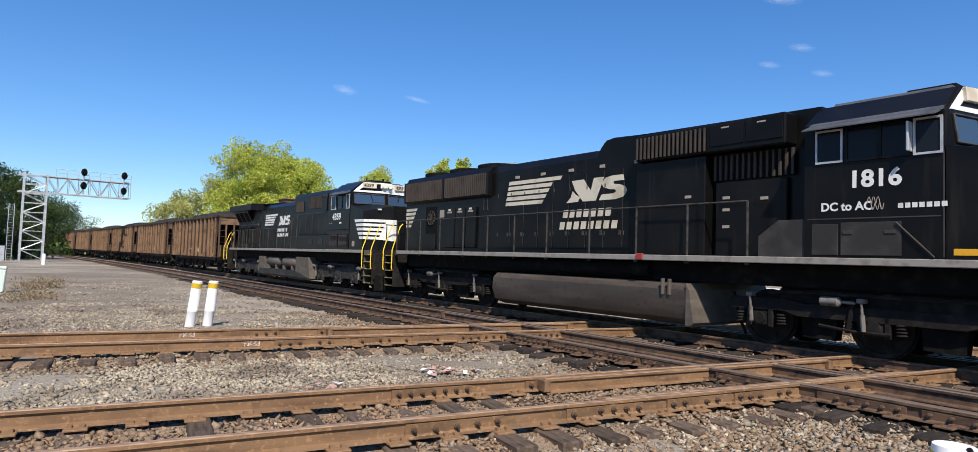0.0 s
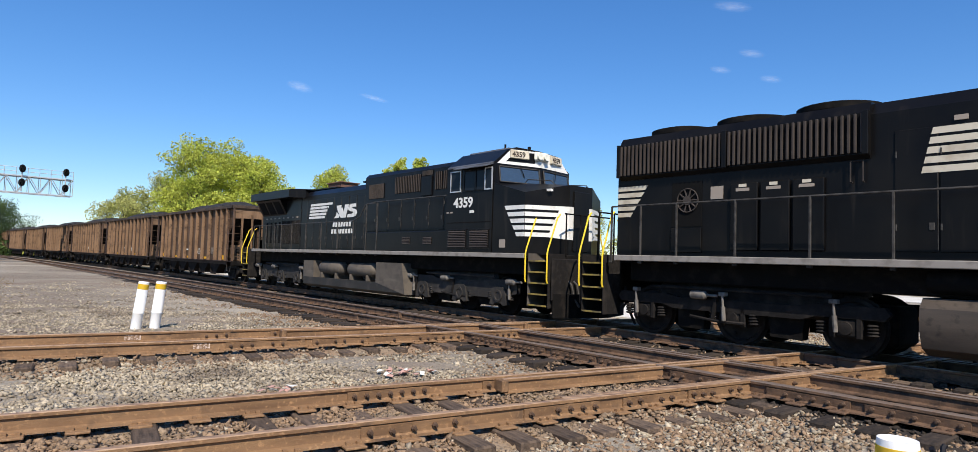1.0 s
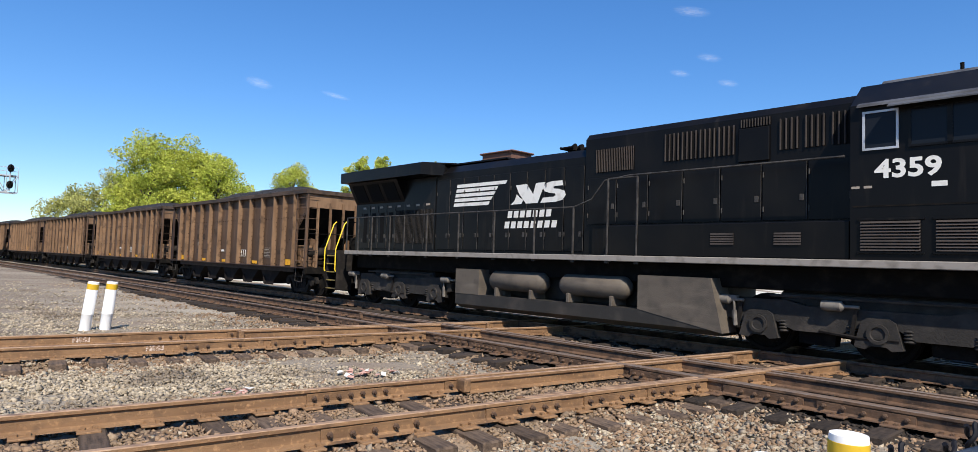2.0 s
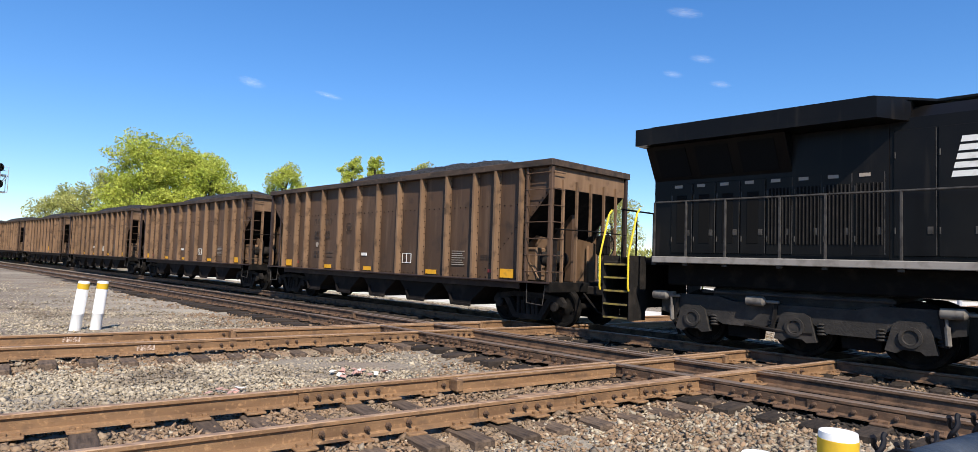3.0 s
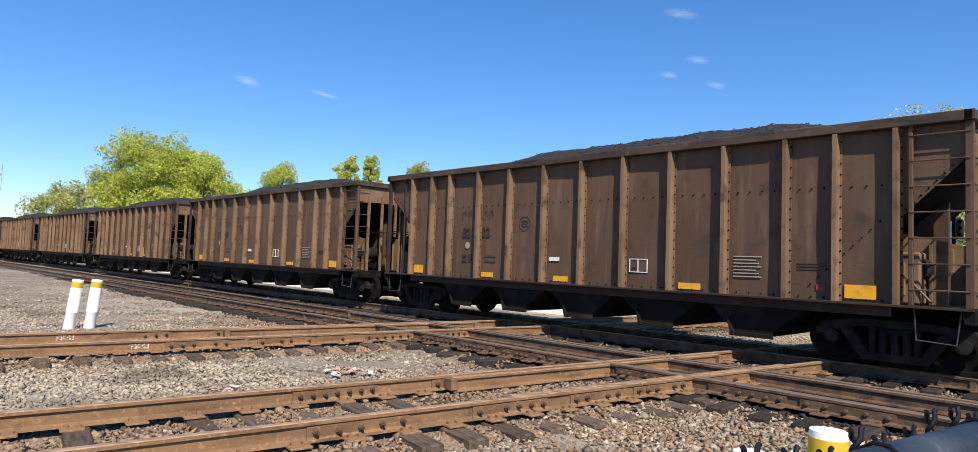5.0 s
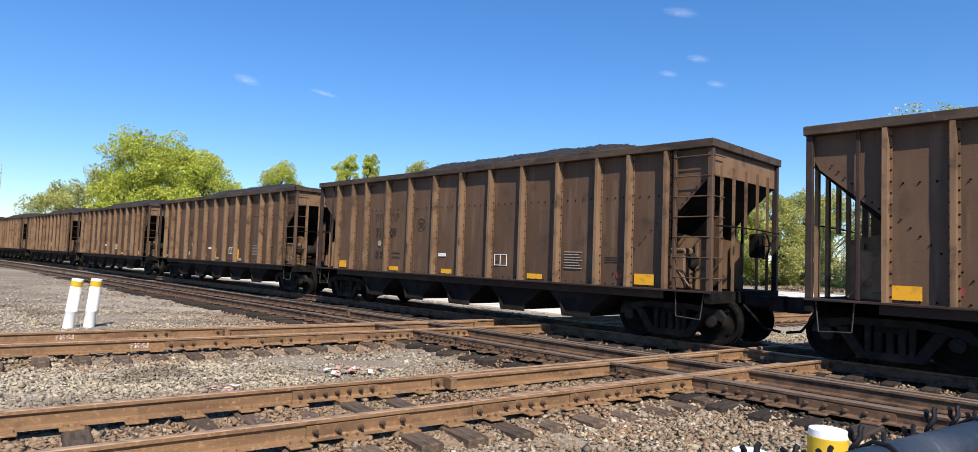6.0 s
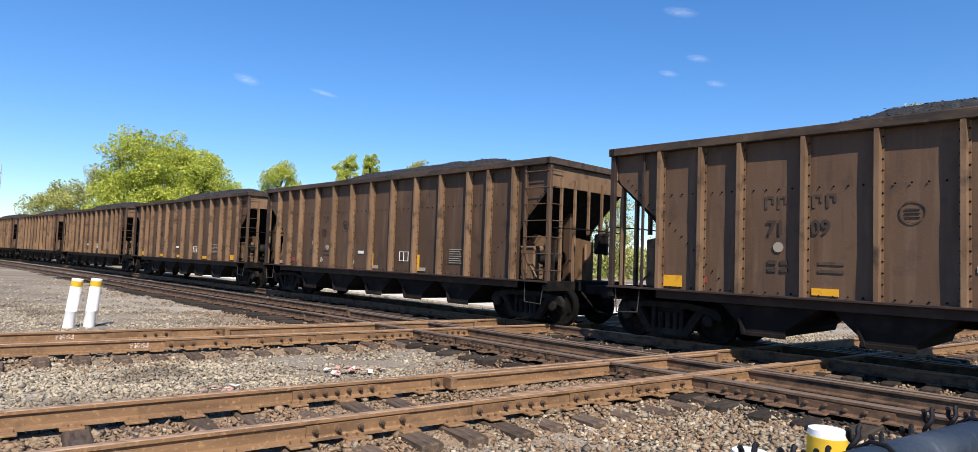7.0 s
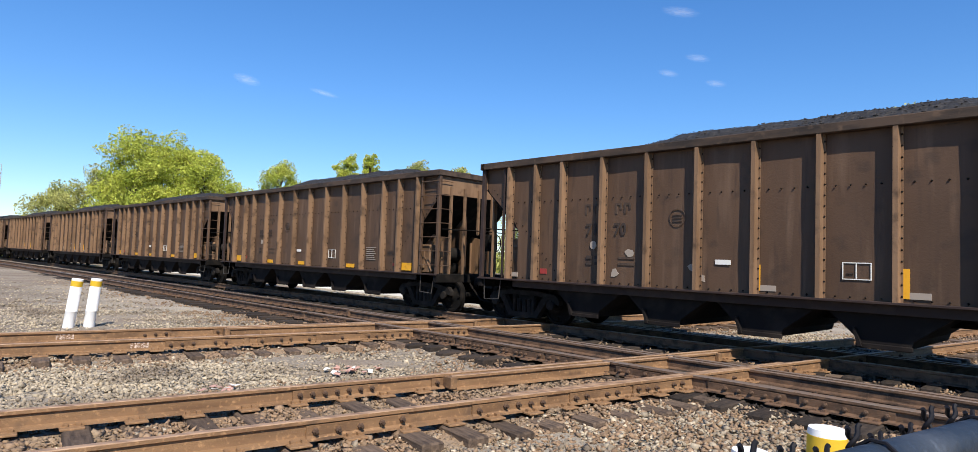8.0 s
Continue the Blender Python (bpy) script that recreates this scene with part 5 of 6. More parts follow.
def rebuilt_locomotive():
    t = thing("locomotive", "black rebuilt freight locomotive with fluted radiators and long fuel tank", "locomotive", group="coal train")
    frame_and_tank(t, -9.45, 9.6, M_DUST)
    part("long_hood", Mesh().prism([(-0.98, 1.70), (0.98, 1.70), (0.98, 4.20), (0.80, 4.42), (-0.80, 4.42), (-0.98, 4.20)], -9.83, 0.3, "x"), M_BLACK, t)
    part("inverter_hood", Mesh().prism([(0.2, 4.30), (0.28, 4.43), (0.45, 4.60), (0.75, 4.64), (1.7, 4.60), (5.9, 4.54), (5.9, 1.70), (0.2, 1.70)], -1.0, 1.0), M_BLACK, t)
    # flared radiators at the rear
    part("radiator_box", Mesh().prism([(-1.0, 3.44), (1.0, 3.44), (1.07, 3.52), (1.07, 4.24), (0.96, 4.42), (-0.96, 4.42), (-1.07, 4.24), (-1.07, 3.52)], -9.74, -4.40, "x"), M_BLACK, t)
    slats(t, -9.66, -7.16, 3.54, 4.22, -1.08, 0.105, M_GRILLE, True, 0.05)
    slats(t, -6.96, -4.50, 3.54, 4.22, -1.08, 0.105, M_GRILLE, True, 0.05)
    for x in (-9.72, -7.06, -4.44):
        part("grille_edge", Mesh().soft(x - 0.05, x + 0.05, -1.15, -1.07, 3.50, 4.26, 0.01), M_BLACK, t)
    for x in (-8.7, -7.0, -5.3):
        part("cooling_fan", Mesh().lathe([(0.72, 4.36), (0.76, 4.40), (0.76, 4.52), (0.60, 4.56), (0.2, 4.57)], (x, 0, 0.08), "z", 24), M_UNDER, t, smooth=True)
    part("rear_headlight", Mesh().lathe([(0.05, 0.0), (0.16, -0.02), (0.17, -0.24), (0.14, -0.26)], (-9.82, -0.45, 3.86), "x", 16), M_UNDER, t)
    part("rear_number_board", Mesh().soft(-9.87, -9.82, -0.9, -0.35, 3.3, 3.55, 0.01), M_AGED_WHITE, t)
    for i in range(5):
        z = 3.30 - 0.15 * i
        plate(t, "stripe", [(-9.82, z), (-8.98 - 0.1 * i, z), (-9.06 - 0.1 * i, z - 0.1), (-9.82, z - 0.1)], -0.987, M_AGED_WHITE)
        part("rear_stripe", Mesh().box(-9.838, -9.831, -0.96, 0.96, z - 0.1, z), M_AGED_WHITE, t)
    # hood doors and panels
    # black panel on the hood side painted as the dark of an opening
    part("hatch_dark_panel", Mesh().box(-8.35, -7.62, -0.992, -0.984, 2.35, 3.30), M_VOID, t)
    fan = Mesh().lathe([(0.05, -1.01), (0.10, -1.03)], (-7.95, 0, 2.9), "y", 12)
    for k in range(10):
        a = k * math.pi / 5
        fan.rod([(-7.95, -1.0, 2.9), (-7.95 + 0.24 * math.cos(a), -1.01, 2.9 + 0.24 * math.sin(a))], 0.018, 5)
    fan.rod([(-7.95 + 0.25 * math.cos(k * math.pi / 10), -1.01, 2.9 + 0.25 * math.sin(k * math.pi / 10)) for k in range(21)], 0.015, 5)
    part("blower_wheel", fan, M_GRILLE, t)
    part("hood_cover", Mesh().soft(-8.35, -7.62, -1.02, -0.98, 1.80, 2.32, 0.012), M_BLACK, t)
    for i in range(3):
        x = -6.95 + 0.62 * i
        d = part("hood_door", Mesh().soft(x, x + 0.56, -1.05, -0.98, 1.85, 3.18, 0.015), M_BLACK, t)
        part("notice_plate", Mesh().box(x + 0.12, x + 0.40, -1.055, -1.05, 3.02, 3.08), M_STENCIL, d)
        part("notice_plate", Mesh().box(x + 0.18, x + 0.34, -1.055, -1.05, 3.10, 3.16), M_AGED_WHITE, d)
    part("notice_plate", Mesh().box(-7.42, -7.14, -0.992, -0.984, 2.9, 3.16), M_STENCIL, t)
    part("grab_iron", Mesh().rod([(-4.7, -1.0, 3.05), (-4.7, -1.06, 3.05), (-4.7, -1.06, 3.40), (-4.5, -1.06, 3.40), (-4.5, -1.06, 3.05), (-4.5, -1.0, 3.05)], 0.014, 6), M_GRILLE, t)
    door_row(t, -4.05, 1.7, 1.85, 3.86, -0.98, 9, M_BLACK)
    for i in range(5):
        part("notice_plate", Mesh().box(-3.2 + 1.15 * i, -3.02 + 1.15 * i, -1.01, -0.984, 3.92, 4.0), M_STENCIL, t)
    side_badge(t, -0.97, 3.08, -1.007, 1.02, M_AGED_WHITE)
    # inverter section
    part("inverter_box", Mesh().soft(1.78, 5.42, -1.40, 1.40, 3.86, 4.47, 0.03), M_BLACK, t)
    slats(t, 1.84, 3.66, 3.90, 4.40, -1.41, 0.11, M_GRILLE, True, 0.04)
    part("hood_cover", Mesh().soft(3.78, 4.55, -1.42, -1.40, 3.98, 4.42, 0.008).soft(4.6, 5.38, -1.42, -1.40, 3.98, 4.42, 0.008), M_BLACK, t)
    for x in (4.05, 4.85):
        part("notice_plate", Mesh().box(x, x + 0.18, -1.425, -1.42, 4.33, 4.36), M_STENCIL, t)
    slats(t, 3.70, 5.40, 3.30, 3.82, -1.06, 0.13, M_GRILLE, True, 0.05)
    part("equipment_cabinet", Mesh().soft(1.72, 3.6, -1.30, -1.0, 1.72, 3.84, 0.02), M_BLACK, t)
    part("equipment_cabinet", Mesh().soft(3.72, 5.3, -1.10, -1.0, 1.72, 3.26, 0.02), M_BLACK, t)
    for x, z in ((3.1, 2.95), (3.9, 2.9), (3.9, 2.65), (3.9, 2.3), (4.75, 2.85)):
        part("notice_plate", Mesh().box(x, x + 0.16, -1.31 if x < 3.6 else -1.112, -1.30 if x < 3.6 else -1.10, z, z + 0.06), M_STENCIL, t)
    part("step_box", Mesh().prism([(4.95, 1.715), (5.9, 1.715), (5.9, 2.40), (5.35, 2.40), (4.95, 2.1)], -1.50, -1.05), M_TANK_DARK, t)
    # cab and nose
    cab_shell(t, 5.86, 8.06, 10.05, 4.50, 4.08, 3.50, 3.20, 3.38)
    for x0, x1 in ((6.10, 6.50), (6.62, 7.12), (7.12, 7.56), (7.66, 8.00)):
        window(t, ((x0, 3.40), (x1, 3.92)), -1.53, 0.035, M_GALV if x0 in (6.10, 7.66) else M_BLACK)
    part("sun_visor", Mesh().prism([(-1.53, 4.07), (-1.53, 4.03), (-1.82, 3.93), (-1.82, 3.95)], 5.95, 8.02, "x"), M_DARKGREY, t)
    part("window_mirror", Mesh().soft(7.58, 7.62, -1.72, -1.55, 3.42, 3.90, 0.01), M_GALV, t)
    part("cab_roof", Mesh().prism([(-1.0, 4.47), (1.0, 4.47), (0.9, 4.56), (-0.9, 4.56)], 6.1, 7.95, "x"), M_DARKGREY, t)
    part("roof_vent", Mesh().soft(6.3, 6.95, -0.6, -0.1, 4.56, 4.63, 0.02).soft(7.2, 7.95, -0.7, 0.3, 4.56, 4.64, 0.02), M_UNDER, t)
    text(t, "1816", 0.40, 6.62, -1.536, 2.92, M_WHITE, squeeze=1.05)
    text(t, "DC to AC", 0.20, 6.16, -1.536, 2.53, M_WHITE, "lettering", 1.0)
    wave = Mesh()
    for k in range(3):
        wave.rod([(6.93 + 0.07 * k + 0.12 * q / 12, -1.538, 2.63 + 0.11 * math.sin(math.pi * q / 6)) for q in range(13)], 0.006, 4)
    part("wave_mark", wave, M_STENCIL, t)
    for i in range(7):
        plate(t, "word_bar", [(7.40 + 0.102 * i, 2.535), (7.475 + 0.102 * i, 2.535), (7.475 + 0.102 * i, 2.615), (7.40 + 0.102 * i, 2.615)], -1.537, M_WHITE)
    part("cab_seam", Mesh().box(5.92, 8.0, -1.538, -1.53, 2.38, 2.40).box(8.03, 8.05, -1.535, -1.52, 1.75, 3.4), M_GRILLE, t)
    part("cab_panel", Mesh().soft(6.0, 6.46, -1.545, -1.53, 1.76, 2.3, 0.006).soft(6.5, 7.45, -1.545, -1.53, 1.76, 2.32, 0.006), M_TANK_DARK, t)
    part("door_handle", Mesh().soft(6.54, 6.70, -1.56, -1.545, 2.12, 2.18, 0.004).soft(7.20, 7.38, -1.56, -1.545, 2.12, 2.18, 0.004), M_GRILLE, t)
    part("step_brace", Mesh().rod([(7.38, -1.56, 2.30), (7.92, -1.56, 1.74)], 0.018, 6), M_GRILLE, t)
    plate(t, "notice_plate", [(8.16, 1.78), (8.50, 1.78), (8.50, 1.88), (8.16, 1.88)], -1.516, M_ORANGE)
    nose_stripes(t, 8.6, 10.05, 2.98, 5, 0.178, 1.53)
    # underframe
    tank = [(-1.05, 0.22), (1.05, 0.22), (1.36, 0.36), (1.48, 0.66), (1.46, 0.98), (1.30, 1.13), (-1.30, 1.13), (-1.46, 0.98), (-1.48, 0.66), (-1.36, 0.36)]
    part("fuel_tank", Mesh().prism(tank, -3.55, 3.30, "x"), M_TANK_SD, t, smooth=True)
    part("tank_cap", Mesh().prism([(3.30, 1.12), (3.38, 0.98), (3.50, 0.30), (3.44, 0.24), (3.30, 0.22)], -1.49, 1.49), M_TANK, t)
    part("tank_bracket", Mesh().soft(2.66, 2.72, -1.52, -1.44, 0.85, 1.2, 0.01).soft(2.84, 2.90, -1.52, -1.44, 0.85, 1.2, 0.01), M_TANK, t)
    part("air_pipe", Mesh().lathe([(0.16, -3.3), (0.18, -3.2), (0.18, 2.2), (0.16, 2.3)], (-0.2, -1.15, 1.38), "x", 14), M_UNDER, t, smooth=True)
    part("red_flag_box", Mesh().soft(2.0, 2.18, -1.60, -1.52, 1.60, 1.74, 0.01), M_RED, t)
    for x in (-6.85, 6.85):
        loco_truck(t, x, (x - 2.09, x, x + 2.09), 0.53, False)
    stanchions(t, [-9.6, -8.8, -7.9, -6.6, -5.2, -3.9, -2.6, -1.2, 0.4, 1.9, 3.3, 4.7], -1.47, 1.70, 2.80, M_DUSTRAIL)
    end_steps(t, -10.12, -1, w=0.29)
    end_steps(t, 9.95, 1)
    pilot(t, -10.5, -1, False)
    pilot(t, 10.35, 1, True)
    part("platform", Mesh().soft(9.6, 10.35, -0.88, 0.88, 1.55, 1.70, 0.02).soft(-10.5, -9.45, -0.88, 0.88, 1.55, 1.70, 0.02), M_UNDER, t)
    for x in (10.3, -10.45):
        for y in (-0.9, -0.35, 0.35, 0.9):
            part("end_stanchion", Mesh().rod([(x, y, 1.7), (x, y, 2.75)], 0.02, 6), M_UNDER, t)
        part("end_rail", Mesh().rod([(x, -0.95, 2.75), (x, -0.3, 2.75), (x, 0.3, 2.75), (x, 0.95, 2.75)], 0.02, 6), M_UNDER, t)
    return t


M_TANK_SD = material("brown_dusted_fuel_tank", (0.055, 0.045, 0.037), 0.5, spots=[((0.5, 3, 3), (0.10, 0.08, 0.062), 0.42, 0.7, 5), (8, (0.03, 0.026, 0.022), 0.55, 0.8, 4)], bump=0.01)
loco_ac, loco_sd = wide_cab_locomotive(), rebuilt_locomotive()
# ---- surroundings ----
def tree(name, label, x, y, height, spread, mat, seed, leaves=5000, size=0.34, trunk=0.25, low=0.2, bare=0.0, group="trees", blobs=16):
    """A tapered trunk with limbs, and a crown of small folded leaf clumps round the limb ends."""
    rnd = random.Random(seed)
    height *= 0.86
    t = thing(name, label, "tree", pose(x, y, -0.35, 0, 0, rnd.uniform(0, 360)), group)
    wood = Mesh()
    wood.rod([(0, 0, -0.2), (rnd.uniform(-.1, .1), 0, height * 0.2), (rnd.uniform(-.3, .3), rnd.uniform(-.3, .3), height * 0.5), (rnd.uniform(-.4, .4), rnd.uniform(-.4, .4), height * 0.85)], [trunk * 1.25, trunk, trunk * 0.6, trunk * 0.12], 9)
    tips = []
    for i in range(blobs):
        f = (i + 0.5) / blobs
        z = height * (low + (0.97 - low) * f)
        bulge = math.sin(math.pi * min(1.0, max(0.05, (f * 0.82 + 0.16)))) ** 0.7
        a = i * 2.4 + rnd.uniform(-0.5, 0.5)
        d = spread * bulge * rnd.uniform(0.45, 0.95)
        p = Vector((math.cos(a) * d, math.sin(a) * d, z))
        base = Vector((0, 0, max(height * 0.12, z - d * 0.7 - height * 0.06)))
        mid = base.lerp(p, 0.55) + Vector((0, 0, height * 0.03))
        wood.rod([base, mid, p], [trunk * 0.42 * (1 - f * 0.6), trunk * 0.22 * (1 - f * 0.5), 0.02], 6)
        for k in range(4):
            q = p + Vector((rnd.uniform(-1, 1), rnd.uniform(-1, 1), rnd.uniform(-0.4, 0.9))) * spread * 0.28
            wood.rod([mid.lerp(p, 0.5), q], [trunk * 0.1, 0.012], 4)
            tips.append((q, spread * rnd.uniform(0.14, 0.26)))
        tips.append((p, spread * rnd.uniform(0.2, 0.34)))
    part("trunk", wood, M_BARK, t)
    g = np.random.default_rng(seed)
    w = np.array([r * r for _, r in tips])
    pick = g.choice(len(tips), leaves, p=w / w.sum())
    c = np.array([tuple(q) for q, _ in tips])[pick]
    r = np.array([q for _, q in tips])[pick]
    u = g.normal(size=(leaves, 3))
    u /= np.linalg.norm(u, axis=1)[:, None]
    c = c + u * (r * g.uniform(0.35, 1.1, leaves) ** 0.6)[:, None] * np.array((1, 1, 0.8))
    a = g.normal(size=(leaves, 3))
    a /= np.linalg.norm(a, axis=1)[:, None]
    b = np.cross(a, g.normal(size=(leaves, 3)))
    b /= np.linalg.norm(b, axis=1)[:, None]
    nrm = np.cross(a, b)
    s = (size * g.uniform(0.5, 1.25, leaves))[:, None]
    vs = np.stack([c - a * s * 0.6, c - b * s * 0.33 + nrm * s * 0.12, c + a * s * 0.6, c + b * s * 0.33 + nrm * s * 0.12], 1).reshape(-1, 3)
    me = bpy.data.meshes.new("crown")
    k = np.arange(leaves) * 4
    fs = np.stack([np.stack([k, k + 1, k + 2], 1), np.stack([k, k + 2, k + 3], 1)], 1).reshape(-1, 3)
    me.from_pydata(vs.tolist(), [], fs.tolist())
    me.materials.append(mat)
    ob = new("crown", me)
    ob.parent = t
    tagged(ob, kind="stuff")
    return t



BIG = "broad yellow-green broadleaf tree rising behind the train"
for x, y, hgt, spr, mat, seed, n, lab in (
        (-36.3, 65.9, 15.3, 4.4, M_LEAF, 3, 8000, BIG), (-33.9, 70.1, 15.3, 5.0, M_LEAF, 4, 9000, BIG), (-30.4, 68.9, 13.5, 4.6, M_LEAF, 5, 8000, BIG),
        (-28.9, 74.7, 9.6, 3.6, M_LEAF, 6, 5000, "low yellow-green tree at the edge of a clump"), (-39.5, 72, 10.5, 4.4, M_LEAF, 7, 6000, "low yellow-green tree at the edge of a clump"),
        (-48.5, 80.8, 12.6, 4.6, M_LEAF_PALE, 8, 6000, "thin pale green tree behind the coal cars"), (-54.5, 82.0, 10.4, 4.6, M_LEAF_PALE, 9, 5000, "thin pale green tree behind the coal cars"), (-43.5, 80, 13.2, 4.4, M_LEAF_PALE, 10, 5000, "thin pale green tree behind the coal cars"),
        (-26.2, 80.9, 15.0, 2.8, M_LEAF, 11, 5500, "small round yellow-green tree beyond the train"),
        (-19.5, 87.9, 18.0, 2.0, M_LEAF, 12, 4000, "slender yellow-green tree beyond the train"), (-16.6, 88.4, 18.5, 1.8, M_LEAF, 13, 4000, "slender yellow-green tree beyond the train"),
        (-10.1, 89.4, 17.6, 2.6, M_LEAF_PALE, 14, 4000, "slender yellow-green tree beyond the train"), (-4.2, 91.9, 17.2, 2.6, M_LEAF_PALE, 15, 4000, "slender yellow-green tree beyond the train"),
        (24.7, 81.3, 14.2, 4.4, M_LEAF_PALE, 16, 5000, "grey-green tree in the wood beyond the crossing"), (28.5, 74.8, 12.0, 4.2, M_LEAF, 17, 5000, "grey-green tree in the wood beyond the crossing"),
        (31.6, 71.8, 11.6, 3.8, M_LEAF_PALE, 18, 6000, "grey-green tree in the wood beyond the crossing"), (36.6, 75.9, 12.8, 4.0, M_LEAF_PALE, 19, 6000, "grey-green tree in the wood beyond the crossing"),
        (15.5, 86.0, 13.2, 4.4, M_LEAF_PALE, 20, 4000, "grey-green tree in the wood beyond the crossing"), (6.0, 90.0, 12.5, 4.4, M_LEAF_PALE, 21, 4000, "grey-green tree in the wood beyond the crossing"),
        (52.0, 84.0, 17.0, 5.0, M_LEAF_DARK, 22, 6000, "dense dark tree in the wood beyond the crossing"), (58.5, 76.0, 15.0, 5.0, M_LEAF_DARK, 23, 6000, "dense dark tree in the wood beyond the crossing"), (45.0, 86.0, 14.0, 4.6, M_LEAF_PALE, 30, 5000, "grey-green tree in the wood beyond the crossing"),
        (-67.5, 67.0, 12.0, 5.0, M_LEAF_DARK, 24, 8000, "dark green tree beside the signal bridge"), (-63.5, 58.0, 11.2, 4.2, M_LEAF_DARK, 25, 8000, "dark green tree beside the signal bridge"),
        (-92.5, 100.0, 11.5, 5.5, M_LEAF_DARK, 26, 5000, "dark green tree far along the line"), (-99, 112.0, 11.0, 6.0, M_LEAF_DARK, 27, 5000, "dark green tree far along the line"), (-101.0, 105.0, 13.0, 6.0, M_LEAF_DARK, 28, 5000, "dark green tree far along the line")):
    tree("broadleaf_tree", lab, x, y, hgt, spr if spr > 3 else spr * 1.12, mat, seed, int(n * (3.0 if spr > 3 else 4.0)), 0.235 if spr > 3 else 0.20, 0.22 + 0.012 * hgt, 0.10 if spr > 3.5 else 0.25, blobs=28 if spr > 3.5 else 34)
tree("broadleaf_tree", "tall open-crowned tree with a stout grey trunk beyond the crossing", 41.8, 62.3, 20.0, 6.6, M_LEAF_PALE, 41, 15000, 0.3, 0.42, 0.24, blobs=34)


def scrub(name, label, x0, y0, x1, y1, height, depth, count, mat, seed, size=0.3):
    """A band of undergrowth made of many small leaf clumps and stems."""
    g = np.random.default_rng(seed)
    u = g.uniform(0, 1, count)
    hz = height * (0.55 + 0.45 * np.sin(u * 23 + seed) * np.sin(u * 7.1))
    c = np.stack([x0 + (x1 - x0) * u + g.normal(0, depth, count), y0 + (y1 - y0) * u + g.normal(0, depth, count), -0.3 + hz * g.uniform(0, 1, count) ** 0.8], 1)
    a = g.normal(size=(count, 3)) * np.array((1, 1, 1.4))
    a /= np.linalg.norm(a, axis=1)[:, None]
    b = np.cross(a, g.normal(size=(count, 3)))
    b /= np.linalg.norm(b, axis=1)[:, None]
    s = (size * g.uniform(0.5, 1.3, count))[:, None]
    vs = np.stack([c - a * s * 0.6, c - b * s * 0.3, c + a * s * 0.6, c + b * s * 0.3], 1).reshape(-1, 3)
    k = np.arange(count) * 4
    me = bpy.data.meshes.new(name)
    me.from_pydata(vs.tolist(), [], np.stack([np.stack([k, k + 1, k + 2], 1), np.stack([k, k + 2, k + 3], 1)], 1).reshape(-1, 3).tolist())
    me.materials.append(mat)
    return tagged(new(name, me), label, "undergrowth", kind="stuff")


scrub("undergrowth", "tangled green undergrowth below the wood", 0, 90, 66, 66, 4.5, 2.2, 14000, M_LEAF_PALE, 51, 0.5)
scrub("undergrowth", "dark undergrowth along the line", -62, 57, -75, 78, 3.2, 1.6, 7000, M_LEAF_DARK, 52, 0.45)
scrub("undergrowth", "far dark hedge along the line", -84, 100, -112, 118, 5.0, 2.5, 6000, M_LEAF_DARK, 53, 0.6)
scrub("undergrowth", "green hedge behind the coal cars", -62, 84, 6, 92, 3.5, 2.0, 12000, M_LEAF, 54, 0.5)
scrub("dry_grass", "tuft of dry brown weeds", -21.6, 22.6, -22.4, 25.4, 0.62, 0.3, 1500, M_DRY, 55, 0.07)
scrub("dry_grass", "tuft of dry brown weeds", -17.2, 17.6, -18.2, 20.2, 0.42, 0.35, 1200, M_DRY, 56, 0.06)
scrub("dry_grass", "dry grass below the wood", 28, 62, 62, 52, 0.6, 1.6, 6000, M_DRY, 57, 0.3)


def bollard(x, y, top, lean, turn, label):
    """A white plastic pipe with a yellow band near its top, its mouth open, and a joint ring."""
    t = thing("bollard", label, "bollard", pose(x, y, -0.33, lean * math.sin(turn), lean * math.cos(turn), 0), "white bollards")
    h = top + 0.33
    part("pipe", Mesh().lathe([(0.112, 0.0), (0.112, h * 0.36), (0.116, h * 0.365), (0.116, h * 0.385), (0.112, h * 0.39), (0.112, h - 0.03), (0.108, h), (0.08, h - 0.004), (0.02, h - 0.006)], (0, 0, 0), "z", 28), M_PLASTIC, t, smooth=True)
    part("band", Mesh().lathe([(0.1125, h - 0.16), (0.1145, h - 0.158), (0.1145, h - 0.042), (0.1125, h - 0.04)], (0, 0, 0), "z", 28), M_BAND, t, "yellow band", smooth=True)
    return t


bollard(-8.97, 14.06, 0.78, 7.5, 0.0, "white plastic bollard with a yellow band, leaning beside the track")
bollard(-8.66, 14.28, 0.78, 6.0, 0.0, "white plastic bollard with a yellow band, leaning beside the track")
bollard(2.11, 4.05, 0.525, 1.0, 0.3, "white plastic bollard with a yellow band inside the fence")
bollard(1.66, 4.10, 0.36, 1.0, 0.3, "white plastic bollard with a yellow band inside the fence")


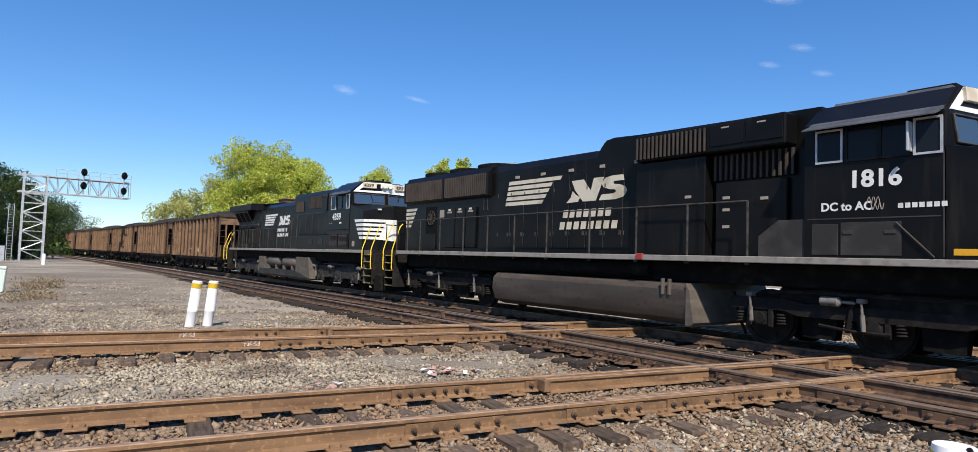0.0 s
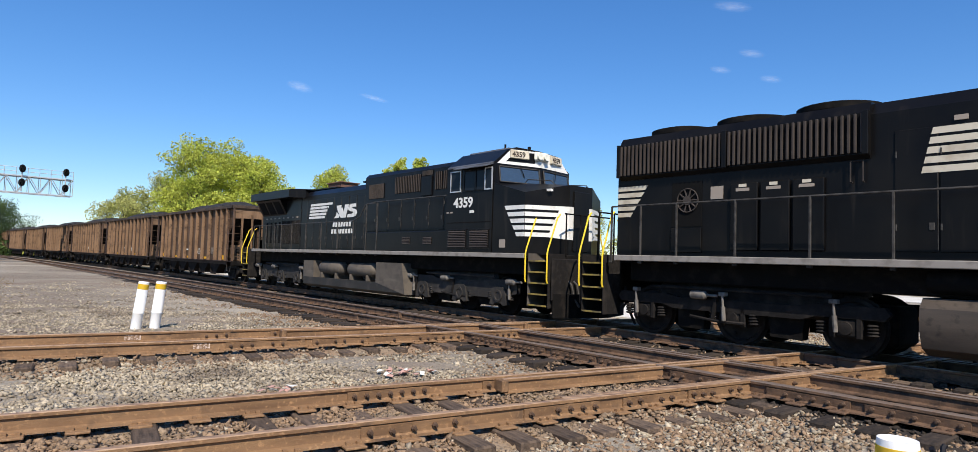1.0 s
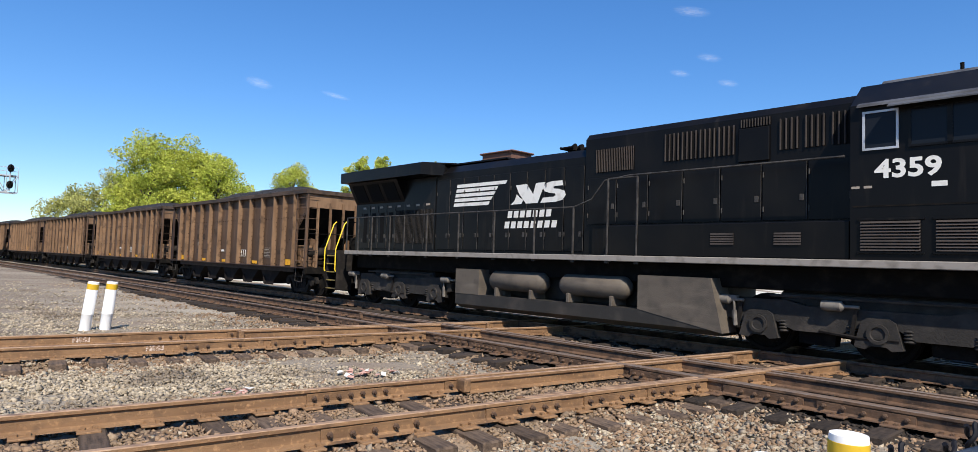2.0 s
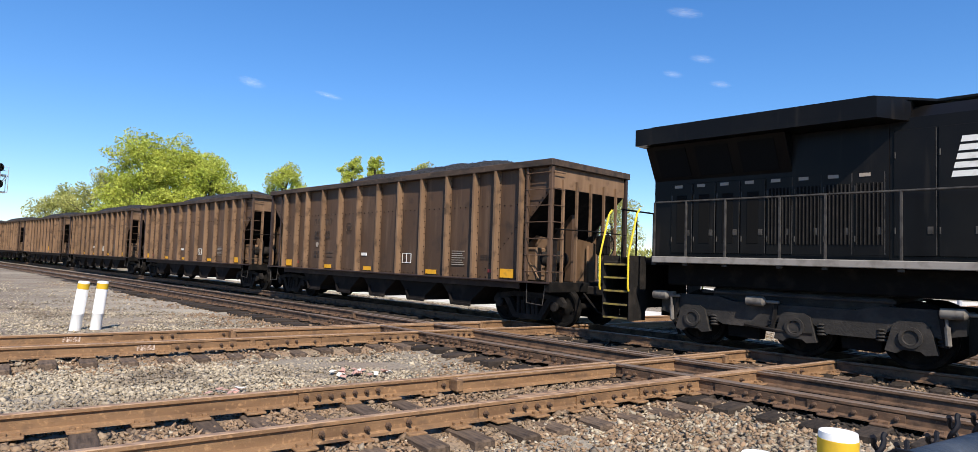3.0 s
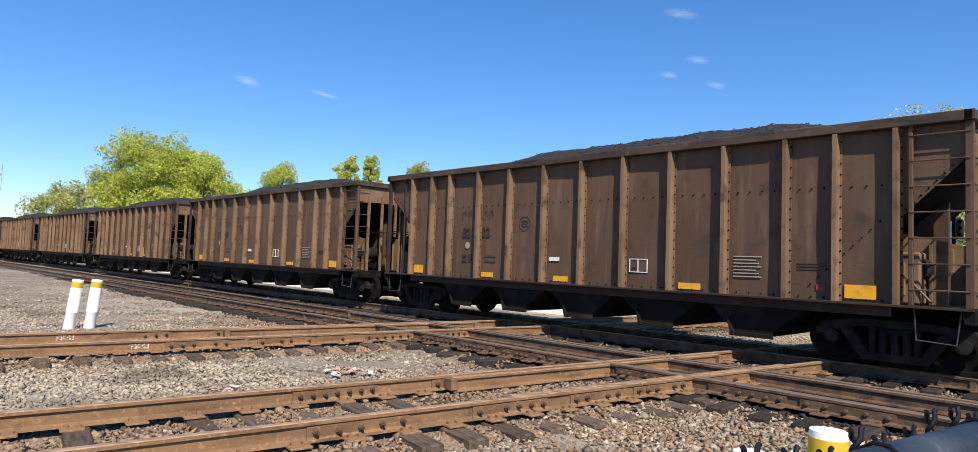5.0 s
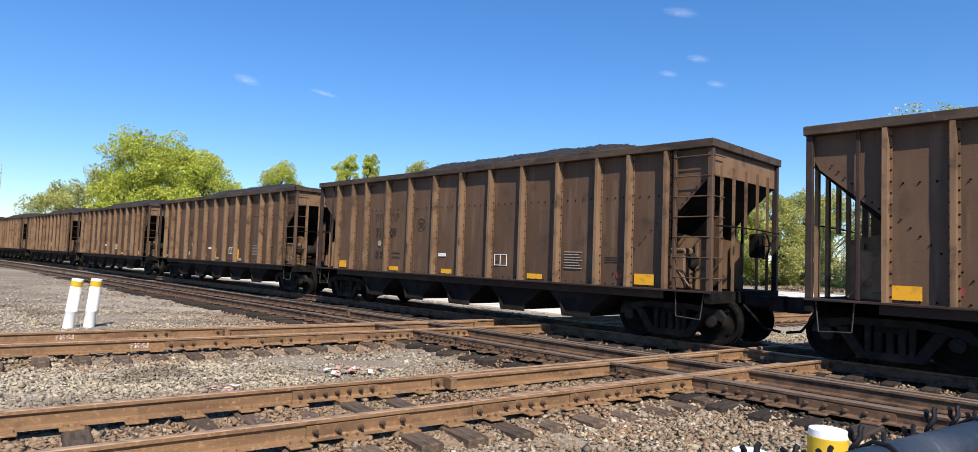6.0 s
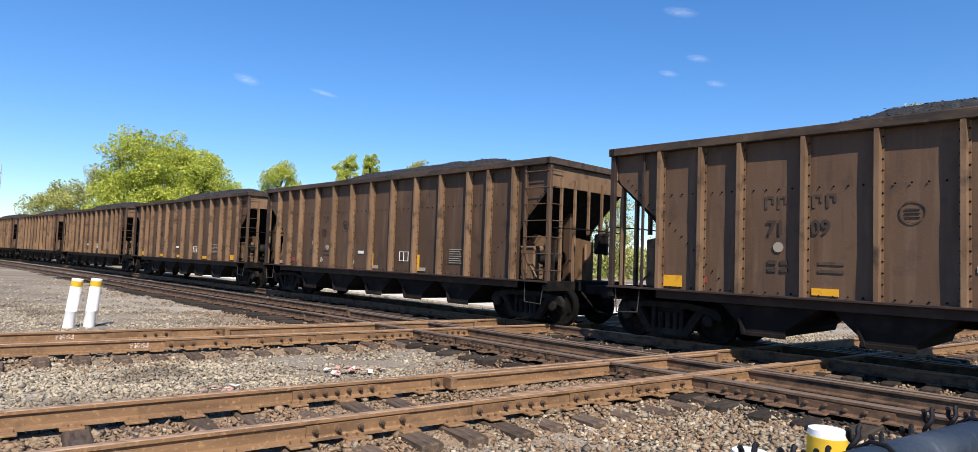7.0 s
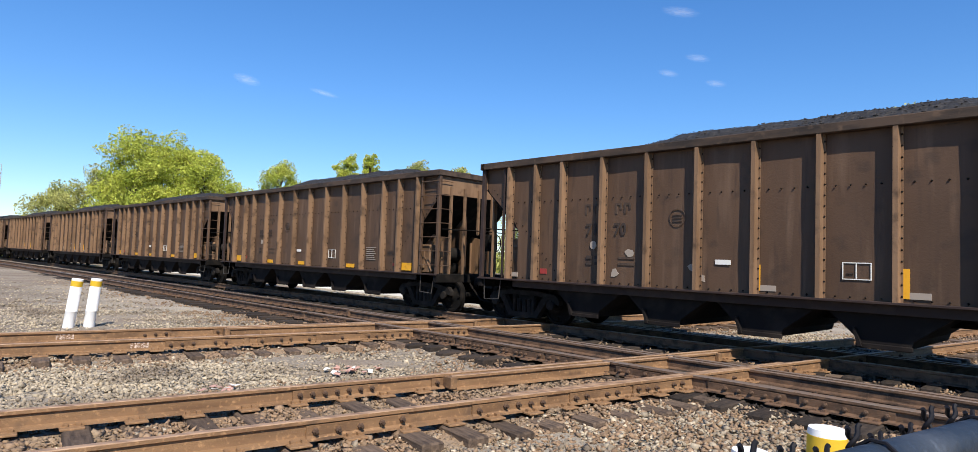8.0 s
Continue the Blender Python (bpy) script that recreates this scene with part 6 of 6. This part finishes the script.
def signal_head(parent, x, y, z, turn, size=1.0):
    """A black disc-backed signal head with hooded lenses."""
    m = pose(x, y, z, 0, 0, turn)
    q = Mesh().lathe([(0.02, 0), (0.40 * size, 0), (0.42 * size, 0.03), (0.42 * size, 0.06), (0.2 * size, 0.10), (0.2 * size, 0.30)], (0, 0, 0), "y", 22)
    b = part("signal_head", q, M_SIGNAL, parent, at=m @ Matrix.Diagonal((1, 1, 1.75, 1)))
    for a in range(3):
        u, w = 0.19 * size * math.cos(a * 2.094 + 1.57), 0.19 * size * math.sin(a * 2.094 + 1.57)
        part("hood", Mesh().lathe([(0.08, 0.0), (0.085, -0.22), (0.075, -0.22), (0.07, 0.0)], (u, 0, w), "y", 12), M_SIGNAL, b)


def signal_bridge():
    """A galvanised lattice mast with a lattice arm over the tracks."""
    t = thing("signal_bridge", "galvanised lattice cantilever signal bridge with black signal heads", "signal bridge", pose(-55.4, 57.6, -0.2, 0, 0, -43.4 + 90) @ Matrix.Diagonal((1, 1, 0.8, 1)))
    top = 11.1
    for x in (0.0, 1.9):
        for y in (-0.6, 0.6):
            part("mast_leg", Mesh().soft(x - 0.08, x + 0.08, y - 0.08, y + 0.08, 0, top, 0.01), M_GALV, t)
    n = 9
    for i in range(n):
        z0, z1 = 0.3 + (top - 0.5) * i / n, 0.3 + (top - 0.5) * (i + 1) / n
        for y in (-0.6, 0.6):
            a, b = ((0, 1.9) if i % 2 else (1.9, 0))
            part("mast_brace", Mesh().rod([(a, y, z0), (b, y, z1)], 0.045, 5), M_GALV, t)
            part("mast_brace", Mesh().rod([(0, y, z1), (1.9, y, z1)], 0.035, 5), M_GALV, t)
    L = 9.4
    for y in (-0.6, 0.6):
        for z in (8.75, 10.85):
            part("arm_chord", Mesh().soft(-0.5, L, y - 0.07, y + 0.07, z - 0.07, z + 0.07, 0.01), M_GALV, t)
        for i in range(8):
            a, b = 1.9 + (L - 1.9) * i / 8, 1.9 + (L - 1.9) * (i + 1) / 8
            part("arm_brace", Mesh().rod([(a, y, 8.75 if i % 2 else 10.85), (b, y, 10.85 if i % 2 else 8.75)], 0.04, 5), M_GALV, t)
            part("arm_brace", Mesh().rod([(b, y, 8.75), (b, y, 10.85)], 0.03, 5), M_GALV, t)
    part("arm_deck", Mesh().soft(1.5, L, -0.55, 0.55, 10.90, 10.95, 0.01), M_GALV, t)
    for z in (11.4, 11.9):
        part("deck_rail", Mesh().rod([(2.6, -0.6, z), (L, -0.6, z)], 0.03, 5), M_GALV, t)
    for i in range(8):
        x = 2.6 + (L - 2.6) * i / 7
        part("deck_post", Mesh().rod([(x, -0.6, 10.9), (x, -0.6, 11.9)], 0.025, 5), M_GALV, t)
    for x in (5.0, 8.7):
        part("signal_mast", Mesh().rod([(x, -0.75, 8.9), (x, -0.75, 12.2)], 0.06, 8), M_GALV, t)
        signal_head(t, x, -0.95, 11.75, 0, 0.68)
        signal_head(t, x, -0.95, 10.0 if x < 6 else 9.7, 0, 0.68)
    for s in (-1.1, -0.65):
        part("ladder_rail", Mesh().rod([(s, -0.6, 0), (s, -0.6, 7.2)], 0.03, 5), M_GALV, t)
    for i in range(22):
        part("ladder_rung", Mesh().rod([(-1.1, -0.6, 0.3 + 0.32 * i), (-0.65, -0.6, 0.3 + 0.32 * i)], 0.018, 4), M_GALV, t)
    part("relay_case", Mesh().soft(-2.0, -1.2, -0.7, 0.5, 0, 1.9, 0.04), M_GALV, t)
    part("footing", Mesh().soft(-0.4, 2.3, -0.9, 0.9, -0.3, 0.12, 0.03), M_DUST, t)
    return t


def signal_mast():
    t = thing("signal_mast", "grey steel signal mast with ladder and two black signal heads", "signal", pose(25.0, 35.0, -0.3, 0, 0, -30))
    part("mast", Mesh().lathe([(0.11, 0.0), (0.10, 7.0), (0.05, 7.15)], (0, 0, 0), "z", 14), M_GALV, t, smooth=True)
    part("base", Mesh().soft(-0.3, 0.3, -0.3, 0.3, -0.1, 0.3, 0.03), M_DUST, t)
    for s in (-0.85, -0.45):
        part("ladder_rail", Mesh().rod([(s, 0.0, 0.1), (s, 0.0, 7.2)], 0.025, 6), M_GALV, t)
    for i in range(22):
        part("ladder_rung", Mesh().rod([(-0.85, 0, 0.3 + 0.32 * i), (-0.45, 0, 0.3 + 0.32 * i)], 0.014, 5), M_GALV, t)
    for z in (3.4, 5.8):
        part("platform", Mesh().soft(-0.9, 0.1, -0.35, 0.35, z, z + 0.05, 0.01), M_GALV, t)
        part("bracket", Mesh().rod([(-0.85, 0, z + 0.9), (0, 0, z + 0.9)], 0.02, 5), M_GALV, t)
    for z in (6.75, 4.5):
        b = part("signal_head", Mesh().soft(0.02, 0.48, -0.40, -0.12, z - 0.55, z + 0.55, 0.12), M_SIGNAL, t)
        for k in (-0.34, 0.0, 0.34):
            part("hood", Mesh().lathe([(0.12, -0.40), (0.125, -0.66), (0.11, -0.66), (0.10, -0.40)], (0.25, 0, z + k), "y", 12), M_SIGNAL, b)
    part("equipment_box", Mesh().soft(-0.35, 0.15, -0.3, -0.12, 1.3, 1.9, 0.02), M_GALV, t)
    return t


signal_bridge()
signal_mast()
ped = thing("utility_pedestal", "pale green utility pedestal standing among dry weeds", "utility box", pose(-21.2, 21.25, -0.3, 0, 4, 40))
part("cabinet", Mesh().soft(-0.14, 0.14, -0.14, 0.14, 0.0, 0.85, 0.03), M_PEDESTAL, ped)
part("lid", Mesh().soft(-0.15, 0.15, -0.15, 0.15, 0.85, 0.98, 0.04), M_PEDESTAL, ped)
wp = thing("marker_post", "short white marker post beside the line", "post", pose(-46.6, 51.0, -0.3))
part("pipe", Mesh().lathe([(0.15, 0.0), (0.15, 0.98), (0.12, 1.04)], (0, 0, 0), "z", 14), M_PLASTIC, wp, smooth=True)


def fence():
    """The top of a chain-link fence close to the camera: pipe rail, woven wire and twisted wire ends."""
    t = thing("chain_link_fence", "chain-link fence with blue-grey pipe rail and dark twisted wire ends", "fence")
    p1, step = Vector((0.79, 1.05, 1.225)), Vector((-0.275, -0.18, 0)).normalized()
    part("top_rail", Mesh().rod([p1 - step * 3, p1 - step * 1, p1, p1 + step * 1.2], 0.030, 20), M_PIPE, t, "blue-grey painted pipe rail", smooth=True)
    for q in (p1 - step * 2.6, p1 + step * 1.15):
        part("fence_post", Mesh().rod([(q.x, q.y, -0.4), (q.x, q.y, 1.22)], 0.028, 14), M_PIPE, t, smooth=True)
    out = Vector((-step.y, step.x, 0)) * 0.04
    rnd = random.Random(8)
    for i in range(-16, 12):
        a = p1 + step * (0.078 * i + rnd.uniform(-0.006, 0.006)) - out * 0.9
        hgt = 0.06 + rnd.uniform(-0.014, 0.014)
        lean = rnd.uniform(-0.012, 0.012)
        for s in (-1, 1):
            pts = []
            for k in range(19):
                u = k / 18
                tip = max(0.0, u - 0.74) / 0.26
                w = 0.0052 * s * (1 - tip)
                pts.append(a + step * (w * math.cos(u * 14) + lean * u + s * 0.017 * tip) + out.normalized() * (w * math.sin(u * 14)) + Vector((0, 0, -0.045 + (hgt + 0.03) * u - 0.006 * tip * tip)))
            part("twisted_end", Mesh().rod(pts, 0.0036, 6), M_WIRE, t, smooth=True)
        for s in (-1, 1):
            zig = [a + Vector((0, 0, -0.045)) + step * (0.039 * s * (k % 2)) + Vector((0, 0, -0.052 * k)) for k in range(29)]
            part("mesh_wire", Mesh().rod(zig, 0.0028, 5), M_WIRE, t)
        if i % 4 == 0:
            c = p1 + step * (0.078 * i)
            ring = [c + (out.normalized() * math.cos(q * math.pi / 5) + Vector((0, 0, 1)) * math.sin(q * math.pi / 5)) * 0.034 for q in range(11)]
            part("tie_wire", Mesh().rod(ring, 0.003, 5), M_WIRE, t)
    return t


fence()


# ---- loose stones, scrap and small marks ----
def stones(name, label, places, mat, seed, lo, hi):
    """Angular broken stones, six corners each, in one mesh."""
    g = np.random.default_rng(seed)
    n = len(places)
    c = np.array(places)
    r = g.uniform(lo, hi, n) * g.choice((0.75, 1.0, 1.3), n, p=(0.4, 0.45, 0.15))
    base = np.array(((1, 0, 0), (-1, 0, 0), (0, 1, 0), (0, -1, 0), (0, 0, 1), (0, 0, -1)), float)
    v = base[None] * g.uniform(0.55, 1.25, (n, 6, 1)) + g.normal(0, 0.22, (n, 6, 3))
    v = v * g.uniform(0.55, 1.45, (n, 1, 3))
    q = g.normal(size=(n, 4))
    q /= np.linalg.norm(q, axis=1)[:, None]
    w, x, y, z = q.T
    R = np.stack([1 - 2 * (y * y + z * z), 2 * (x * y - z * w), 2 * (x * z + y * w), 2 * (x * y + z * w), 1 - 2 * (x * x + z * z), 2 * (y * z - x * w), 2 * (x * z - y * w), 2 * (y * z + x * w), 1 - 2 * (x * x + y * y)], 1).reshape(n, 3, 3)
    v = np.einsum("nij,nkj->nki", R, v) * np.array((1, 1, 0.72)) * r[:, None, None] + c[:, None]
    f = np.array(((4, 0, 2), (4, 2, 1), (4, 1, 3), (4, 3, 0), (5, 2, 0), (5, 1, 2), (5, 3, 1), (5, 0, 3)))
    fs = (f[None] + (np.arange(n) * 6)[:, None, None]).reshape(-1, 3)
    me = bpy.data.meshes.new(name)
    me.vertices.add(n * 6)
    me.vertices.foreach_set("co", v.reshape(-1))
    me.loops.add(len(fs) * 3)
    me.loops.foreach_set("vertex_index", fs.reshape(-1))
    me.polygons.add(len(fs))
    me.polygons.foreach_set("loop_start", np.arange(len(fs)) * 3)
    me.polygons.foreach_set("loop_total", np.full(len(fs), 3))
    me.update(calc_edges=True)
    me.materials.append(mat)
    return tagged(new(name, me), label, "ballast", kind="stuff")


def off_b(x, y):
    return -x * math.sin(TH_B) + y * math.cos(TH_B)


def off_a(x, y):
    return -x * math.sin(TH_A) + y * math.cos(TH_A)


def ballast_stones():
    g = np.random.default_rng(77)
    grey, brown, dark = [], [], []
    # the visible yard, denser close by
    for count, x0, x1, y0, y1 in ((70000, -8, 11, 4.6, 10.5), (52000, -16, 20, 10.5, 19), (26000, -24, 30, 19, 34)):
        xs, ys, pick, jit = g.uniform(x0, x1, count), g.uniform(y0, y1, count), g.uniform(0, 1, count), g.normal(0, 0.012, count)
        for x, y, u, j in zip(xs, ys, pick, jit):
            if abs(x + 0.07 * y) > 0.96 * y + 1.0:
                continue
            ob, oa = off_b(x, y), off_a(x, y)
            d = 9.0
            z = -0.295
            for near, o in ((B_NEAR, ob), (C_NEAR, ob), (A_NEAR, oa), (A_FAR, oa)):
                e = max(near - o, o - near - GAUGE, 0.0)
                d = min(d, e)
                if e <= 1.0:
                    z = max(z, -0.252 - 0.075 * min(1.0, max(0.0, (e - 0.25)) / 0.35)) if e < 0.6 else max(z, -0.305)
                for rl in (near, near + GAUGE):
                    if abs(o - rl) < 0.10:
                        z = -9
            if z < -1:
                continue
            if d < 0.6:
                z += 0.055 * max(0.0, noise.noise((x * 1.1, y * 1.1, 4)))
            patch = noise.noise((x * 0.55, y * 0.55, 9)) * 0.5 + (d - 0.75) * 0.75
            patch -= 0.6 * min(1.0, max(0.0, (x + 2.8) / 3.2))
            if A_NEAR - 4.2 < oa < A_NEAR and ob > C_NEAR + 1.5:
                patch -= 0.75
            if ob < B_NEAR:
                patch *= 0.4
            inside = any(-0.25 < oa - near < GAUGE + 0.35 for near in (A_NEAR, A_FAR))
            (dark if inside else grey if u < 0.5 + patch else brown).append((x, y, z + j + 0.02 * noise.noise((x * 1.7, y * 1.7, 2))))
    stones("ballast_stones", "loose pale grey broken stone between the tracks", grey, M_BALLAST, 5, 0.024, 0.044)
    stones("ballast_stones", "loose rust-brown broken stone along the tracks", brown, M_BALLAST_BROWN, 6, 0.024, 0.044)
    stones("ballast_stones", "oil-stained broken stone between the main-line rails, darkened further for the train's shade", dark, M_BALLAST_DARK, 7, 0.024, 0.044)


ballast_stones()
rnd = random.Random(12)
for k in range(34):
    s, o = (rnd.uniform(3.85, 4.7), rnd.uniform(8.95, 9.5)) if k < 24 else (rnd.uniform(1.9, 2.4), rnd.uniform(8.5, 8.8))
    x, y, h = on_b(s, o)
    q = thing("scrap", "crumpled faded red and white scrap lying on the stones", "litter", pose(x, y, -0.252, rnd.uniform(-20, 20), rnd.uniform(-20, 20), rnd.uniform(0, 360)), "scrap on the stones")
    part("shred", Mesh().add([(-0.05, -0.03, 0), (0.05, -0.035, 0.015), (0.045, 0.03, 0.03), (-0.04, 0.035, 0.01), (-0.05, -0.03, 0.006), (0.05, -0.035, 0.021), (0.045, 0.03, 0.036), (-0.04, 0.035, 0.016)], [(3, 2, 1, 0), (4, 5, 6, 7), (0, 1, 5, 4), (1, 2, 6, 5), (2, 3, 7, 6), (3, 0, 4, 7)]), M_PINK if k % 3 else M_WHITE, q)
# sprayed white marks on the rail webs
for fn, s, o in ((on_b, 2.75, B_NEAR + GAUGE), (on_b, 1.7, C_NEAR), (on_b, 0.75, C_NEAR + GAUGE)):
    x, y, h = fn(s, o - 0.0125)
    tagged(part("paint_mark", Mesh().box(-0.13, 0.13, -0.002, 0.002, -0.145, -0.055), M_SPRAY, None, "faded white spray mark on a rail", at=pose(x, y, 0, 0, 0, math.degrees(h))), category="marking")


M_CLOUD = bpy.data.materials.new("thin_cloud")
M_CLOUD.use_nodes = True
_n, _l = M_CLOUD.node_tree.nodes, M_CLOUD.node_tree.links
_n.remove(_n["Principled BSDF"])
_co, _len, _nz, _mr, _mu, _mix, _tr, _df = (_n.new(q) for q in ("ShaderNodeTexCoord", "ShaderNodeVectorMath", "ShaderNodeTexNoise", "ShaderNodeMapRange", "ShaderNodeMath", "ShaderNodeMixShader", "ShaderNodeBsdfTransparent", "ShaderNodeBsdfDiffuse"))
_len.operation, _mu.operation = "LENGTH", "MULTIPLY"
_l.new(_co.outputs["Object"], _len.inputs[0])
_mr.inputs["From Min"].default_value, _mr.inputs["From Max"].default_value, _mr.inputs["To Min"].default_value, _mr.inputs["To Max"].default_value = 0.0, 1.0, 0.42, 0.0
_l.new(_len.outputs["Value"], _mr.inputs["Value"])
_nz.inputs["Scale"].default_value, _nz.inputs["Detail"].default_value = 3.5, 6
_pw = _n.new("ShaderNodeMath")
_pw.operation, _pw.inputs[1].default_value = "POWER", 1.6
_l.new(_co.outputs["Object"], _nz.inputs["Vector"])
_l.new(_mr.outputs[0], _mu.inputs[0])
_l.new(_nz.outputs[0], _pw.inputs[0])
_l.new(_pw.outputs[0], _mu.inputs[1])
_l.new(_mu.outputs[0], _mix.inputs[0])
_l.new(_tr.outputs[0], _mix.inputs[1])
_l.new(_df.outputs[0], _mix.inputs[2])
_df.inputs[0].default_value = (0.85, 0.85, 0.85, 1)
_l.new(_mix.outputs[0], _n["Material Output"].inputs[0])
cloud = Mesh().add([(math.cos(k * math.pi / 8), 0, math.sin(k * math.pi / 8)) for k in range(16)], [tuple(range(16))]).data("cloud", M_CLOUD)
for az, el, w, hh in ((-21.1, 14.1, 44, 17), (-14.8, 13.7, 50, 9), (15.2, 16.3, 34, 12), (19.1, 15.3, 34, 12), (17.6, 17.4, 40, 14), (16.1, 21.1, 60, 18)):
    a, e = radians(az), radians(el)
    ob = tagged(new("cloud", cloud), "thin white wisp of cloud", "cloud", "clouds", "structure")
    ob.matrix_basis = pose(2200 * math.sin(a) * math.cos(e), 2200 * math.cos(a) * math.cos(e), 2200 * math.sin(e), 0, 12, -az) @ Matrix.Diagonal((w, 1, hh, 1))


# worn car numbers, split by a rib as they were painted
for i, h in enumerate(hoppers):
    for word, x in zip(CAR_NUMBERS[i % 4], (-3.88, -3.14)):
        text(h, word, 0.34, x, -1.448, 2.13, M_STENCIL_DARK, "car_number", 0.92)


# ---- what moves ----
def head(t):
    """Where the first hopper's leading corner is along the line."""
    return -3.9 + SPEED * (t - 3.5)


def vehicle_pose(s):
    x, y, h = on_a(s, A_FAR + GAUGE / 2)
    return pose(x, y, 0, 0, 0, math.degrees(h))


def motions():
    times = [0.5 * i for i in range(17)]
    fine = [i / FPS for i in range(8 * FPS + 1)]
    for i, h in enumerate(hoppers):
        walk(h, [(t, vehicle_pose(head(t) - HL - i * LC)) for t in times])
    walk(loco_ac, [(t, vehicle_pose(head(t) + 11.95)) for t in times])
    walk(loco_sd, [(t, vehicle_pose(head(t) + 34.10)) for t in times])
    for v in (*hoppers, loco_ac, loco_sd):
        for w in v.children:
            if w.name.startswith("wheelset"):
                c = w.matrix_basis.translation.copy()
                walk(w, [(t, pose(c.x, c.y, c.z, 0, math.degrees(SPEED * t / c.z) % 360, 0)) for t in fine])


motions()
